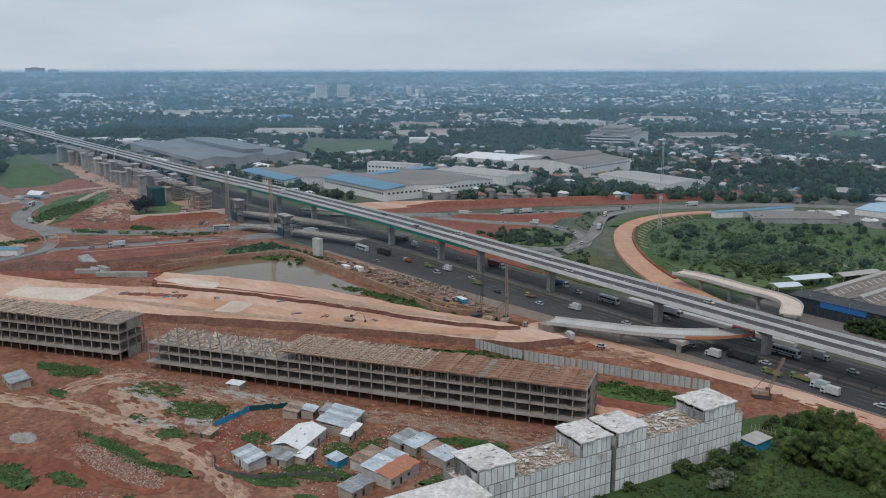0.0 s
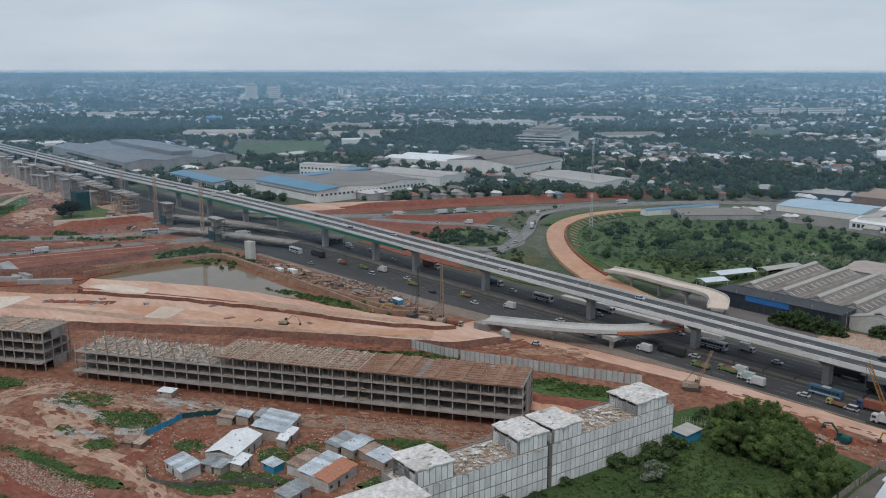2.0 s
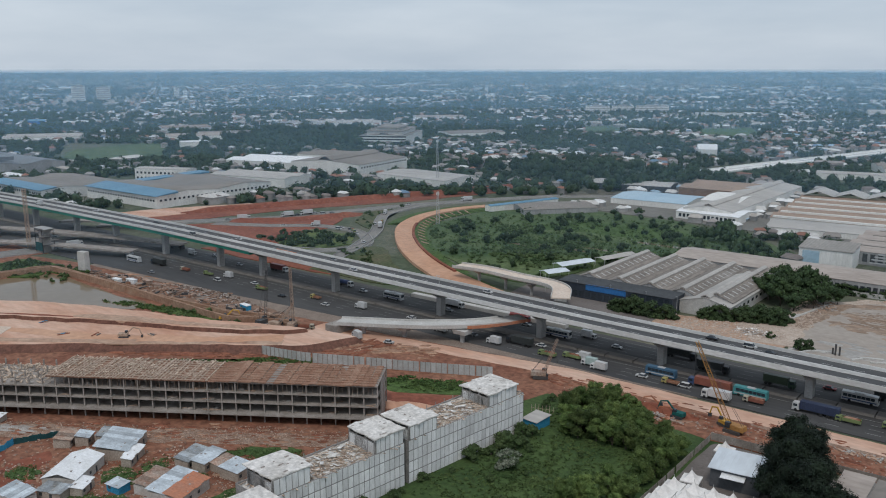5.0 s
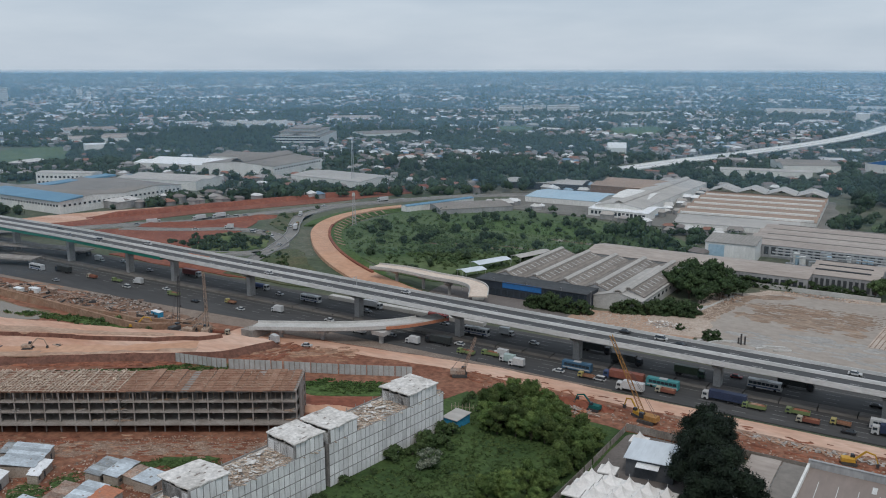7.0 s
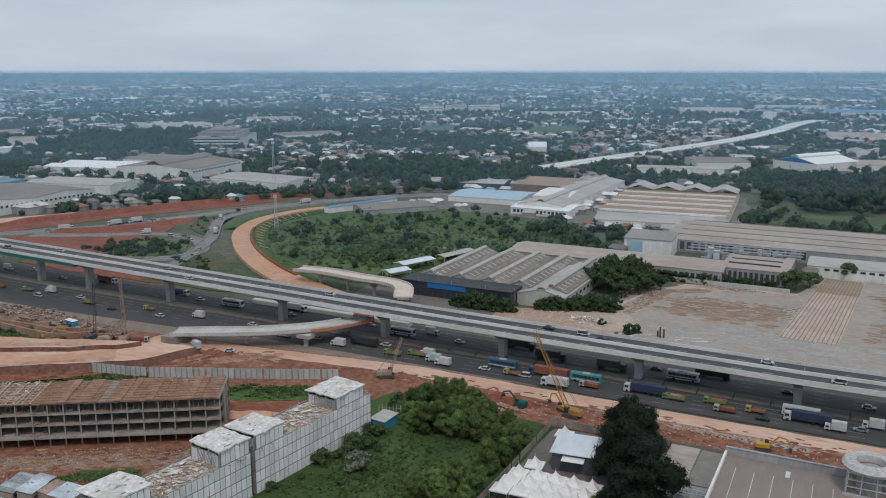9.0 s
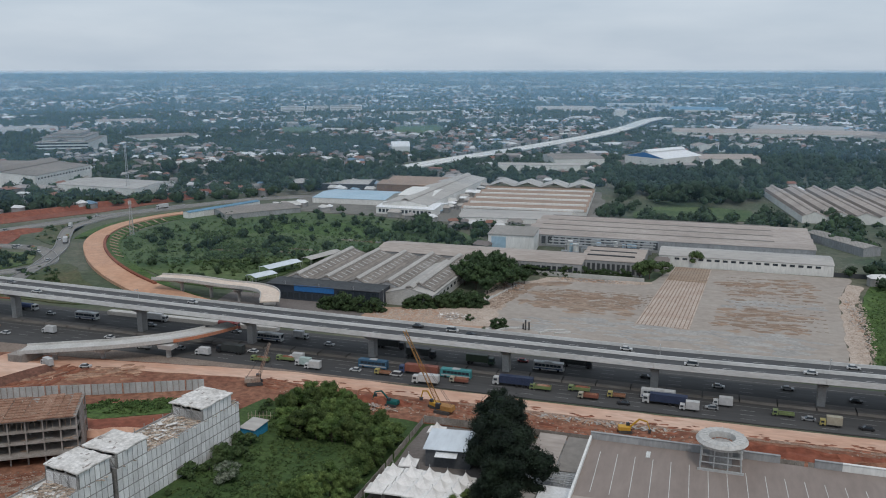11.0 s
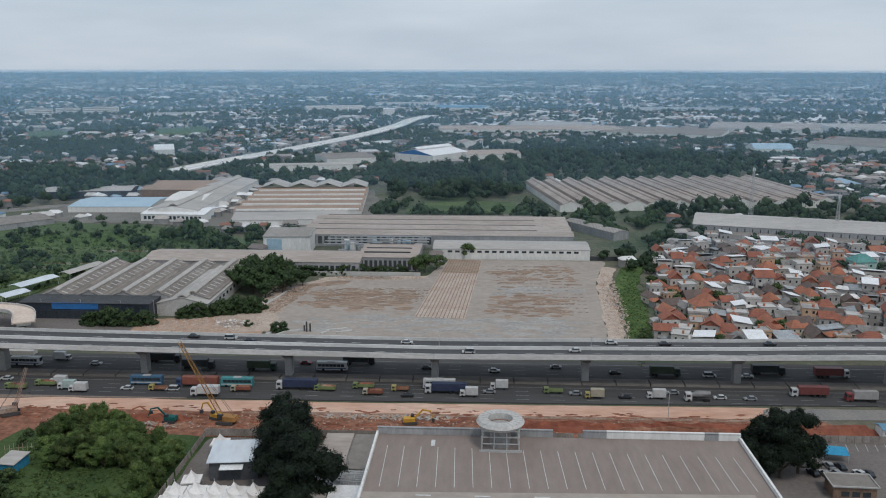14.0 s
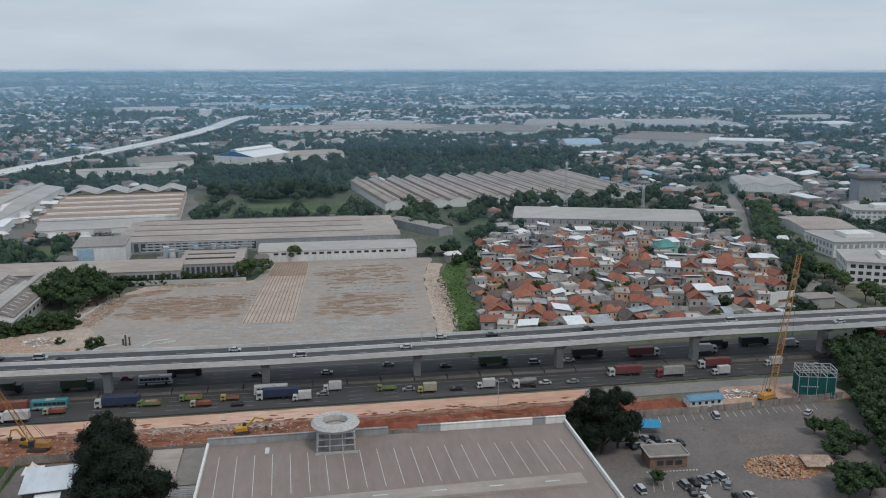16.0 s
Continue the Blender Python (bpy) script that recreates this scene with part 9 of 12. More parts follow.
SKIP = FOOTPRINTS + [
    [(-335, 600), (-335, 700), (-300, 790), (-170, 800), (-80, 790), (-75, 570), (-260, 580)],
    [(-786, 1442), (-744, 1503), (-651, 1320), (-692, 1269)], [(-595, 1513), (-521, 1589), (-434, 1384), (-511, 1314)],
    [(-800, 236), (-800, 330), (-560, 330), (-230, 330), (60, 318), (560, 330), (560, 240)],
    [(-950, -60), (-950, 262), (-640, 262), (-130, 262), (-60, 245), (250, 262), (180, -60)],
    [(-120, 310), (-125, 440), (-30, 450), (-20, 490), (78, 488), (100, 318)],
    VILLAGE, [(225, 320), (300, 480), (390, 440), (300, 300)],
    ] + [[(-235, 345), (-225, 455), (-200, 480), (-30, 490), (-32, 430), (-125, 425), (-118, 350)],
    [(-135, 480), (-120, 600), (66, 600), (70, 480)], [(40, 640), (10, 790), (240, 840), (300, 690)],
    [(130, 570), (150, 616), (275, 578), (262, 520)], [(62, 500), (62, 660), (136, 668), (132, 600), (112, 548), (98, 498)],
    [(-390, 560), (-395, 640), (-330, 660), (-250, 640), (-170, 800), (-90, 790), (-90, 590), (-250, 560)],
    [(-292, 685), (-292, 745), (-205, 745), (-205, 685)],
    ] + [[(-560, 290), (-640, 330), (-540, 470), (-440, 590), (-370, 640), (-370, 540), (-230, 360), (-240, 320)],
    [(-810, 345), (-810, 440), (-760, 520), (-690, 520), (-690, 560), (-580, 560), (-585, 380)],
    [(-1160, 345), (-1150, 490), (-880, 490), (-880, 340)],
    [(-695, 610), (-705, 720), (-600, 740), (-590, 625)], [(-580, 615), (-580, 690), (-475, 690), (-475, 610)],
    [(-800, 600), (-830, 760), (-690, 790), (-680, 640)], [(-860, 900), (-930, 1030), (-840, 1060), (-790, 930)],
    [(-970, 500), (-1210, 650), (-1090, 730), (-890, 600)], [(-1190, 140), (-1190, 275), (-820, 270), (-820, 140)],
    ] + [[(-370, 850), (-325, 1020), (-235, 1300), (-190, 1530), (-165, 1930), (-80, 1930), (-112, 1700), (-130, 1500), (-170, 1300), (-270, 1000), (-300, 850)],
    [(-125, 1005), (-60, 1090), (0, 1040), (-60, 950)], 
    [(-380, 340), (-400, 560), (-240, 600), (-120, 520), (-220, 350)],
    [(380, 665), (350, 760), (420, 790), (450, 700)], [(262, 440), (272, 504), (294, 551), (328, 620), (358, 693), (376, 693), (346, 620), (314, 551), (290, 504), (278, 440)], [(300, 440), (300, 484), (352, 484), (352, 440)], [(436, 612), (436, 640), (464, 640), (464, 612)], ] + [[(-245, 312), (-245, 362), (-92, 362), (-92, 312)], [(-62, 640), (-58, 700), (30, 712), (34, 645)],
]
GREEN = [[(-110, 600), (-90, 900), (60, 900), (45, 650), (70, 610)], [(20, 860), (-10, 1150), (170, 1220), (330, 1000), (260, 860)], [(66, 600), (90, 650), (290, 690), (300, 590), (140, 625)],
         [(-330, 600), (-400, 700), (-560, 760), (-450, 900), (-250, 800), (-250, 700)], [(-1000, 700), (-1300, 900), (-1100, 1150), (-800, 850)], [(-1400, 300), (-1900, 600), (-1500, 800), (-1200, 500)]]


TOWN = [[(300, 620), (330, 780), (300, 1000), (420, 1060), (1000, 1000), (900, 600), (520, 560)], [(-560, 720), (-700, 900), (-420, 1000), (-360, 860)], [(-420, 1010), (-300, 1400), (-210, 1380), (-330, 1050)]]
THIN = [(-720, 760), (-590, 840), (-420, 1060), (-560, 1300), (-790, 1716), (-1130, 2440), (-1750, 2000), (-1300, 1250)]


def scatter(r0, r1, step, seed):
    rng = np.random.default_rng(seed)
    xs = np.arange(-r1, r1, step)
    x, y = (a.ravel() for a in np.meshgrid(xs, np.arange(-100, r1, step)))
    x, y = x + rng.uniform(-0.45, 0.45, len(x)) * step, y + rng.uniform(-0.45, 0.45, len(y)) * step
    r, az = np.hypot(x, y), np.degrees(np.arctan2(x, y))
    keep = (r >= r0) & (r < r1) & (az > -94) & (az < 44)
    x, y = x[keep], y[keep]
    if r0 < 2600:
        for poly in SKIP:
            m = ~inside(x, y, poly)
            x, y = x[m], y[m]
    # built-up and green quarters, from two scales of noise
    u = np.array([0.75 * noise.noise(Vector((a / 260.0, b / 260.0, 3.1))) + 0.5 * noise.noise(Vector((a / 90.0, b / 90.0, 7.7))) + 0.55 * noise.noise(Vector((a / 36.0, b / 36.0, 1.7))) for a, b in zip(x, y)])
    green = np.zeros(len(x), bool)
    for poly in GREEN:
        green |= inside(x, y, poly)
    town = np.zeros(len(x), bool)
    for poly in TOWN:
        town |= inside(x, y, poly)
    u = np.where(inside(x, y, THIN), u - 0.16, u)
    return x, y, np.where(green, -1.0, np.where(town, np.maximum(u, 0.4), u)), rng


def houses_at(x, y, rng, size, name, label, low=3.2, high=6.5, cover="far_roof", wide=0.0):
    n = len(x)
    far = (EYE_Z - ground_z(np.hypot(x, y))) / EYE_Z
    w, d = far * size * rng.uniform(0.8, 1.6, n), far * size * rng.uniform(0.7, 1.2, n)
    big = (rng.random(n) < 0.05) | (wide > 0)
    w, d = np.where(big, w * (wide or 2.4), w), np.where(big, d * 1.6, d)
    h = rng.uniform(low, high, n) * far
    rise = np.where(big, 0.12, 0.30) * d
    z0 = ground_z(np.hypot(x, y)) - 0.5
    a = rng.choice([0.1, 0.1, 1.67, 0.5, -0.4], n) + rng.uniform(-0.15, 0.15, n)
    ca, sa = np.cos(a), np.sin(a)
    def P(u, v, z):
        return np.stack([x + u * ca - v * sa, y + u * sa + v * ca, z], -1)
    W, D = w / 2, d / 2
    e = 0.5
    walls = [P(i * W, j * D, zz) for zz in (z0, z0 + h) for i, j in ((-1, -1), (1, -1), (1, 1), (-1, 1))]
    roof = [P(i * (W + e), j * (D + e), z0 + h) for i, j in ((-1, -1), (1, -1), (1, 1), (-1, 1))] + [P(-W * 0.8, 0 * D, z0 + h + rise), P(W * 0.8, 0 * D, z0 + h + rise)]
    v = np.stack(walls + roof, 1).reshape(-1, 3)
    o = (np.arange(n) * 14)[:, None]
    wf = np.concatenate([o + np.array(f) for f in ((0, 1, 5, 4), (1, 2, 6, 5), (2, 3, 7, 6), (3, 0, 4, 7))])
    rq = np.concatenate([o + np.array(f) for f in ((8, 9, 13, 12), (10, 11, 12, 13))])
    rt = np.concatenate([o + np.array(f) for f in ((9, 10, 13), (11, 8, 12))])
    me = np_mesh(name, v, [(wf, 0), (rq, 1), (rt, 1)], [M["far_wall"], M[cover]])
    tagged(new(name, me), label, "houses", kind="stuff")


def blob(rng, sub, rough):
    bm = bmesh.new()
    bmesh.ops.create_icosphere(bm, subdivisions=sub, radius=1.0)
    bm.verts.index_update()
    v = np.array([q.co for q in bm.verts])
    f = np.array([[q.index for q in k.verts] for k in bm.faces])
    bm.free()
    return v * (1 + rng.uniform(-rough, rough, (len(v), 1))), f


def trees_at(x, y, rng, size, name, label, kind, leaf=None):
    """Many trees in one mesh: leaf-clump crowns near by, rough blobs far off."""
    n = len(x)
    forms = []
    for k in range(6):
        if kind == "leafy":
            lumps = [(0, 0, 0.9, 0.5)] + [(0.5 * math.cos(a), 0.5 * math.sin(a), rng.uniform(0.5, 0.85), rng.uniform(0.34, 0.48)) for a in rng.uniform(0, 6.28, 4)]
            v, f = leaf_cloud(rng, lumps, 120, 0.15)
            bv, bf = [], []
            c = len(v)
            for lx, ly, lz, lr in lumps:
                q, g = blob(rng, 1, 0.2)
                bv.append(q * lr * 0.8 + np.array([lx, ly, lz]))
                bf.append(g + c)
                c += len(q)
            forms.append((np.concatenate([v] + bv), f, np.concatenate(bf)))
        else:
            m, leaves = {"blobs": (2, 40), "clumps": (1, 15), "specks": (1, 0)}[kind]
            lumps = [(rng.uniform(-0.45, 0.45), rng.uniform(-0.45, 0.45), rng.uniform(0.4, 0.8), rng.uniform(0.36, 0.66) * (1.0 if kind == "specks" else 1.22)) for j in range(m)]
            v, f = leaf_cloud(rng, lumps, leaves, 0.26) if leaves else (np.zeros((0, 3)), np.zeros((0, 4), int))
            bv, bf, c = [], [], len(v)
            for lx, ly, lz, lr in lumps:
                q, g = blob(rng, 1, 0.3)
                bv.append(q * lr * 0.92 * np.array([rng.uniform(0.8, 1.2), rng.uniform(0.8, 1.2), rng.uniform(0.65, 0.95)]) + np.array([lx, ly, lz]))
                bf.append(g + c)
                c += len(q)
            forms.append((np.concatenate([v] + bv), f, np.concatenate(bf)))
    pick = rng.integers(0, 6, n)
    V, Q, T, base = [], [], [], 0
    z0 = ground_z(np.hypot(x, y)) - 0.6
    for k, (v, f, t) in enumerate(forms):
        i = np.where(pick == k)[0]
        if not len(i):
            continue
        far = (EYE_Z - ground_z(np.hypot(x[i], y[i]))) / EYE_Z
        a, s = rng.uniform(0, 6.28, len(i)), far * size * rng.uniform(0.6, 1.35, len(i))
        ca, sa = np.cos(a)[:, None], np.sin(a)[:, None]
        px = (v[None, :, 0] * ca - v[None, :, 1] * sa) * s[:, None] + x[i][:, None]
        py = (v[None, :, 0] * sa + v[None, :, 1] * ca) * s[:, None] + y[i][:, None]
        pz = v[None, :, 2] * s[:, None] * rng.uniform(0.8, 1.3, len(i))[:, None] + z0[i][:, None]
        V.append(np.stack([px, py, pz], -1).reshape(-1, 3))
        o = base + np.arange(len(i))[:, None, None] * len(v)
        Q.append((f[None] + o).reshape(-1, 4))
        T.append((t[None] + o).reshape(-1, 3))
        base += len(i) * len(v)
    groups = [(np.concatenate(T), 0)]
    if sum(len(q) for q in Q):
        groups.append((np.concatenate(Q), 0))
    me = np_mesh(name, np.concatenate(V), groups, [leaf or M["leaf_far"]])
    tagged(new(name, me), label, "trees", kind="stuff")


for r0, r1, step, size, tsize, kind in ((318, 700, 9.5, 6.2, 5.0, "leafy"), (700, 1500, 11.0, 6.2, 6.0, "blobs"), (1500, 2600, 14.5, 7.6, 7.6, "clumps"), (2600, 3600, 23.0, 12.5, 10.5, "clumps"), (3600, 4945, 23.0, 15.0, 11.0, "specks")):
    x, y, u, rng = scatter(r0, r1, step, int(r0))
    p = rng.random(len(x))
    built = (u > (0.12 if r0 < 1500 else -0.05)) & (p < 0.55) | (u > -0.5) & (p < 0.09)
    long = built & (rng.random(len(x)) < (0.03 if r0 < 1500 else 0.06))
    wood = ~built & (p < 0.975)
    houses_at(x[built & ~long], y[built & ~long], rng, size, "houses", "crowded small houses with mixed tiled and sheet roofs", cover="far_roof" if r0 < 1500 else "distant_roof")
    houses_at(x[long], y[long], rng, size * 1.7, "sheds", "long low sheds with pale sheet roofs", 4.5, 7.0, cover="shed_roof", wide=2.4)
    tall = wood & (u < -0.9) & (r0 < 1500)
    grown = tall & (rng.random(len(x)) < 0.45)
    trees_at(x[wood & ~tall], y[wood & ~tall], rng, tsize, "trees", "dense dark green trees between the houses", kind)
    if grown.any():
        trees_at(x[grown], y[grown], rng, tsize * 1.45, "trees", "tall broad trees of a dark green wood", "leafy")
    yard = built & ~long & (rng.random(len(x)) < 0.6)
    trees_at(x[yard] + rng.uniform(-4, 4, yard.sum()), y[yard] - 0.5 * step, rng, tsize * 0.72, "trees", "garden trees in front of the small houses", kind if r0 < 700 else "clumps" if r0 < 2600 else "specks")
patch("grass_field", [(-786, 1442), (-744, 1503), (-651, 1320), (-692, 1269)], 0.2, M["meadow"], "open green plot among the suburbs", "grass", 6, 20, 141)
patch("grass_field", [(-595, 1513), (-521, 1589), (-434, 1384), (-511, 1314)], 0.2, M["grass"], "deep green plot beside the far viaduct", "grass", 6, 20, 142)

village_filling()

rng = np.random.default_rng(90)
patch("factory_yard", [(-338, 596), (-345, 690), (-300, 760), (-100, 770), (-70, 620), (-95, 575), (-250, 590)], 0.08, M["factory_ground"], "worn paved yard between the factories", "yard", 2, 12, 171)
x, y = rng.uniform(-345, -70, 420), rng.uniform(575, 770, 420)
m = inside(x, y, [(-338, 600), (-335, 628), (-255, 592), (-160, 560), (-105, 575), (-180, 582), (-248, 598)]) | inside(x, y, [(-338, 690), (-296, 700), (-296, 760), (-340, 760)]) | inside(x, y, [(-206, 610), (-190, 625), (-200, 760), (-208, 760)])
houses_at(x[m], y[m], rng, 6.5, "sheds", "small grey sheds and canopies in the factory yard", 2.6, 4.5, cover="shed_roof")
x, y = rng.uniform(-345, -70, 260), rng.uniform(560, 770, 260)
m = inside(x, y, [(-338, 596), (-255, 586), (-160, 552), (-100, 560), (-105, 570), (-160, 566), (-250, 596), (-338, 606)])
trees_at(x[m], y[m], rng, 4.2, "trees", "trees along the factory fence", "leafy", M["leaf_edge"])
MARSH = [(-235, 366), (-262, 372), (-318, 402), (-358, 442), (-370, 480), (-370, 535), (-325, 585), (-240, 580), (-165, 540), (-125, 498), (-135, 458), (-205, 455), (-226, 400)]
rng = np.random.default_rng(77)
x, y = rng.uniform(-375, -120, 7200), rng.uniform(362, 590, 7200)
u = np.array([noise.noise(Vector((a / 55.0, b / 40.0, 1.3))) for a, b in zip(x, y)])
m = inside(x, y, MARSH) & (((u > 0.06) | (rng.random(len(x)) < 0.22)) & ((y < 478 - 0.25 * (x + 250)) | (rng.random(len(x)) < 0.16)))
trees_at(x[m], y[m], rng, 1.55, "shrubs", "dense shrubs and young trees in the marsh", "leafy", M["leaf_marsh"])
x, y = rng.uniform(-375, -120, 170), rng.uniform(362, 590, 170)
m = inside(x, y, MARSH)
trees_at(x[m], y[m], rng, 3.6, "trees", "scattered darker trees in the marsh", "leafy", M["leaf_far"])
x, y = rng.uniform(-205, -130, 70), rng.uniform(452, 585, 70)
m = inside(x, y, [(-205, 482), (-205, 560), (-150, 560), (-128, 500), (-140, 482)])
trees_at(x[m], y[m], rng, 6.0, "trees", "dark trees along the edge of the marsh", "leafy", M["leaf_edge"])
x, y = rng.uniform(-450, -270, 700), rng.uniform(316, 525, 700)
m = inside(x, y, [(-345, 320), (-305, 318), (-318, 342), (-352, 384), (-370, 368), (-342, 346)]) | inside(x, y, [(-396, 428), (-420, 456), (-435, 486), (-440, 518), (-446, 472), (-425, 440)])
trees_at(x[m], y[m], rng, 2.0, "shrubs", "dark shrubs between the loop road and the ramp", "leafy", M["leaf_hedge"])
x, y = rng.uniform(-440, -340, 340), rng.uniform(330, 430, 340)
m = inside(x, y, [(-425, 345), (-385, 352), (-372, 378), (-386, 402), (-420, 396), (-440, 372)])
trees_at(x[m], y[m], rng, 2.6, "shrubs", "shrubs inside the loop road", "leafy", M["leaf_far"])
x, y = rng.uniform(-495, -440, 420), rng.uniform(192, 240, 420)
m = inside(x, y, [(-486, 200), (-490, 231), (-457, 237), (-447, 230), (-452, 208), (-469, 198)])
trees_at(x[m], y[m], rng, 1.6, "shrubs", "dense tall weeds above the pond", "leafy", M["leaf_hedge"])
x, y = np.concatenate([rng.uniform(-455, -425, 60), rng.uniform(-350, -290, 60)]), np.concatenate([rng.uniform(212, 238, 60), rng.uniform(214, 232, 60)])
trees_at(x, y, rng, 1.5, "shrubs", "weeds and shrubs on the pond bank", "leafy", M["leaf_olive"])


x, y = rng.uniform(-1342, -930, 300), rng.uniform(140, 240, 300)
m = inside(x, y, [(-1342, 215), (-1306, 236), (-1120, 200), (-960, 160), (-940, 140), (-1100, 150)])
trees_at(x[m], y[m], rng, 8.0, "trees", "dark trees beside the green field", "leafy", M["leaf_far"])


x, y = rng.uniform(-130, 150, 900), rng.uniform(500, 870, 900)
m = np.zeros(len(x), bool)
for poly in ([(76, 566), (66, 610), (70, 650), (82, 678), (138, 660), (132, 620), (112, 590), (116, 550), (104, 524), (94, 560)], [(-88, 690), (-66, 722), (-64, 820), (-90, 850), (-92, 790), (-78, 720)], [(-52, 716), (34, 742), (40, 800), (-52, 862)], [(-50, 632), (58, 634), (60, 644), (-50, 641)]):
    m |= inside(x, y, poly)
trees_at(x[m], y[m], rng, 5.4, "trees", "dark trees between the factories", "leafy", M["leaf_edge"])
patch("grass_patch", [(-58, 642), (-56, 690), (-10, 706), (28, 700), (32, 650), (-20, 640)], 0.2, M["meadow"], "light green clearing among the trees", "grass", 3, 8, 140)


# ---- weeds, tufts and stones on the building site ----
def tufts(name, areas, n, size, label, seed, leaf, ragged=0.45, rise=0.35):
    """Low weeds scattered over ellipses (x, y, rx, ry, turn), thinning out to a ragged edge."""
    rng = np.random.default_rng(seed)
    A = np.array(areas, float)
    w = A[:, 2] * A[:, 3]
    k = rng.choice(len(A), n, p=w / w.sum())
    a, r = rng.uniform(0, 6.283, n), np.sqrt(rng.random(n)) * 1.15
    u, v = A[k, 2] * r * np.cos(a), A[k, 3] * r * np.sin(a)
    t = np.radians(A[k, 4])
    x, y = A[k, 0] + u * np.cos(t) - v * np.sin(t), A[k, 1] + u * np.sin(t) + v * np.cos(t)
    q = np.array([noise.noise(Vector((i / 4.5, j / 4.5, 2.0))) + 0.5 * noise.noise(Vector((i / 1.6, j / 1.6, 5.0))) for i, j in zip(x, y)])
    m = q * 1.6 > (r - 0.62) * 1.6 - ragged
    x, y = x[m], y[m]
    n = len(x)
    m5 = 5
    c = np.stack([np.repeat(x, m5) + rng.normal(size=n * m5) * size * 0.6, np.repeat(y, m5) + rng.normal(size=n * m5) * size * 0.6, 0.1 + rng.uniform(0.05, rise, n * m5)], -1)
    nrm = rng.normal(size=(n * m5, 3)) * 0.6 + np.array([0, 0, 0.9])
    nrm /= np.linalg.norm(nrm, axis=1, keepdims=True)
    e = np.cross(nrm, rng.normal(size=(n * m5, 3)))
    e /= np.linalg.norm(e, axis=1, keepdims=True)
    f = np.cross(nrm, e)
    s = rng.uniform(0.5, 1.2, (n * m5, 1)) * size
    V = np.stack([c - e * s, c + f * s * 0.6, c + e * s, c - f * s * 0.6], 1).reshape(-1, 3)
    me = np_mesh(name, V, [(np.arange(len(V)).reshape(-1, 4), 0)], [leaf])
    tagged(new(name, me), label, "weeds", kind="stuff")


WEEDS = [(-318, 72, 10, 6, 40), (-283, 89, 12, 6, 35), (-256, 94, 13, 8, 30), (-244, 80, 6, 4, 20), (-240, 64.5, 24, 3.5, 14), (-220, 72, 9, 2.5, 25), (-184, 149, 11, 4, 38), (-193, 104, 11, 5, 40), (-243, 36, 10, 5, 10), (-203, 115, 6, 5, 0), (-197, 92, 9, 3.5, 35),
         (-175, 150, 6, 5, 0), (-215, 41, 9, 4, 20), (-262, 76, 6, 2, 10), (-170, 128, 4, 7, 0), (-186, 128, 4, 3, 0), (-200, 125, 4, 6, 30), ] + [(-225, 100, 6, 4, 20), (-180, 94, 8, 4, 30), (-170, 84, 8, 5, 10), (-300, 61, 6, 2.5, 20), (-232, 47, 8, 3, 20), (-205, 60, 8, 2.2, 20), (-330, 66, 8, 4, 30), (-160, 108, 6, 10, 10)]
for k, (x, y, rx, ry, a) in enumerate(WEEDS):
    ca, sa = math.cos(radians(a)), math.sin(radians(a))
    ring = []
    for j in range(26):
        q = 6.283 * j / 26
        f = 0.86 + 0.42 * noise.noise(Vector((math.cos(q) * 1.6 + k * 3.1, math.sin(q) * 1.6, 0.5))) + 0.25 * noise.noise(Vector((math.cos(q) * 5 + k, math.sin(q) * 5, 2.5)))
        ring.append((x + f * (rx * math.cos(q) * ca - ry * math.sin(q) * sa), y + f * (rx * math.cos(q) * sa + ry * math.sin(q) * ca)))
    patch("weed_patch", ring, 0.19 + 0.002 * k, M["weed_ground"], "ragged patch of green weeds on the clay", "weeds", 0)
tufts("weeds", WEEDS, 15000, 0.2, "ragged green weeds on the red clay", 5, M["tuft"])
tufts("weeds", [(-588, 101, 22, 5, 100), (-600, 150, 14, 5, 40), (-590, 184, 10, 5, 20), (-562, 186, 9, 4, 40), (-512, 108, 12, 4, 70), (-700, 160, 50, 12, 145), (-545, 205, 16, 4, 70)], 2600, 1.0, "ragged weeds over the interchange", 9, M["tuft"], 0.45, 1.0)
tufts("weeds", [(-262, 184, 34, 3.5, 34), (-240, 206, 20, 3.5, 36), (-178, 222, 22, 6, 25), (-330, 222, 40, 4, 14), (-446, 230, 16, 6, 40), (-300, 218, 18, 3, 22)], 6000, 0.5, "weeds along the banks and the fence", 6, M["tuft"])
tufts("grass_tufts", [(-112, 200, 24, 42, 0), (-100, 172, 20, 30, 0), (-120, 170, 16, 30, 0), (-118, 226, 18, 20, 0)], 6500, 0.42, "tall grass and weeds in the field", 7, M["field_tuft"], 0.3, 0.2)
tufts("marsh_grass", [(-280, 500, 90, 60, 20), (-200, 470, 60, 60, 0), (-300, 430, 40, 40, 0)], 3500, 0.6, "reeds and tall grass in the marsh", 8, M["tuft"], 0.6, 1.2)
tufts("grass_tufts", [(72, 390, 6, 80, -7)], 1500, 0.35, "tall grass along the lot", 9, M["tuft"], 0.5, 0.4)


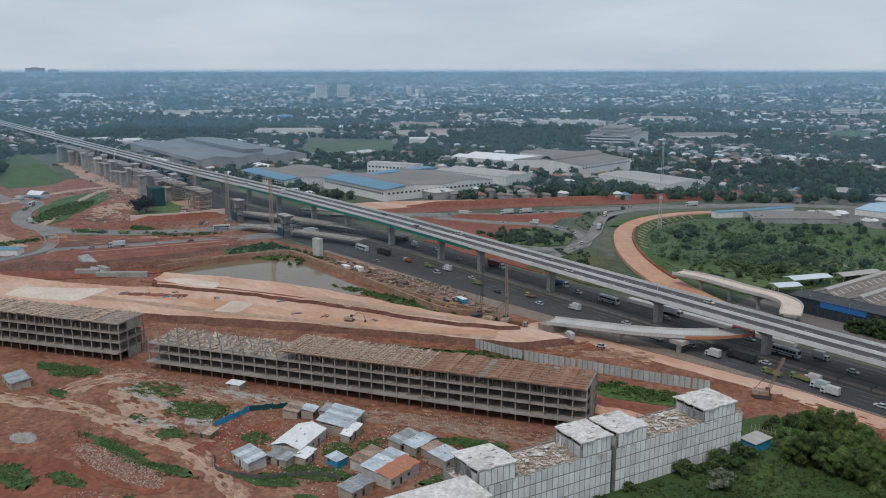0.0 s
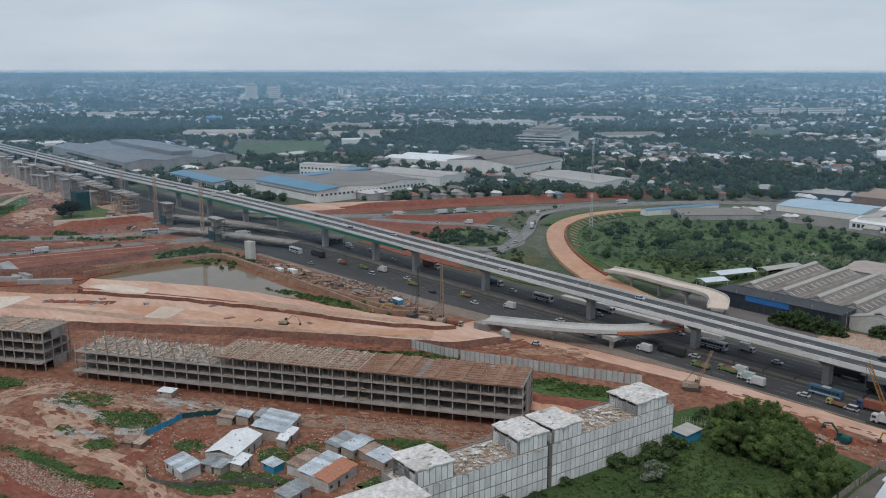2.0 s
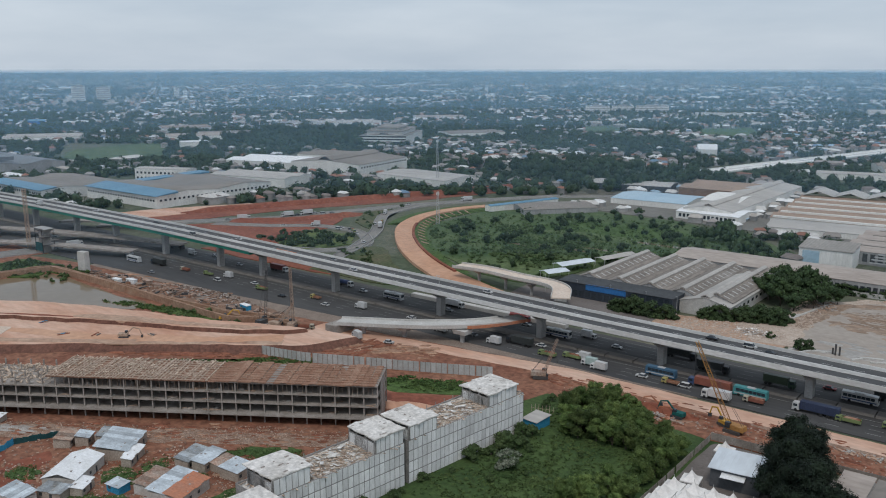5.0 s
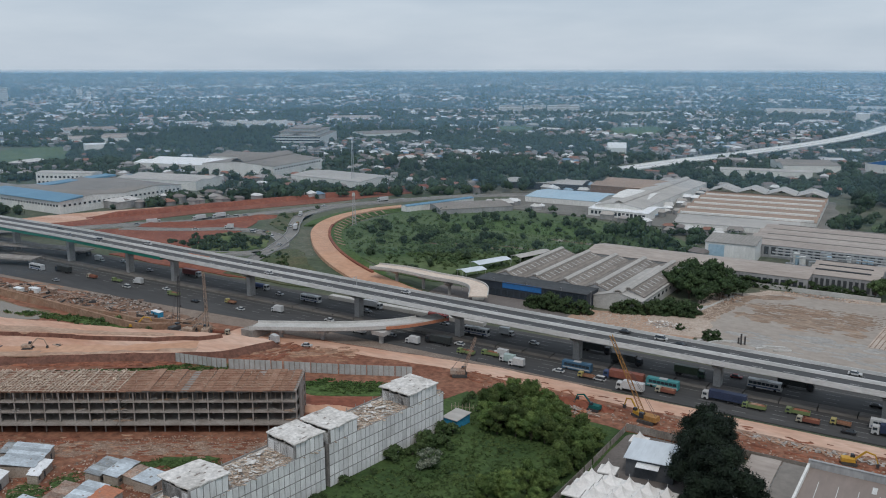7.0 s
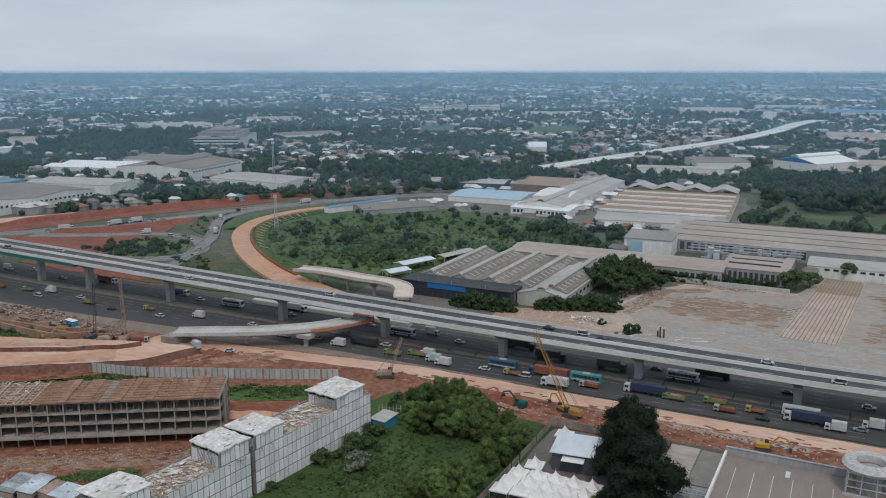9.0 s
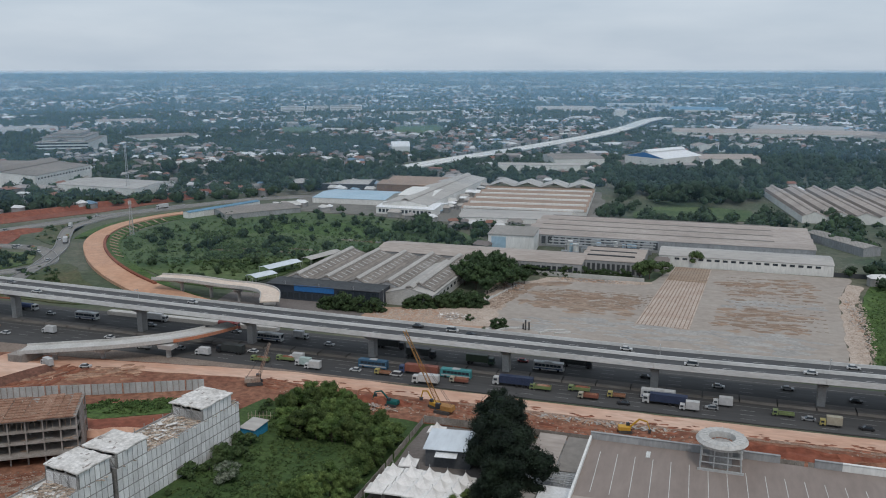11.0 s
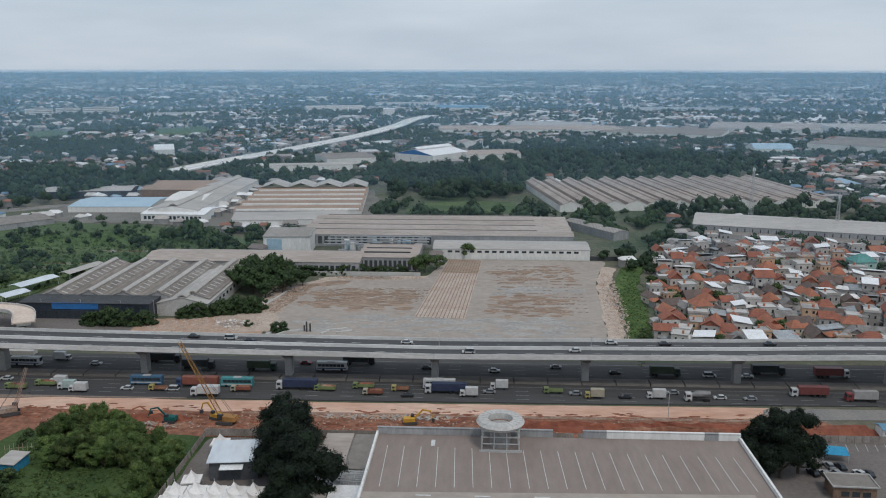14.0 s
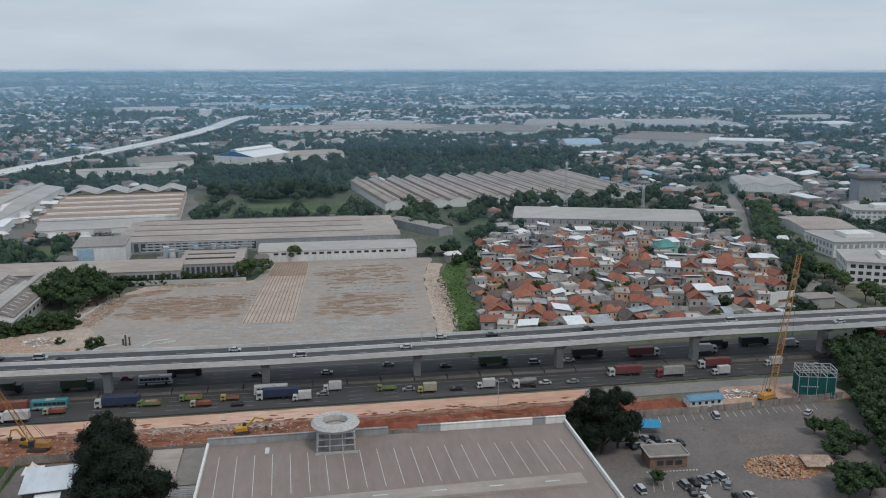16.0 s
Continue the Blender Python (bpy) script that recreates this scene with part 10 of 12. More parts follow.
def stones(name, areas, n, size, label, seed, material):
    """Loose bricks, stones and scraps strewn over ellipses."""
    rng = np.random.default_rng(seed)
    A = np.array(areas, float)
    w = A[:, 2] * A[:, 3]
    k = rng.choice(len(A), n, p=w / w.sum())
    a, r = rng.uniform(0, 6.283, n), np.sqrt(rng.random(n))
    u, v = A[k, 2] * r * np.cos(a), A[k, 3] * r * np.sin(a)
    t = np.radians(A[k, 4])
    x, y = A[k, 0] + u * np.cos(t) - v * np.sin(t), A[k, 1] + u * np.sin(t) + v * np.cos(t)
    l, b, h, g = rng.uniform(0.4, 1.6, n) * size, rng.uniform(0.3, 0.8, n) * size, rng.uniform(0.15, 0.5, n) * size, rng.uniform(0, 3.14, n)
    P = []
    for z in (0, 1):
        for i, j in ((-1, -1), (1, -1), (1, 1), (-1, 1)):
            q = 1 - 0.25 * z
            P.append(np.stack([x + (i * l * np.cos(g) - j * b * np.sin(g)) * q / 2, y + (i * l * np.sin(g) + j * b * np.cos(g)) * q / 2, 0.1 + z * h], -1))
    V = np.stack(P, 1).reshape(-1, 3)
    o = (np.arange(n) * 8)[:, None]
    F = np.concatenate([o + np.array(f) for f in ((4, 5, 6, 7), (0, 1, 5, 4), (1, 2, 6, 5), (2, 3, 7, 6), (3, 0, 4, 7))])
    me = np_mesh(name, V, [(F, 0)], [material])
    tagged(new(name, me), label, "rubble", kind="stuff")


def spreads(name, lines, n, size, label, seed, material, z=0.2):
    """Low uneven spills of earth along bands (x0, y0, x1, y1, half width)."""
    rng = np.random.default_rng(seed)
    L = np.array(lines, float)
    ln = np.hypot(L[:, 2] - L[:, 0], L[:, 3] - L[:, 1])
    k = rng.choice(len(L), n, p=ln / ln.sum())
    q, off = rng.random(n), rng.normal(size=n) * 0.55 * L[k, 4]
    dx, dy = (L[k, 2] - L[k, 0]) / ln[k], (L[k, 3] - L[k, 1]) / ln[k]
    x, y = L[k, 0] + q * (L[k, 2] - L[k, 0]) - dy * off, L[k, 1] + q * (L[k, 3] - L[k, 1]) + dx * off
    m = 9
    a = np.linspace(0, 6.283, m, endpoint=False)[None] + rng.uniform(0, 1, (n, 1))
    r = rng.uniform(0.35, 1.2, (n, m)) * size * rng.uniform(0.4, 1.3, (n, 1))
    u, v = r * np.cos(a) * 1.9, r * np.sin(a) * 0.8
    px, py = x[:, None] + u * dx[:, None] - v * dy[:, None], y[:, None] + u * dy[:, None] + v * dx[:, None]
    ring = np.stack([px, py, np.full_like(px, 0.02)], -1)
    top = np.stack([x, y, z + rng.uniform(0.02, 0.06, n)], -1)[:, None]
    V = np.concatenate([ring, np.concatenate([(ring[:, :, :2] * 0.86 + top[:, :, :2] * 0.14), np.repeat(top[:, :, 2:] - 0.012, m, 1)], -1), top], 1).reshape(-1, 3)
    o = (np.arange(n) * (2 * m + 1))[:, None]
    F = np.concatenate([o + np.array((j, (j + 1) % m, m + (j + 1) % m, m + j)) for j in range(m)])
    T = np.concatenate([o + np.array((m + j, m + (j + 1) % m, 2 * m)) for j in range(m)])
    tagged(new(name, np_mesh(name, V, [(F, 0), (T, 0)], [material])), label, "soil", kind="stuff")


M["stain_rust"] = varied(mat("rust_stained_concrete", (0.285, 0.195, 0.14), (0.33, 0.25, 0.19), big=0.1, fine=0.8, amount=0.6, stretch=(0.3, 1.6, 1)), 0.22, island=True)
M["stain_grey"] = varied(mat("washed_grey_concrete", (0.34, 0.325, 0.305), (0.38, 0.36, 0.335), big=0.08, fine=0.6, amount=0.4), 0.12, island=True)
spreads("floor_stain", [(-84, 388, -34, 384, 9), (-84, 404, -33, 404, 9), (-70, 396, -34, 395, 8)], 210, 2.6, "rust-brown stains on the floor of a demolished hall", 80, M["stain_rust"], 0.13)
spreads("floor_stain", [(4, 382, 40, 380, 9), (5, 398, 44, 398, 8), (8, 436, 48, 440, 9), (6, 452, 50, 464, 9)], 230, 2.4, "brown stains with rows of stubs on the slab", 81, M["stain_rust"], 0.132)
spreads("floor_stain", [(-84, 352, 46, 350, 12), (8, 416, 52, 420, 5), (-60, 366, 40, 360, 5)], 170, 3.4, "washed grey concrete at the front of the lot", 82, M["stain_grey"], 0.125)
M["spill_tan"] = varied(mat("spilt_pinkish_earth", (0.40, 0.255, 0.175), (0.31, 0.165, 0.105), big=0.2, fine=1.0, amount=0.6, bump=0.2), 0.35, island=True)
M["spill_red"] = varied(mat("spilt_red_earth", (0.22, 0.078, 0.046), (0.30, 0.125, 0.075), big=0.2, fine=1.0, amount=0.6, bump=0.2), 0.4, island=True)
spreads("floor_stain", [(-97, 372, -91, 416, 6), (-88, 420, -70, 430, 4)], 130, 2.2, "brown soil and rubble along the edge of the lot", 83, M["stain_rust"], 0.25)
EDGES = [(-316, 42, -302, 51, 6), (-302, 51, -280, 64.5, 6), (-280, 64.5, -253, 72.5, 5), (-253, 72.5, -239, 77.5, 5), (-239, 77.5, -227, 81, 5), (-227, 81, -195, 80.5, 4), (-299, 60, -304, 73, 6), (-304, 73, -301, 85, 6), (-301, 85, -278, 96, 6), (-278, 96, -258, 104, 5), (-290, 78, -250, 84, 9)]
spreads("spilt_earth", EDGES, 150, 1.6, "pinkish dust and earth spread along the tracks", 60, M["spill_tan"])
spreads("spilt_earth", EDGES, 60, 1.5, "red clay churned up along the tracks", 61, M["spill_red"], 0.21)
FOOT = [(-302, 84, -262, 110, 6), (-262, 110, -205, 147, 6), (-205, 147, -165, 172, 7), (-225, 112, -180, 140, 9), (-235, 100, -215, 90, 7)]
spreads("spilt_earth", FOOT, 260, 1.0, "red clay between the rubble", 62, M["spill_red"], 0.2)
spreads("spilt_earth", FOOT, 260, 0.8, "tan earth between the rubble", 63, M["spill_tan"], 0.21)
YARD = [(-430, 234, -390, 246, 8), (-390, 246, -325, 250, 8), (-400, 229, -300, 236, 5)]
spreads("spilt_earth", YARD, 70, 2.0, "pale trampled earth in the yard by the pond", 66, M["spill_tan"], 0.2)
JUNCTION = [(-800, 190, -650, 180, 16), (-760, 235, -650, 215, 10), (-600, 110, -548, 180, 12), (-520, 95, -480, 140, 10), (-560, 195, -515, 225, 10), (-690, 150, -620, 190, 14)]
spreads("spilt_earth", JUNCTION, 60, 5.5, "pinkish spoil spread over the junction", 67, M["spill_tan"], 0.34)
spreads("spilt_earth", JUNCTION, 200, 4.0, "red clay heaped over the junction", 68, M["spill_red"], 0.36)
spreads("spilt_earth", [(-248, 206, -226, 228, 6), (-226, 228, -224, 246, 5), (-300, 172, -248, 206, 3)], 170, 1.6, "red clay slumped at the foot of the platform", 69, M["spill_red"], 0.35)
spreads("spilt_earth", [(-240, 226, -200, 250, 6)], 90, 1.6, "tan earth spilt off the platform", 70, M["spill_tan"], 0.3)
DIG = [(-70, 248, 110, 249, 5), (-150, 252, -70, 248, 5)]
spreads("spilt_earth", DIG, 260, 1.2, "dug red clay along the strip", 64, M["spill_red"], 0.2)
spreads("spilt_earth", [(-150, 258, 110, 259, 2.5)], 160, 1.0, "red clay tracked onto the haul road", 65, M["spill_red"], 0.12)


M["yard_scrap"] = varied(mat("rusty_scrap", (0.20, 0.125, 0.09), (0.12, 0.095, 0.085), big=0.4, fine=2.0, amount=0.6), 0.6, island=True)
M["scrap"] = varied(mat("strewn_rubble", (0.43, 0.335, 0.27), (0.31, 0.20, 0.15), big=0.4, fine=2.0, amount=0.5), 0.55, island=True)
spreads("spilt_mortar", [(-292, 82, -262, 88, 4), (-262, 76, -248, 84, 4), (-268, 108, -235, 122, 3)], 70, 1.7, "pale grey mortar and broken slab spills", 71, M["debris_grey"], 0.22)
stones("rubble", [(-240, 125, 62, 5, 32.7), (-190, 158, 28, 7, 32.7), (-300, 88, 20, 6, 33), (-205, 53, 20, 7, 25), (-172, 140, 14, 12, 30), (-250, 90, 14, 8, 30)], 4200, 0.42, "strewn bricks, boards and rubble", 10, M["scrap"])
stones("rubble", [(-240, 80, 90, 45, 20), (-180, 125, 25, 30, 20), (-290, 60, 40, 30, 20)], 420, 0.5, "scattered stones and scraps on the clay", 11, M["scrap"])
stones("rubble", [(-500, 130, 30, 40, 30), (-475, 185, 20, 30, 20), (-380, 128, 50, 16, 38), (-700, 195, 60, 25, 30)], 900, 0.9, "clods and scraps on the red ground", 42, M["clay_red"])
stones("rubble", [(-205, 104, 30, 20, 30), (-190, 122, 26, 18, 20)], 500, 0.5, "boards and scrap strewn between the shacks", 43, M["debris_tan"])
stones("rubble", [(-215, 112, 40, 26, 30)], 700, 0.6, "rusty scrap strewn between the shacks", 44, M["scrap"])
stones("rubble", [(-405, 238, 26, 9, 12), (-345, 246, 40, 9, 2)], 520, 1.2, "rusty materials and scrap in the yard by the pond", 45, M["yard_scrap"])
stones("rubble", [(-405, 238, 26, 9, 12), (-345, 246, 40, 9, 2)], 160, 1.2, "grey steel and concrete scrap in the yard", 46, M["debris_grey"])
stones("rubble", [(-740, 205, 70, 26, 10), (-660, 175, 40, 24, 30), (-560, 190, 30, 40, 20), (-830, 235, 70, 14, 0)], 150, 1.7, "materials and spoil strewn over the junction", 47, M["yard_scrap"])
stones("rubble", [(-740, 215, 80, 24, 5), (-640, 185, 40, 20, 30)], 70, 1.9, "concrete pieces strewn over the junction", 48, M["debris_grey"])
stones("gravel", [(-268, 43.5, 4.5, 3, 20), (-266, 44, 3, 2, 20), (-269, 44, 2, 1.5, 0)], 900, 0.75, "spread heap of grey gravel and broken concrete", 40, M["debris_grey"])
stones("rubble", [(-233, 60.5, 22, 5, 15)], 1700, 0.5, "field of broken bricks in rows", 41, M["scrap"])
stones("rubble", [(-60, 248, 80, 7, 0), (60, 249, 50, 6, 0)], 800, 0.65, "stones and scraps along the dug strip", 12, M["scrap"])
stones("rubble", [(-650, 200, 110, 40, 30), (-600, 180, 60, 40, 30), (-760, 250, 80, 20, 0)], 260, 1.5, "materials strewn round the new piers", 13, M["yard_scrap"])
stones("rubble", [(-100, 400, 7, 34, 10), (-60, 437, 30, 4, 4), (63, 395, 5, 60, -4), (-120, 350, 26, 12, 10)], 1900, 0.9, "pale broken concrete along the lot", 14, M["rubble_pale"])

# ---- vehicles ----
def wheel(parent, x, y, r, w):
    bm = bmesh.new()
    tube(bm, (x, y - w / 2, r), (x, y + w / 2, r), r, n=12)
    part("wheel", bm, M["tyre"], parent)


def taper(bm, x0, x1, y, z0, z1, a0, a1, inset=0.0):
    """A body with sloping front and back: a0 and a1 pull its top in at the two ends."""
    hull(bm, [(x0, -y, z0), (x1, -y, z0), (x1, y, z0), (x0, y, z0)], [(x0 + a0, -y + inset, z1), (x1 - a1, -y + inset, z1), (x1 - a1, y - inset, z1), (x0 + a0, y - inset, z1)])


def car(c, label, kind="car"):
    v = thing("car", pose(0, 0, 0), label, "car", "cars")
    L, H = (4.4, 1.5) if kind == "car" else (4.7, 1.85)
    bm = bmesh.new()
    taper(bm, -L / 2, L / 2, 0.86, 0.32, 0.82, 0.06, 0.12, 0.03)
    part("body", bm, paint(c), v)
    bm = bmesh.new()
    if kind == "car":
        taper(bm, -L * 0.40, L * 0.26, 0.80, 0.82, H - 0.08, 0.55, 0.75, 0.16)
    else:
        taper(bm, -L * 0.47, L * 0.34, 0.82, 0.82, H - 0.08, 0.25, 0.75, 0.12)
    part("glass", bm, M["glass"], v)
    bm = bmesh.new()
    if kind == "car":
        taper(bm, -L * 0.40 + 0.52, L * 0.26 - 0.72, 0.66, H - 0.09, H, 0.05, 0.05, 0.04)
    else:
        taper(bm, -L * 0.47 + 0.24, L * 0.34 - 0.72, 0.71, H - 0.09, H, 0.05, 0.05, 0.04)
    part("roof", bm, paint(c), v)
    bm = bmesh.new()
    for x in (-L * 0.31, L * 0.31):
        for y in (-0.80, 0.80):
            tube(bm, (x, y - 0.11, 0.32), (x, y + 0.11, 0.32), 0.32, n=10)
    tagged(part("wheel", bm, M["tyre"], v), kind="stuff")
    return v


def truck(cab, load, style, length, label, h=2.6):
    """A lorry with its cab at +x; styles: box, open, dump, tank, container, tarp."""
    v = thing("truck", pose(0, 0, 0), label, "truck", "trucks")
    L = length
    cl = 1.9 if L < 8 else 2.3
    w = 0.98 if L < 8 else 1.22
    ch = 2.1 if L < 8 else 2.9
    base = 0.75 if L < 8 else 1.1
    bm = bmesh.new()
    taper(bm, L / 2 - cl, L / 2, w * 0.97, 0.45, ch, 0.05, 0.28, 0.06)
    k = part("cab", bm, paint(cab), v)
    bm = bmesh.new()
    hull(bm, [(L / 2 - 0.16, -w * 0.82, ch * 0.58), (L / 2 - 0.05, -w * 0.82, ch * 0.58), (L / 2 - 0.05, w * 0.82, ch * 0.58), (L / 2 - 0.16, w * 0.82, ch * 0.58)],
         [(L / 2 - 0.34, -w * 0.76, ch * 0.9), (L / 2 - 0.21, -w * 0.76, ch * 0.9), (L / 2 - 0.21, w * 0.76, ch * 0.9), (L / 2 - 0.34, w * 0.76, ch * 0.9)])
    part("windscreen", bm, M["glass"], k)
    for s in (-1, 1):
        bm = bmesh.new()
        box(bm, L / 2 - cl * 0.75, L / 2 - 0.45, s * w * 0.95 - 0.03, s * w * 0.95 + 0.03, ch * 0.58, ch * 0.86)
        part("side_window", bm, M["glass"], k)
    bm = bmesh.new()
    box(bm, -L / 2, L / 2 - cl * 0.5, -0.45, 0.45, base - 0.35, base)
    part("chassis", bm, M["dark_metal"], v)
    x1 = L / 2 - cl - 0.15
    bm = bmesh.new()
    if style in ("box", "container"):
        box(bm, -L / 2, x1, -w, w, base, base + h)
    elif style == "tarp":
        taper(bm, -L / 2, x1, w, base, base + h, 0.05, 0.05, 0.18)
    elif style == "tank":
        tube(bm, (-L / 2 + 0.1, 0, base + h * 0.42), (x1, 0, base + h * 0.42), h * 0.42, n=16)
    elif style == "mixer":
        tube(bm, (-L / 2 + 0.1, 0, base + h * 0.62), (-0.2, 0, base + h * 0.5), 0.7, h * 0.46, 14)
        tube(bm, (-0.2, 0, base + h * 0.5), (x1, 0, base + h * 0.4), h * 0.46, 0.75, 14)
    else:
        box(bm, -L / 2, x1, -w, w, base, base + 0.12)
        hh = 1.0 if style == "dump" else 0.55
        for x0, xx, y0, y1 in ((-L / 2, x1, -w, -w + 0.08), (-L / 2, x1, w - 0.08, w), (-L / 2, -L / 2 + 0.08, -w + 0.09, w - 0.09), (x1 - 0.08, x1, -w + 0.09, w - 0.09)):
            box(bm, x0, xx, y0, y1, base + 0.12, base + 0.12 + hh)
    body = part("cargo_body", bm, paint(load), v)
    if style in ("box", "container"):
        n = int((x1 + L / 2) / (0.6 if style == "container" else 1.6))
        bm = bmesh.new()
        for s in (-1, 1):
            for j in range(n):
                x = -L / 2 + 0.3 + j * (x1 + L / 2 - 0.4) / n
                box(bm, x, x + 0.12, s * (w + 0.02) - 0.02, s * (w + 0.02) + 0.02, base + 0.1, base + h - 0.1)
        tagged(part("side_rib", bm, paint(load), body), kind="stuff")
    if style == "dump":
        bm = bmesh.new()
        taper(bm, -L / 2 + 0.1, x1 - 0.1, w - 0.1, base + 0.7, base + 1.35, 0.9, 0.9, 0.5)
        part("load", bm, M["clay"], body, "load of soil")
    axles = [L / 2 - cl * 0.55, -L * 0.28] + ([-L * 0.40] if L > 8 else []) + ([-L * 0.12] if L > 12 else [])
    for x in axles:
        for y in (-w + 0.16, w - 0.16):
            wheel(v, x, y, 0.4 if L < 8 else 0.5, 0.3)
    return v


def bus(c, band, label, L=11.5):
    v = thing("bus", pose(0, 0, 0), label, "bus", "buses")
    bm = bmesh.new()
    taper(bm, -L / 2, L / 2, 1.22, 0.4, 3.3, 0.08, 0.25, 0.08)
    part("body", bm, paint(c), v)
    for s in (-1, 1):
        for j in range(7):
            bm = bmesh.new()
            x = -L / 2 + 0.6 + j * (L - 1.6) / 7
            box(bm, x, x + (L - 1.6) / 7 - 0.12, s * 1.19 - 0.04, s * 1.19 + 0.04, 1.7, 2.7)
            part("window", bm, M["glass"], v)
        bm = bmesh.new()
        box(bm, -L / 2 + 0.3, L / 2 - 0.5, s * 1.235 - 0.02, s * 1.235 + 0.02, 0.9, 1.3)
        part("stripe", bm, paint(band), v)
    bm = bmesh.new()
    box(bm, L / 2 - 0.22, L / 2 - 0.1, -1.0, 1.0, 1.5, 2.9)
    part("windscreen", bm, M["glass"], v)
    bm = bmesh.new()
    box(bm, -1.6, 1.2, -0.8, 0.8, 3.3, 3.52)
    part("air_conditioner", bm, paint((0.6, 0.6, 0.6)), v)
    for x in (L * 0.32, -L * 0.27):
        for y in (-1.08, 1.08):
            wheel(v, x, y, 0.5, 0.3)
    return v


WHITE, SILVER, BLACK, RED = (0.66, 0.66, 0.65), (0.34, 0.35, 0.36), (0.03, 0.03, 0.035), (0.34, 0.03, 0.03)
GREEN_Y, BLUE, TEAL, ORANGE, DGREEN, BEIGE, YELLOW = (0.25, 0.33, 0.09), (0.04, 0.09, 0.25), (0.02, 0.38, 0.40), (0.40, 0.10, 0.05), (0.03, 0.09, 0.05), (0.52, 0.46, 0.32), (0.55, 0.44, 0.08)
FLEET = {
    "car_w": car(WHITE, "white saloon car in traffic"), "car_s": car(SILVER, "silver-grey saloon car in traffic"), "car_b": car(BLACK, "black saloon car in traffic"),
    "van_w": car(WHITE, "white people carrier in traffic", "van"), "van_s": car(SILVER, "grey people carrier in traffic", "van"), "car_r": car(RED, "red saloon car in traffic"),
    "box_w": truck(WHITE, WHITE, "box", 6.4, "small white box truck"), "box_W": truck(WHITE, (0.66, 0.66, 0.66), "box", 9.8, "white box lorry with red-blue marks"),
    "dump_g": truck(GREEN_Y, GREEN_Y, "dump", 7.6, "lime green tipper lorry with soil"), "dump_r": truck(BEIGE, (0.36, 0.10, 0.05), "dump", 7.0, "tipper lorry with a rust-red bed"),
    "cont_r": truck(WHITE, (0.27, 0.055, 0.05), "container", 12.5, "long lorry with a red container"), "cont_o": truck(BLUE, ORANGE, "container", 15.0, "long lorry with an orange-red container"),
    "cont_b": truck(WHITE, (0.035, 0.06, 0.14), "container", 14.5, "long lorry with a dark blue container"), "cont_d": truck(BLACK, (0.05, 0.06, 0.06), "container", 12.0, "long lorry with a dark container"),
    "cont_g": truck(DGREEN, (0.06, 0.10, 0.05), "tarp", 11.0, "lorry with a dark green tarpaulin"), "tarp_s": truck(RED, (0.40, 0.38, 0.36), "tarp", 10.5, "lorry with a grey tarpaulin and red cab"),
    "open_y": truck(YELLOW, (0.42, 0.18, 0.08), "open", 6.2, "small yellow flatbed lorry"), "box_y": truck(YELLOW, BEIGE, "box", 6.6, "small beige box truck with a yellow cab"),
    "box_g": truck(GREEN_Y, (0.24, 0.32, 0.10), "open", 6.8, "small lime green flatbed lorry"), "mixer": truck(WHITE, (0.28, 0.28, 0.28), "mixer", 8.6, "white cement mixer lorry"),
    "tank_b": truck(WHITE, (0.05, 0.10, 0.28), "tank", 9.0, "tanker lorry with a blue tank"), "tank_r": truck(RED, (0.50, 0.07, 0.05), "tank", 10.0, "tanker lorry with a red tank"),
    "bus_t": bus(TEAL, WHITE, "teal coach with white marks"), "bus_w": bus(WHITE, BLUE, "white coach with a blue stripe"), "bus_b": bus((0.03, 0.16, 0.30), WHITE, "bright blue coach in traffic"),
    "box_t": truck(WHITE, (0.46, 0.62, 0.58), "box", 6.4, "small pale green box truck"),
}
placed = set()


def park(kind, x, y, a=0.0, z=0.12):
    m = pose(x, y, z, 0, 0, a)
    if kind not in placed:
        placed.add(kind)
        FLEET[kind].matrix_basis = m
        return FLEET[kind]
    return copy_thing(FLEET[kind], m)


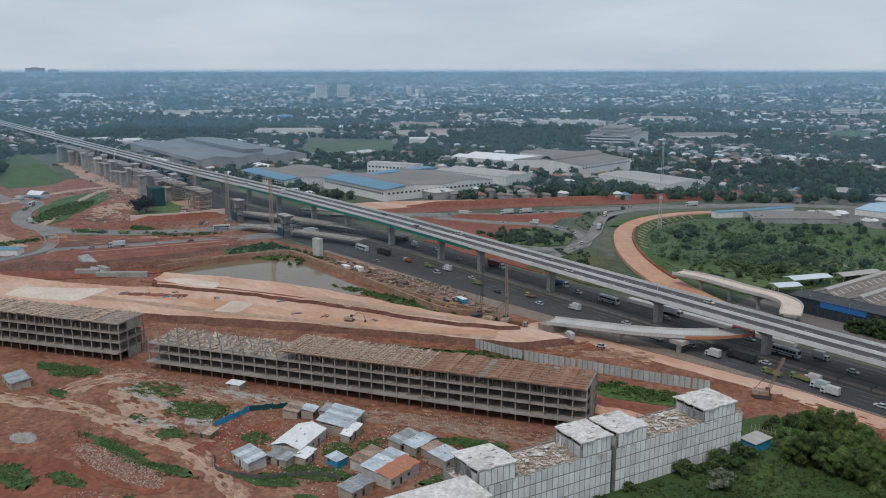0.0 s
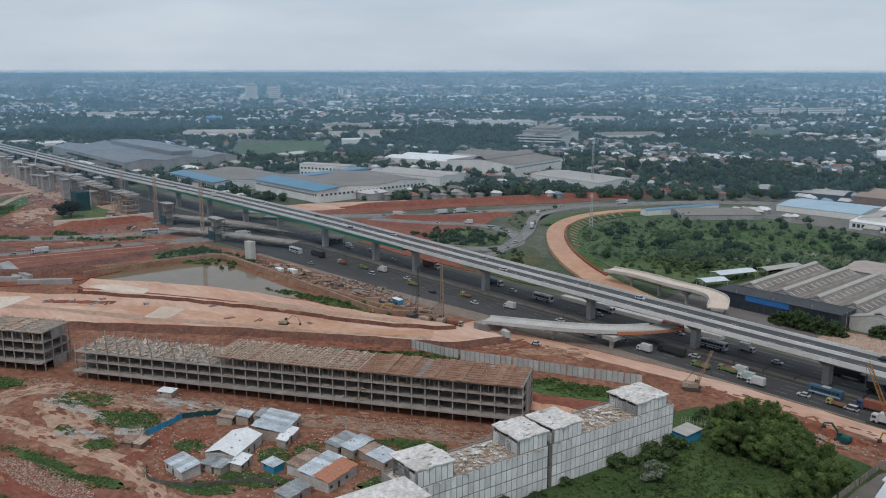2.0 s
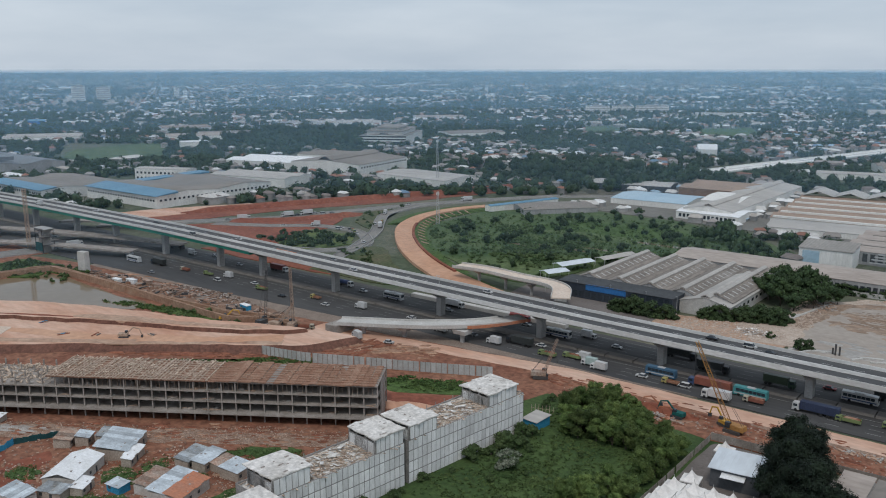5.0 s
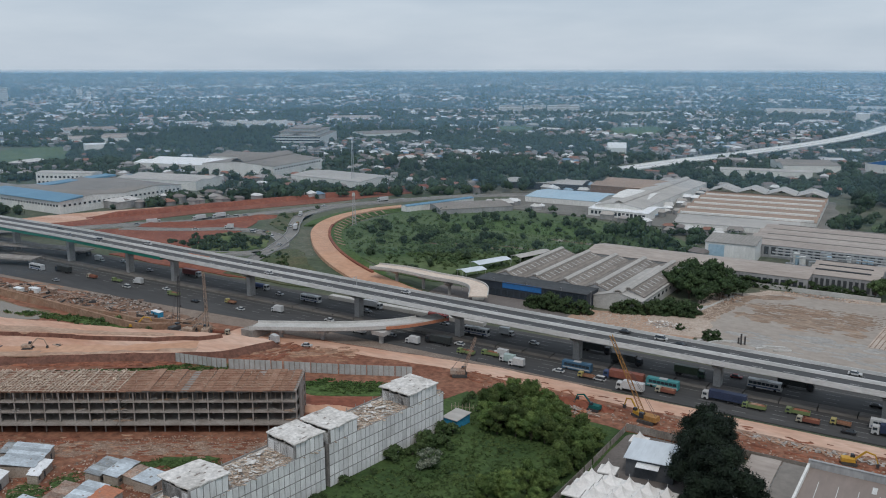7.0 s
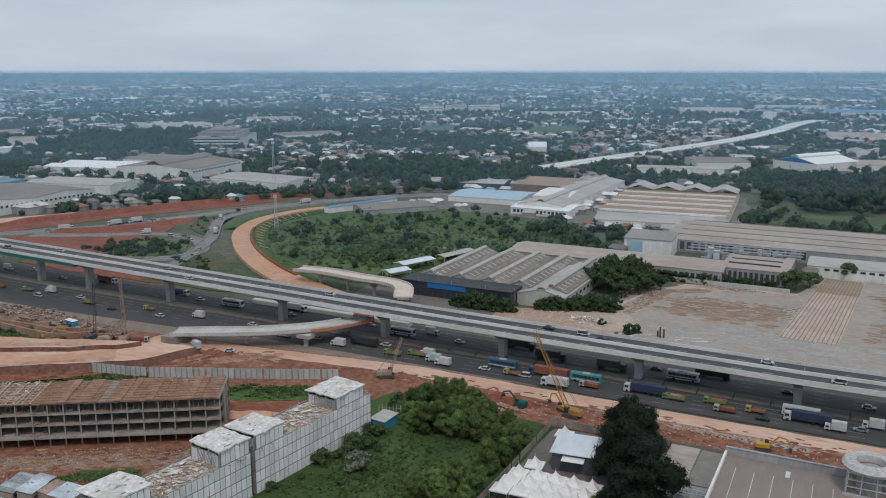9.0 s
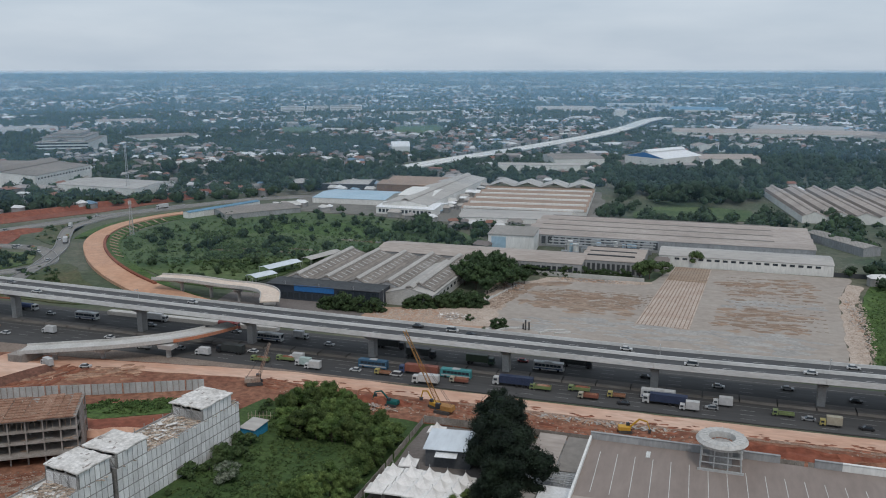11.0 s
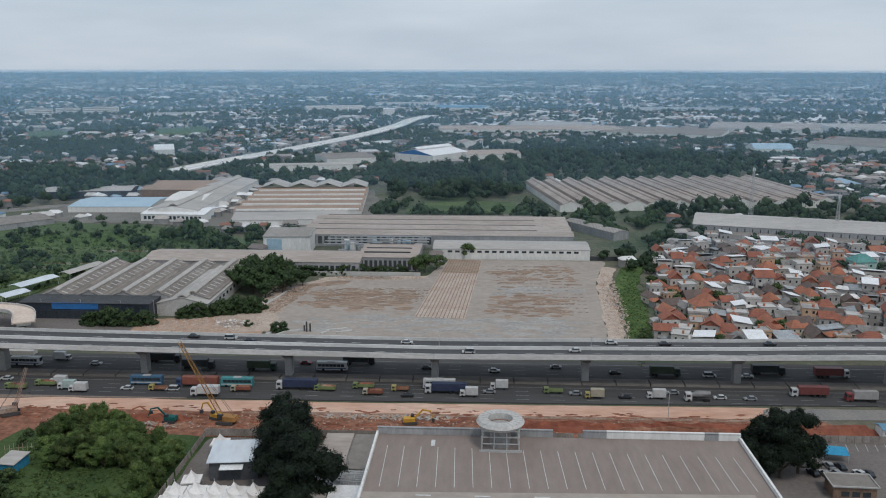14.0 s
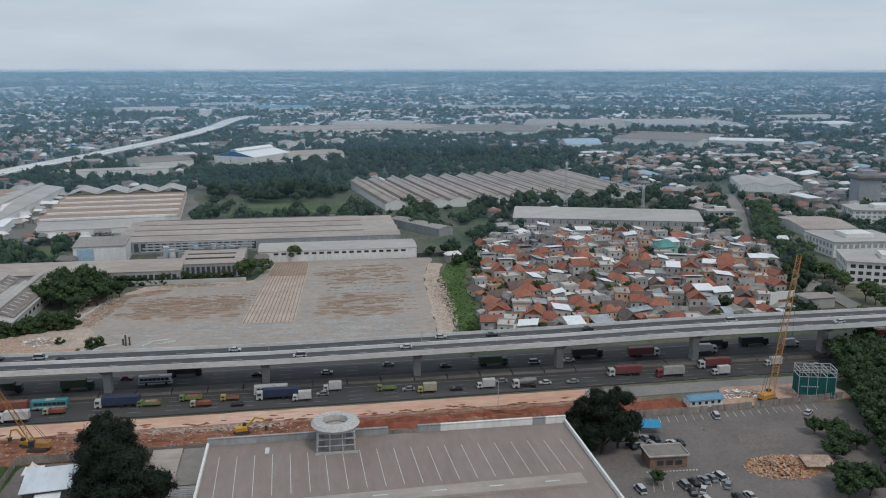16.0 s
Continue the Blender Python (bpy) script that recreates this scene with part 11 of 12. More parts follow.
# near carriageway: traffic heads towards -x
NEAR = [("box_t", -144, 273.6), ("open_y", -112, 274), ("box_W", -94, 270), ("dump_r", -83, 274.6), ("bus_t", -85.5, 279.2), ("cont_b", -64, 277.6), ("dump_g", -54, 276.6), ("dump_g", -41, 279.4), ("dump_r", -37, 273.8),
        ("open_y", -28, 277.6), ("car_b", -25, 272.4), ("bus_w", -14.5, 281.0), ("cont_b", -12, 276.5), ("box_w", -4.0, 273.8), ("car_s", 3, 277.2), ("box_w", 6.4, 281), ("box_g", 25, 278.2), ("car_s", 32.5, 277),
        ("box_y", 38.6, 274.4), ("car_b", 49, 274.6), ("box_w", 59.5, 275), ("car_s", 66, 279.4), ("mixer", 73, 273.6), ("car_w", 81, 275.5), ("car_s", 91, 275), ("cont_r", 112, 279.4), ("tarp_s", 128, 276), ("cont_r", 148, 282), ("box_w", 147, 274.6),
        ("box_w", 171, 280.6), ("car_s", 186, 277), ("cont_d", 205, 283), ("dump_g", 232, 280), ("car_w", 252, 284),
        ("dump_g", -162, 273), ("box_w", -149, 277.5), ("box_w", -139, 271.5), ("bus_b", -118, 279.6), ("cont_o", -99.5, 278.4), ("car_w", -123, 274.2), ("van_w", -107, 274.2), ("cont_d", -178, 278), ("car_w", -170, 281.4), ("box_w", -187, 272.6),
        ] + [("box_w", -214, 272), ("car_w", -236, 279), ("box_w", -265, 277), ("open_y", -294, 276), ("dump_g", -328, 271), ("van_w", -361, 269), ("box_g", -375, 274), ("dump_r", -393, 272), ("box_w", -362, 277), ("box_w", -454, 276),
        ("dump_g", -153, 276.5), ("car_s", -200, 276), ("car_w", -282, 270.5), ("bus_w", -436, 268), ("cont_d", -418, 272), ("car_s", -404, 258), ("car_w", -340, 276.5), ("car_b", -310, 268.5)]
for k, x, y in NEAR:
    park(k, x, y, 180)
# far carriageway: traffic heads towards +x
BEYOND = [("car_w", -145, 298.5), ("cont_d", -105, 296.5), ("cont_g", -81, 296), ("bus_w", -55, 297), ("cont_d", -46, 304), ("car_w", 5, 298), ("car_b", 49, 298), ("cont_g", 67, 297.4), ("van_w", 83, 296.8), ("car_w", 96.5, 296.8), ("cont_d", 105, 300.6),
          ("cont_r", 127, 298.5), ("box_W", 152, 298), ("cont_d", 158, 303), ("box_w", 190, 300), ("cont_d", 176, 304), ("car_w", 214, 303), ("cont_r", 236, 305), ("box_W", -232, 306), ("car_w", -285, 300), ("bus_w", -264, 299), ("cont_r", -352, 304), ("tank_b", -300, 303),
          ("car_s", -230, 299), ("box_w", -160, 303), ("bus_w", -171, 297), ("car_w", -190, 302), ("tank_r", -196, 306), ("cont_d", -447, 305), ("box_w", -425, 300), ("car_w", -410, 305), ("car_s", -380, 299), ("cont_d", -120, 303), ("car_b", -20, 300), ("car_s", 28, 303), ("car_r", -66, 303)]
for k, x, y in BEYOND:
    park(k, x, y, 0)
# on the viaduct
for k, x, dy, a in (("car_w", -27, 4.9, 0), ("van_w", -4.4, -4.6, 180), ("car_w", 33, -2.6, 180), ("car_w", 47, 6.4, 0), ("car_b", 66, 5.0, 0), ("car_b", 103, 4.8, 0), ("van_w", 160, 3.4, 0), ("van_w", -92, 5.4, 0), ("car_b", -84, 2.6, 0), ("car_b", -106, 5.8, 0),
                    ("car_w", -206, 5.2, 0), ("car_w", -278, -4.4, 180), ("car_s", -300, 4.2, 0), ("van_s", -405, -3.6, 180), ("car_b", -450, 3.2, 0), ("car_s", -430, -5.2, 180), ("car_w", -520, 4.8, 0), ("car_w", -375, 5.2, 0), ("van_w", -640, -4.8, 180), ("car_w", 200, -4.8, 180), ("box_w", -575, -5.0, 180)):
    park(k, x, DECK_Y + dy, a, deck_z(x) + 0.02)
# car park and site tracks
for k, x, y, a, z in (("van_w", 127, 238.5, 80, 0.12), ("car_s", 98, 226, 100, 0.12), ("car_b", 101, 225.5, 100, 0.12), ("car_b", 92, 221.5, 105, 0.12), ("car_s", 95, 221, 105, 0.12), ("van_s", 98, 220.5, 105, 0.12), ("car_b", 101, 220, 105, 0.12), ("car_w", 104.6, 221.5, 110, 0.12), ("car_b", 107, 221.5, 100, 0.12),
                      ("van_s", 97, 196.6, 95, 0.12), ("car_b", 100.5, 197.6, 95, 0.12), ("car_s", 103.5, 198.4, 100, 0.12), ("car_s", 106, 199, 100, 0.12), ("van_w", 108.6, 199.6, 100, 0.12), ("car_s", 108.6, 194.6, 60, 0.12), ("car_w", 101, 193.2, 60, 0.12), ("van_w", 84.5, 196, 95, 0.12), ("car_b", 97.6, 192.6, 80, 0.12),
                      ("van_w", 99, 187.6, 95, 0.12), ("car_b", 108, 188, 90, 0.12), ("car_w", 111.5, 188.4, 92, 0.12), ("van_w", 74, 219, 120, 0.12), ) + (("car_w", 158, 236.4, 40, 0.12),
                      ("van_w", -247, 229, 20, 0.1), ("car_w", -221, 247, 20, 0.12), ("box_w", -236, 244, 160, 0.12), ("dump_r", -262, 240, 30, 0.12), ("car_w", -286, 233, 40, 0.12)):
    park(k, x, y, a, z)
# traffic on the interchange roads
rnd = random.Random(44)
for k in range(44):
    L, off = rnd.choice((([(-540, 340), (-508, 384), (-480, 418), (-462, 468), (-440, 524)], 2.6), ([(-480, 418), (-462, 468), (-440, 524), (-408, 584)], 2.6), ([(-801, 132), (-768, 146), (-742, 148), (-708, 132), (-672, 124), (-640, 126)], 2.2), ([(-546, 113), (-534, 148), (-522, 190), (-513, 232), (-504, 276)], 2.6), ([(-612, 136), (-592, 154), (-572, 178), (-552, 230), (-534, 290)], 2.2), ([(-460, 392), (-433, 412), (-400, 414), (-374, 398)], 1.8), ([(-364, 378), (-386, 419), (-413, 454), (-430, 483)], 2.0)))
    s = rnd.uniform(0.03, 0.97) * (len(L) - 1)
    i = int(s)
    (x0, y0), (x1, y1) = L[i], L[i + 1]
    q = s - i
    a = math.degrees(math.atan2(y1 - y0, x1 - x0))
    side = rnd.choice((-1, 1))
    d = math.hypot(x1 - x0, y1 - y0)
    park(rnd.choice(("car_w", "car_s", "car_b", "van_w", "box_w", "dump_g", "van_s", "car_w", "bus_w", "box_W")), x0 + (x1 - x0) * q + side * off * (y1 - y0) / d, y0 + (y1 - y0) * q - side * off * (x1 - x0) / d, a + (180 if side < 0 else 0), 0.36)

# ---- building machines ----
def excavator(m, c, label):
    e = thing("excavator", m, label, "excavator", "excavators")
    for s in (-1, 1):
        bm = bmesh.new()
        pts = [(-1.9, 0.1), (-2.1, 0.5), (-1.8, 0.95), (1.8, 0.95), (2.1, 0.5), (1.9, 0.1)]
        hull(bm, [(x, s * 1.1 - 0.3, z) for x, z in pts], [(x, s * 1.1 + 0.3, z) for x, z in pts])
        part("track", bm, M["dark_metal"], e)
    bm = bmesh.new()
    taper(bm, -2.3, 1.5, 1.25, 1.05, 2.1, 0.15, 0.1, 0.08)
    part("upper_body", bm, M[c], e)
    bm = bmesh.new()
    hull(bm, [(0.2, 0.2, 2.1), (1.5, 0.2, 2.1), (1.5, 1.2, 2.1), (0.2, 1.2, 2.1)], [(0.3, 0.25, 3.0), (1.2, 0.25, 3.0), (1.2, 1.15, 3.0), (0.3, 1.15, 3.0)])
    part("cab", bm, M["glass"], e)
    for nm, p, q, w in (("boom", (1.2, -0.3, 1.9), (4.0, -0.3, 4.6), 0.5), ("boom", (3.9, -0.3, 4.6), (6.4, -0.3, 3.9), 0.42), ("stick", (6.3, -0.3, 4.1), (7.3, -0.3, 1.4), 0.34)):
        bm = bmesh.new()
        bar(bm, p, q, w * 0.7, w)
        part(nm, bm, M[c], e)
    bm = bmesh.new()
    hull(bm, [(6.8, -0.8, 0.5), (7.6, -0.8, 0.3), (7.6, 0.2, 0.3), (6.8, 0.2, 0.5)], [(7.0, -0.8, 1.4), (7.6, -0.8, 1.5), (7.6, 0.2, 1.5), (7.0, 0.2, 1.4)])
    part("bucket", bm, M["dark_metal"], e)
    return e


def lattice(bm, p, q, w0, w1, n, t=0.11):
    """A square lattice mast or jib."""
    p, q = Vector(p), Vector(q)
    d = (q - p).normalized()
    s = d.orthogonal().normalized()
    u = d.cross(s)
    def corner(k, i):
        w = (w0 + (w1 - w0) * k / n) / 2
        return p.lerp(q, k / n) + s * w * (1 if i in (0, 3) else -1) + u * w * (1 if i in (0, 1) else -1)
    for k in range(n):
        for i in range(4):
            bar(bm, corner(k, i), corner(k + 1, i), t)
            bar(bm, corner(k, i), corner(k + 1, (i + 1) % 4), t * 0.6)
            bar(bm, corner(k, i), corner(k, (i + 1) % 4), t * 0.6)


def crawler_crane(m, height, lean, c, label, w=1.2, n=14, base=True):
    r = thing("crawler_crane", m, label, "crane", "cranes")
    if base:
        for s in (-1, 1):
            bm = bmesh.new()
            pts = [(-2.6, 0.1), (-2.8, 0.6), (-2.5, 1.1), (2.5, 1.1), (2.8, 0.6), (2.6, 0.1)]
            hull(bm, [(x, s * 1.6 - 0.4, z) for x, z in pts], [(x, s * 1.6 + 0.4, z) for x, z in pts])
            part("track", bm, M["dark_metal"], r)
        bm = bmesh.new()
        taper(bm, -3.6, 2.0, 1.5, 1.2, 2.7, 0.2, 0.15, 0.05)
        part("house", bm, M[c], r)
        bm = bmesh.new()
        box(bm, 0.6, 2.2, 0.6, 1.7, 1.6, 3.4)
        part("cab", bm, M["glass"], r)
    bm = bmesh.new()
    lattice(bm, (1.2 if base else 0, 0, 1.8), (1.2 + lean, 0, height), w, w * 0.7, n)
    part("boom", bm, M[c], r)
    bm = bmesh.new()
    for y in (-0.5, 0.5):
        bar(bm, (-3.0 if base else -1.5, y, 2.6), (1.2 + lean * 0.97, y * 0.5, height * 0.97), 0.08)
    part("stay_rope", bm, M["dark_metal"], r)
    bm = bmesh.new()
    bar(bm, (1.4 + lean, 0, height - 0.2), (1.4 + lean, 0, height * 0.45), 0.07)
    box(bm, 1.2 + lean, 1.6 + lean, -0.2, 0.2, height * 0.45 - 0.8, height * 0.45)
    part("hook_block", bm, M["dark_metal"], r)
    return r


def tower_mast(m, height, c, label, w=1.8):
    r = thing("tower_crane", m, label, "crane", "tower cranes")
    bm = bmesh.new()
    lattice(bm, (0, 0, -0.2), (0, 0, height), w, w, int(height / w), 0.2)
    part("mast", bm, M[c], r)
    bm = bmesh.new()
    box(bm, -2.4, 2.4, -2.4, 2.4, -0.3, 0.7)
    part("footing", bm, M["concrete"], r)
    return r


excavator(pose(-22, 250, 0.1, 0, 0, 12), "yellow", "yellow excavator digging the orange soil")
excavator(pose(-98, 247.5, 0.1, 0, 0, 175), "net_teal", "teal excavator on the red soil")
excavator(pose(-104, 250, 0.1, 0, 0, 200), "zinc_orange", "orange-red excavator on the soil")
excavator(pose(-84, 250.5, 0.1, 0, 0, 150), "yellow", "yellow excavator with folded arm")
excavator(pose(-300, 226, 0.1, 0, 0, 60), "yellow", "yellow excavator near the pond")
crawler_crane(pose(-80, 247.5, 0.1, 0, 0, 172), 26, 13, "rust_yellow", "dull orange crawler crane with a leaning lattice boom", 1.3, 16)
crawler_crane(pose(-151.5, 251, 0.1, 0, 0, 30), 15, 4.5, "rust", "rusty piling rig beside the haul road", 0.9, 10)
crawler_crane(pose(-281, 232.5, 0.1, 0, 0, 90), 24, 1.5, "dark_metal", "dark green piling rig at the site", 1.0, 14)
crawler_crane(pose(-268, 237.5, 0.1, 0, 0, 120), 27, -2, "timber", "rusty piling rig with a tall mast", 1.1, 14)
crawler_crane(pose(-273, 233, 0.1, 0, 0, 10), 12, 8, "timber", "dull tan crane with a low boom", 1.0, 9)
crawler_crane(pose(-930, 262, 0.1, 0, 0, 60), 26, 6, "zinc_white", "pale crane at the far piers", 1.2, 12)
crane = crawler_crane(pose(151, 249, 0.1, 0, 0, 20), 49, 8.2, "orange", "tall orange lattice crane beside the viaduct", 1.9, 24)
tower_mast(pose(-586, 246, 0), 36, "timber", "rust-brown lattice tower mast by the viaduct")
tower_mast(pose(-517, 247.5, 0), 38, "timber", "rust-brown lattice mast beside the new pier")
tower_mast(pose(-800, 256, 0), 32, "timber", "rusty lattice mast at the far piers")
tower_mast(pose(-690, 262, 0), 27, "timber", "short rusty lattice mast among the piers")

# drilling plant, cabins and pipes on the strip beside the pond
rnd = random.Random(55)
for k in range(44):
    x, y = rnd.uniform(-420, -272), 0
    y = 232 + (x + 420) * 0.04 + rnd.uniform(-1, 11)
    c = thing("site_gear", pose(x, y, 0.1, 0, 0, rnd.uniform(0, 180)), "stacked rusty steel and gear beside the pond", "site gear", "site gear")
    for j in range(3):
        bm = bmesh.new()
        l = rnd.uniform(2, 7)
        box(bm, -l / 2, l / 2, j * 0.9 - 1, j * 0.9 - 0.3, -0.1, rnd.uniform(0.5, 1.8))
        part("steel_beam", bm, M[rnd.choice(("rust", "dark_metal", "rust", "timber_red", "debris_grey"))], c)
for x, y, mt in ((-398, 234, "wall_white"), (-391, 238, "zinc_white"), (-383, 242, "rust"), (-406, 237, "rust"), (-372, 240, "rust"), (-306, 243, "tarp_blue")):
    c = thing("site_cabin", pose(x, y, 0, 0, 0, rnd.uniform(-15, 15)), {"rust": "rusty steel container in the yard", "tarp_blue": "blue site cabin with a white roof"}.get(mt, "white steel cabin on the building strip"), "cabin", "site cabins")
    bm = bmesh.new()
    box(bm, -3, 3, -1.2, 1.2, -0.1, 2.5)
    part("body", bm, M[mt], c)
    bm = bmesh.new()
    box(bm, -3.15, 3.15, -1.35, 1.35, 2.5, 2.62)
    part("roof", bm, M["rust" if mt == "rust" else "zinc_white"], c)
    bm = bmesh.new()
    box(bm, -1.8, -0.8, -1.25, -1.17, 1.1, 1.9)
    part("window", bm, M["glass"], c)
for x, y, a, l in ((-300, 236, 20, 40), (-285, 232, 20, 36), (-330, 230, 8, 30), (-402, 231, 2, 50)):
    w = thing("retaining_wall", pose(x, y, 0, 0, 0, a), "low brown retaining wall of the pit", "wall", "retaining walls")
    bm = bmesh.new()
    box(bm, -l / 2, l / 2, -0.4, 0.4, -0.3, 2.0)
    part("wall", bm, M["wall_brown"], w)
pile("debris_pile", -276, 233, 9, 5, 1.6, 160, ("rust", "yellow", "dark_metal", "debris_grey"), "tangle of steel and machine parts", 15)
pile("debris_pile", -104, 244, 9, 3, 0.8, 120, ("rust", "debris_grey", "zinc_orange"), "scattered site scrap on red soil", 16)
pile("debris_pile", -30, 254, 22, 1.6, 0.5, 200, ("debris_grey", "sand"), "row of broken kerb stones", 17)
pile("debris_pile", 145, 255, 9, 4, 1.0, 120, ("debris_grey", "sand", "zinc_white"), "pale rubble round the crane", 18)

# ---- new piers under construction in front of the viaduct ----
k_pier = 0
npier = thing("pier_row", pose(-560, 250, 0), "row of new grey bridge piers under construction", "bridge piers")
for x, y, h, w in ((-502, 250, 15, 7), (-576, 250, 16, 6), (-648, 246, 18, 5.5), (-700, 242, 18, 5), (-751, 237, 18, 5), (-804, 237, 18, 5), (-828, 240, 19, 5), (-852, 242, 19, 5), (-878, 244, 19, 5), (-905, 246, 19, 5), (-932, 248, 19, 5), (-960, 250, 19, 5), (-990, 252, 19, 5), (-1022, 254, 19, 5), (-1060, 256, 19, 5), (-1100, 258, 19, 5), (-725, 244, 18, 5), (-776, 246, 18, 5)):
    X, Y = x + 560, y - 250
    h = h if x > -600 else 11 + (k_pier * 5) % 7
    k_pier += 1
    bm = bmesh.new()
    pw = 2.2 if x > -600 else 3.4
    box(bm, X - pw, X + pw, Y - 2.4, Y + 2.4, -0.3, h - 3)
    p = part("pier", bm, M["concrete_raw"], npier)
    bm = bmesh.new()
    hull(bm, [(X - 2.3, Y - 2, h - 3), (X + 2.3, Y - 2, h - 3), (X + 2.3, Y + 2, h - 3), (X - 2.3, Y + 2, h - 3)], [(X - w, Y - 3.2, h), (X + w, Y - 3.2, h), (X + w, Y + 3.2, h), (X - w, Y + 3.2, h)])
    part("pier_cap", bm, M["concrete"], p)
    if x > -600:
        for z in (h * 0.3, h * 0.62, h - 1.2):
            bm = bmesh.new()
            box(bm, X - 4, X + 4, Y - 3.6, Y + 3.6, z, z + 0.25)
            for sx in (-4, 4):
                for sy in (-3.6, 3.6):
                    box(bm, X + sx - 0.12, X + sx + 0.12, Y + sy - 0.12, Y + sy + 0.12, -0.2, h)
            part("scaffold_deck", bm, M["dark_metal"], p, "dark scaffold platform")
        bm = bmesh.new()
        box(bm, X - 4.2, X + 4.2, Y - 3.9, Y - 3.8, h * 0.1, h * 0.45)
        part("safety_net", bm, M["net_dark"], p, "dark green net")
for k in range(15):
    X, Y, h = -1105 + k * 26 + 560, (247 if k % 2 else 262) - 250, 15.5 + (k * 7) % 4
    bm = bmesh.new()
    box(bm, X - 3.0, X + 3.0, Y - 2.0, Y + 2.0, -0.3, h - 2)
    p = part("pier", bm, M["concrete" if k % 3 else "concrete_raw"], npier)
    bm = bmesh.new()
    hull(bm, [(X - 3, Y - 2, h - 2), (X + 3, Y - 2, h - 2), (X + 3, Y + 2, h - 2), (X - 3, Y + 2, h - 2)], [(X - 6, Y - 3, h), (X + 6, Y - 3, h), (X + 6, Y + 3, h), (X - 6, Y + 3, h)])
    part("pier_cap", bm, M["concrete_pale"], p)
for x0, x1, y, z in ((-1100, -1000, 256, 17.6), (-900, -842, 254, 17.0), (-812, -742, 250, 16.4), (-735, -690, 250, 15.0), (-665, -632, 248, 15.6)):
    bm = bmesh.new()
    hull(bm, [(x0 + 560, y - 254, z - 1.6), (x1 + 560, y - 254, z - 1.6), (x1 + 560, y - 246, z - 1.6), (x0 + 560, y - 246, z - 1.6)], [(x0 + 560, y - 256, z), (x1 + 560, y - 256, z), (x1 + 560, y - 244, z), (x0 + 560, y - 244, z)])
    seg = part("deck_segment", bm, M["concrete_raw"], npier, "raw deck segment under formwork")
    bm = bmesh.new()
    for q in range(int((x1 - x0) / 5)):
        X = x0 + 560 + q * 5
        box(bm, X, X + 3.4, y - 256.5 + (q % 3), y - 251 + (q % 2) * 4, z + 0.02, z + 0.5 + 0.5 * (q % 3))
    part("formwork_board", bm, M["debris_grey"], seg, "stacked formwork boards")
    for q in range(3):
        X = x0 + (x1 - x0) * (q + 0.5) / 3 + 560
        bm = bmesh.new()
        for sx in (-3, 3):
            for sy in (-5, 5):
                box(bm, X + sx - 0.2, X + sx + 0.2, y - 250 + sy - 0.2, y - 250 + sy + 0.2, -0.2, z - 1.7)
        for zz in (3, 7, 11):
            box(bm, X - 3.2, X + 3.2, y - 255.3, y - 244.7, zz, zz + 0.35)
        part("falsework", bm, M["rust"], seg, "dark steel falsework tower")
lone = thing("bridge_pier", pose(-437, 238, 0, 0, 0, 8), "single white concrete pier by the pond", "bridge pier")
bm = bmesh.new()
box(bm, -3, 3, -1.6, 1.6, -0.3, 11)
part("column", bm, M["concrete_pale"], lone)
netted = thing("scaffold_tower", pose(-682, 226, 0), "pier wrapped in dark teal netting", "scaffold")
bm = bmesh.new()
box(bm, -6, 6, -5, 5, -0.3, 15)
part("net", bm, M["net_dark"], netted)
bm = bmesh.new()
for x in (-6, 6):
    for y in (-5, 5):
        box(bm, x - 0.2, x + 0.2, y - 0.2, y + 0.2, -0.2, 17)
part("frame", bm, M["dark_metal"], netted)
pavilion = thing("toll_office", pose(-786, 160, 0, 0, 0, 30) @ Matrix.Scale(0.55, 4), "small white building with a domed blue roof", "building")
bm = bmesh.new()
box(bm, -14, 14, -8, 8, -0.3, 6)
part("wall", bm, M["wall_white"], pavilion)
bm = bmesh.new()
roof_gable(bm, -15, 15, -9, 9, 6, 5, "x", 0.3, 4, 1.0)
part("roof", bm, M["zinc_white"], pavilion)
bm = bmesh.new()
box(bm, -20, 20, -14, -8, 3.6, 4.2)
part("canopy", bm, M["roof_blue"], pavilion)
blue_low = bays("shelter", pose(-560, 78, 0, 0, 0, 50), 24, 8, 1, 4, 1.0, "roof_blue", "wall_white", "low hall with a bright blue roof", "x")
# lattice telecom masts and street lights
for x, y, h in ((-499, 630, 44), (190, 605, 42), (232, 560, 30), (-372, 470, 24)):
    tm = thing("telecom_mast", pose(x, y, 0), "slim grey steel lattice telecom mast", "mast", "telecom masts")
    bm = bmesh.new()
    lattice(bm, (0, 0, -0.2), (0, 0, h), 2.6, 0.8, 14, 0.16)
    part("mast", bm, M["steel"], tm)
    bm = bmesh.new()
    for a in range(3):
        box(bm, 0.9 * math.cos(a * 2.1) - 0.2, 0.9 * math.cos(a * 2.1) + 0.2, 0.9 * math.sin(a * 2.1) - 0.2, 0.9 * math.sin(a * 2.1) + 0.2, h - 3, h - 1)
    part("antenna", bm, M["wall_white"], tm)
def street_lamp():
    s = thing("street_lamp", pose(0, 0, 0), "slim grey street lamp on a pole", "street lamp", "street lamps")
    bm = bmesh.new()
    tube(bm, (0, 0, -0.2), (0, 0, 9), 0.12, 0.07, 6)
    part("pole", bm, M["steel"], s)
    bm = bmesh.new()
    bar(bm, (0, 0, 8.9), (0, -1.8, 9.2), 0.09)
    p = part("arm", bm, M["steel"], s)
    bm = bmesh.new()
    box(bm, -0.15, 0.15, -2.4, -1.7, 9.12, 9.26)
    part("lamp_head", bm, M["dark_metal"], s)
    return s
lamp = street_lamp()
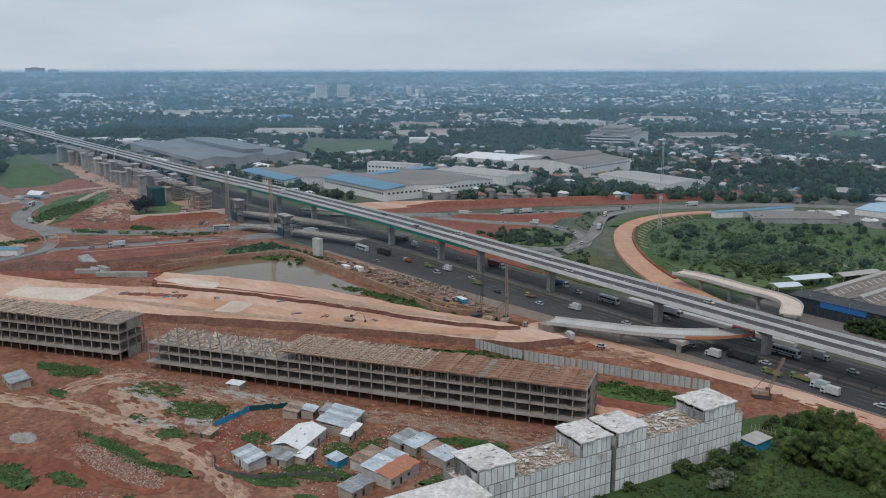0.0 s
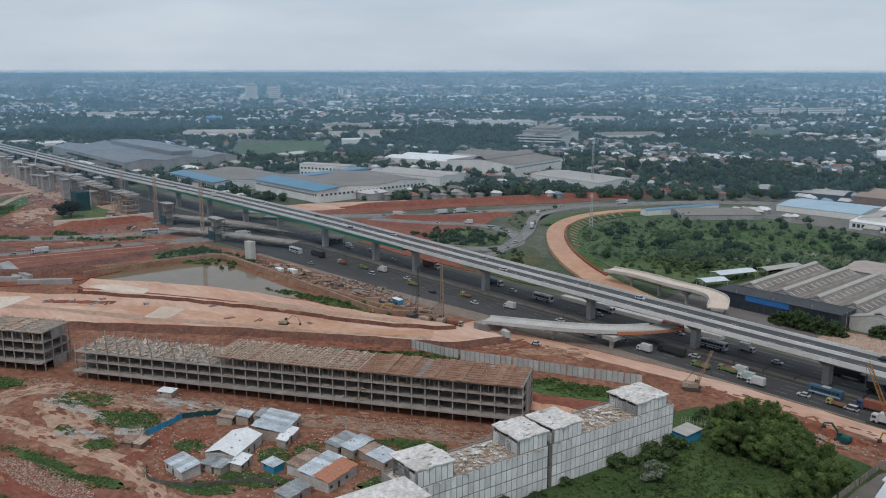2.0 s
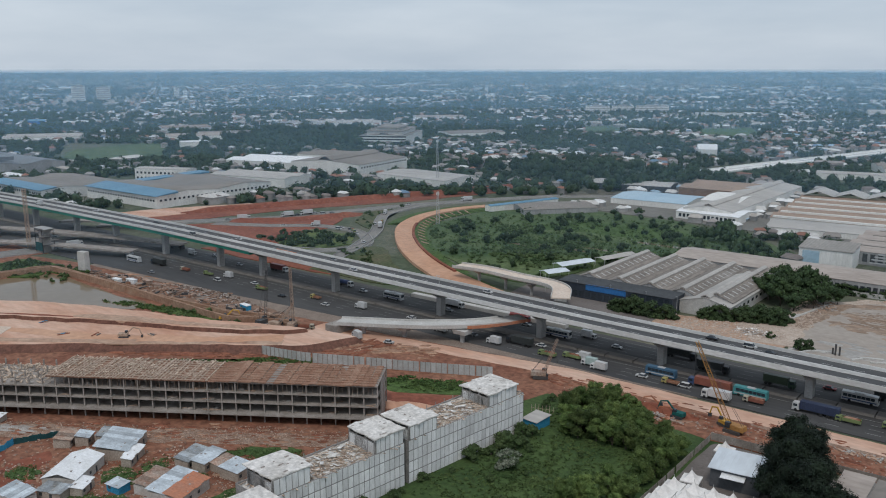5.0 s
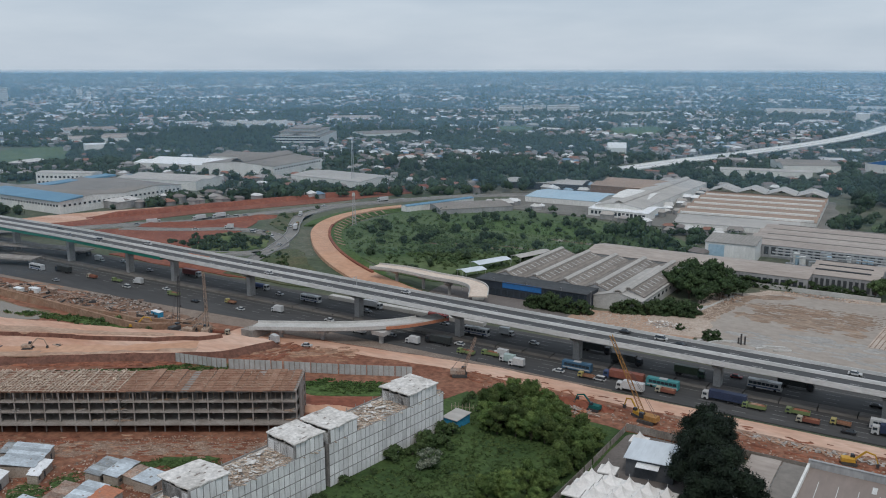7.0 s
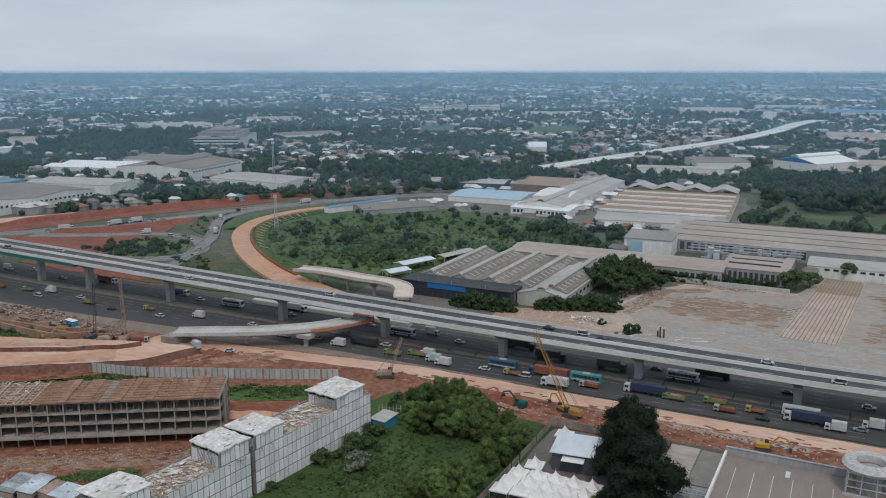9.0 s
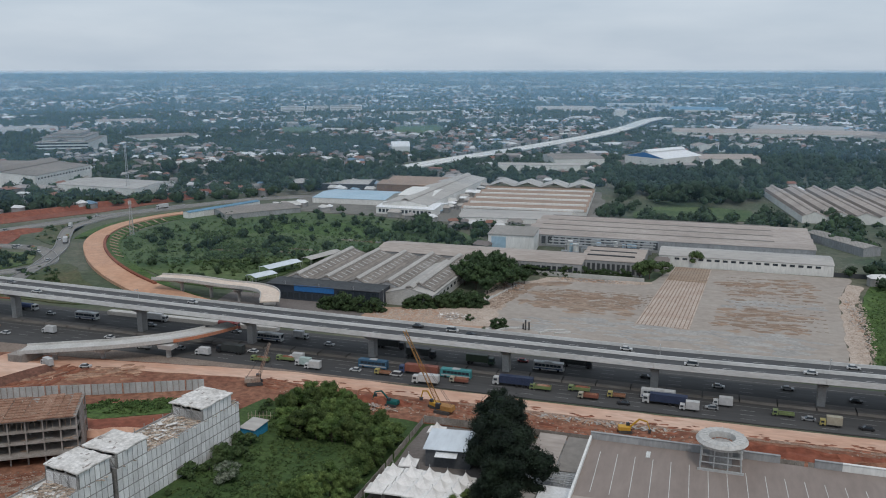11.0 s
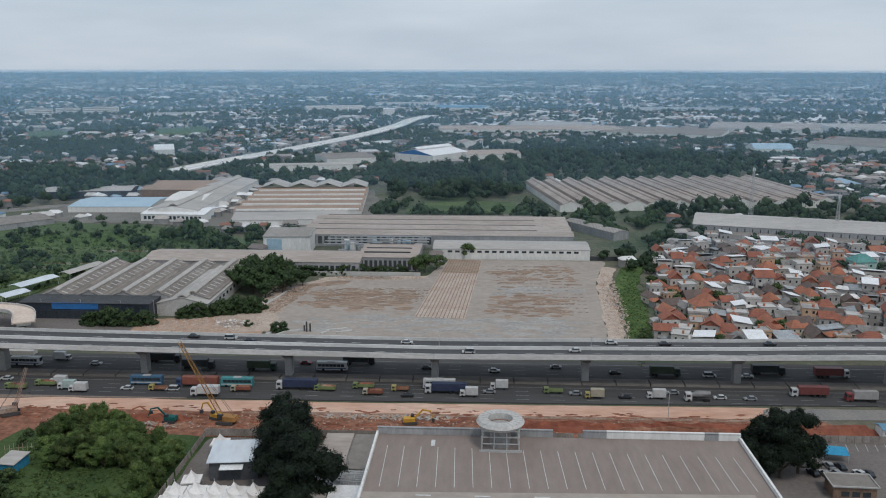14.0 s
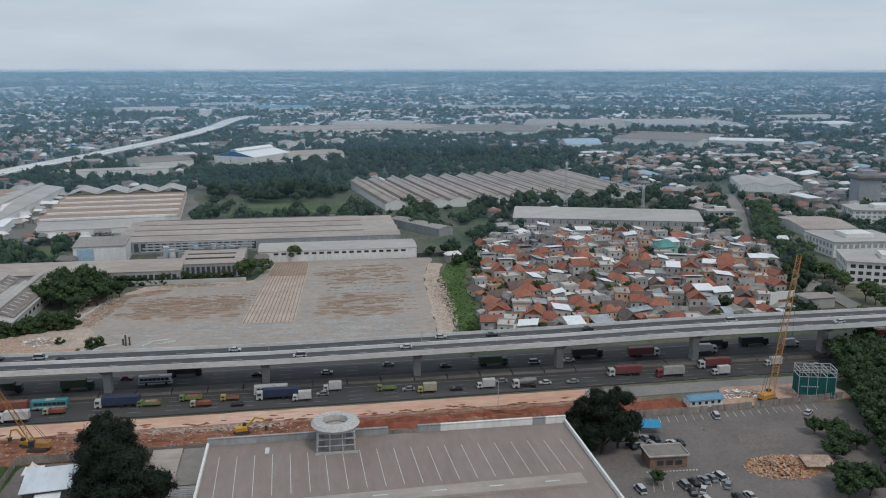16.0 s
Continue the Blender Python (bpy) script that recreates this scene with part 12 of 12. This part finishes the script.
lamp.matrix_basis = pose(-196, 357, 0)
for x, y, a in ((-178, 357, 0), (-160, 357, 0), (-214, 357, 0), (109, 213, 0), (118, 190, 180), (-145, 357, 0), (60, 258, 0)):
    copy_thing(lamp, pose(x, y, 0, 0, 0, a))
truss = thing("bridge_girder", pose(-214, 309, 0, 0, 0, 0), "long white launching beam beside the far carriageway", "girder")
bm = bmesh.new()
box(bm, -46, 40, -1.6, 1.6, 0.2, 1.9)
part("beam", bm, M["concrete_pale"], truss)
# far tower blocks on the horizon
for x, y, a, w, d, h, fl, lb in ((-2486, 1363, 60, 38, 16, 52, 8, "pale apartment slab far off in haze"), (-2452, 1424, 60, 40, 16, 48, 8, "pale apartment slab far off in haze"), (-2445, 1694, 55, 16, 14, 36, 6, "slim white tower block in haze"), (-2428, 1718, 55, 12, 14, 30, 5, "slim white tower block in haze"),
                               (-1000, 1835, 30, 56, 16, 20, 5, "pale green apartment block in the suburbs"), (-970, 1912, 30, 52, 16, 18, 5, "pale green apartment block in the suburbs"), (-898, 1892, 28, 76, 16, 21, 5, "long pale green apartment block"),
                               (-4390, 890, 78, 84, 30, 46, 5, "tower block with far haze put into its pale blue colour"), (-4370, 985, 78, 46, 30, 38, 5, "tower block with far haze put into its pale blue colour")):
    o = thing("tower_block", pose(x, y, float(ground_z(math.hypot(x, y))) - 1, 0, 0, a), lb, "tower block", "far tower blocks")
    bm = bmesh.new()
    box(bm, 0, w, 0, d, 0, h)
    part("wall", bm, M["haze_tinted_wall" if x < -3000 else "wall_white"], o)
    bm = bmesh.new()
    box(bm, w * 0.3, w * 0.7, d * 0.2, d * 0.8, h, h + 3)
    part("roof_block", bm, M["haze_tinted_wall" if x < -3000 else "wall_grey"], o)
    for f in range(fl):
        bm = bmesh.new()
        box(bm, 1.5, w - 1.5, -0.12, 0.1, h * (f + 0.35) / fl, h * (f + 0.8) / fl)
        part("window_band", bm, M["wall_grey" if x > -3000 else "haze_tinted_wall"], o)

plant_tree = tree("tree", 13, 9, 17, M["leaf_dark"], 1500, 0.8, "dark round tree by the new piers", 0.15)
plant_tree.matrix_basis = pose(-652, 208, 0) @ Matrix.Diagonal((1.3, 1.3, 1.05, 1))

rnd = random.Random(91)
for k in range(20):
    x, y = rnd.uniform(-1080, -560), 0
    y = 236 + (x + 560) * -0.02 + rnd.uniform(-16, 6)
    c = thing("formwork_stack", pose(x, y, 0.1, 0, 0, rnd.uniform(0, 180)), "stack of steel forms and timber by the new piers", "formwork", "formwork stacks")
    for j in range(2):
        bm = bmesh.new()
        l = rnd.uniform(3, 9)
        hull(bm, [(-l / 2, j * 2.6 - 2, -0.2), (l / 2, j * 2.6 - 2, -0.2), (l / 2, j * 2.6, -0.2), (-l / 2, j * 2.6, -0.2)], [(-l / 2 + 0.2, j * 2.6 - 1.8, 1.2 + j), (l / 2 - 0.2, j * 2.6 - 1.8, 1.4), (l / 2 - 0.2, j * 2.6 - 0.2, 1.4), (-l / 2 + 0.2, j * 2.6 - 0.2, 1.2 + j)])
        part("form_panel", bm, M[rnd.choice(("rust", "concrete", "timber", "clay_red", "zinc_dull", "dark_metal"))], c)

rnd = random.Random(17)
for k, (x, y) in enumerate(((-393, 132), (-388, 136), (-398, 138), (-352, 172), (-330, 168), (-376, 150), (-300, 190), (-318, 176), (-412, 118), (-404, 126))):
    c = thing("material_stack", pose(x, y, 2.24, 0, 0, rnd.uniform(0, 180)), "small stack of pipes and boards on the platform", "site material", "material stacks")
    for j in range(3):
        bm = bmesh.new()
        l = rnd.uniform(1.5, 5)
        bar(bm, (-l / 2, j * 0.9 - 1, 0.3), (l / 2, j * 0.9 - 0.8, 0.3), 0.6, 0.6)
        part("board", bm, M[("tarp_blue", "rust", "dark_metal", "timber", "clay_red")[(k + j) % 5]], c)
excavator(pose(-306, 181, 2.24, 0, 0, 40), "timber", "dusty excavator on the raised platform")
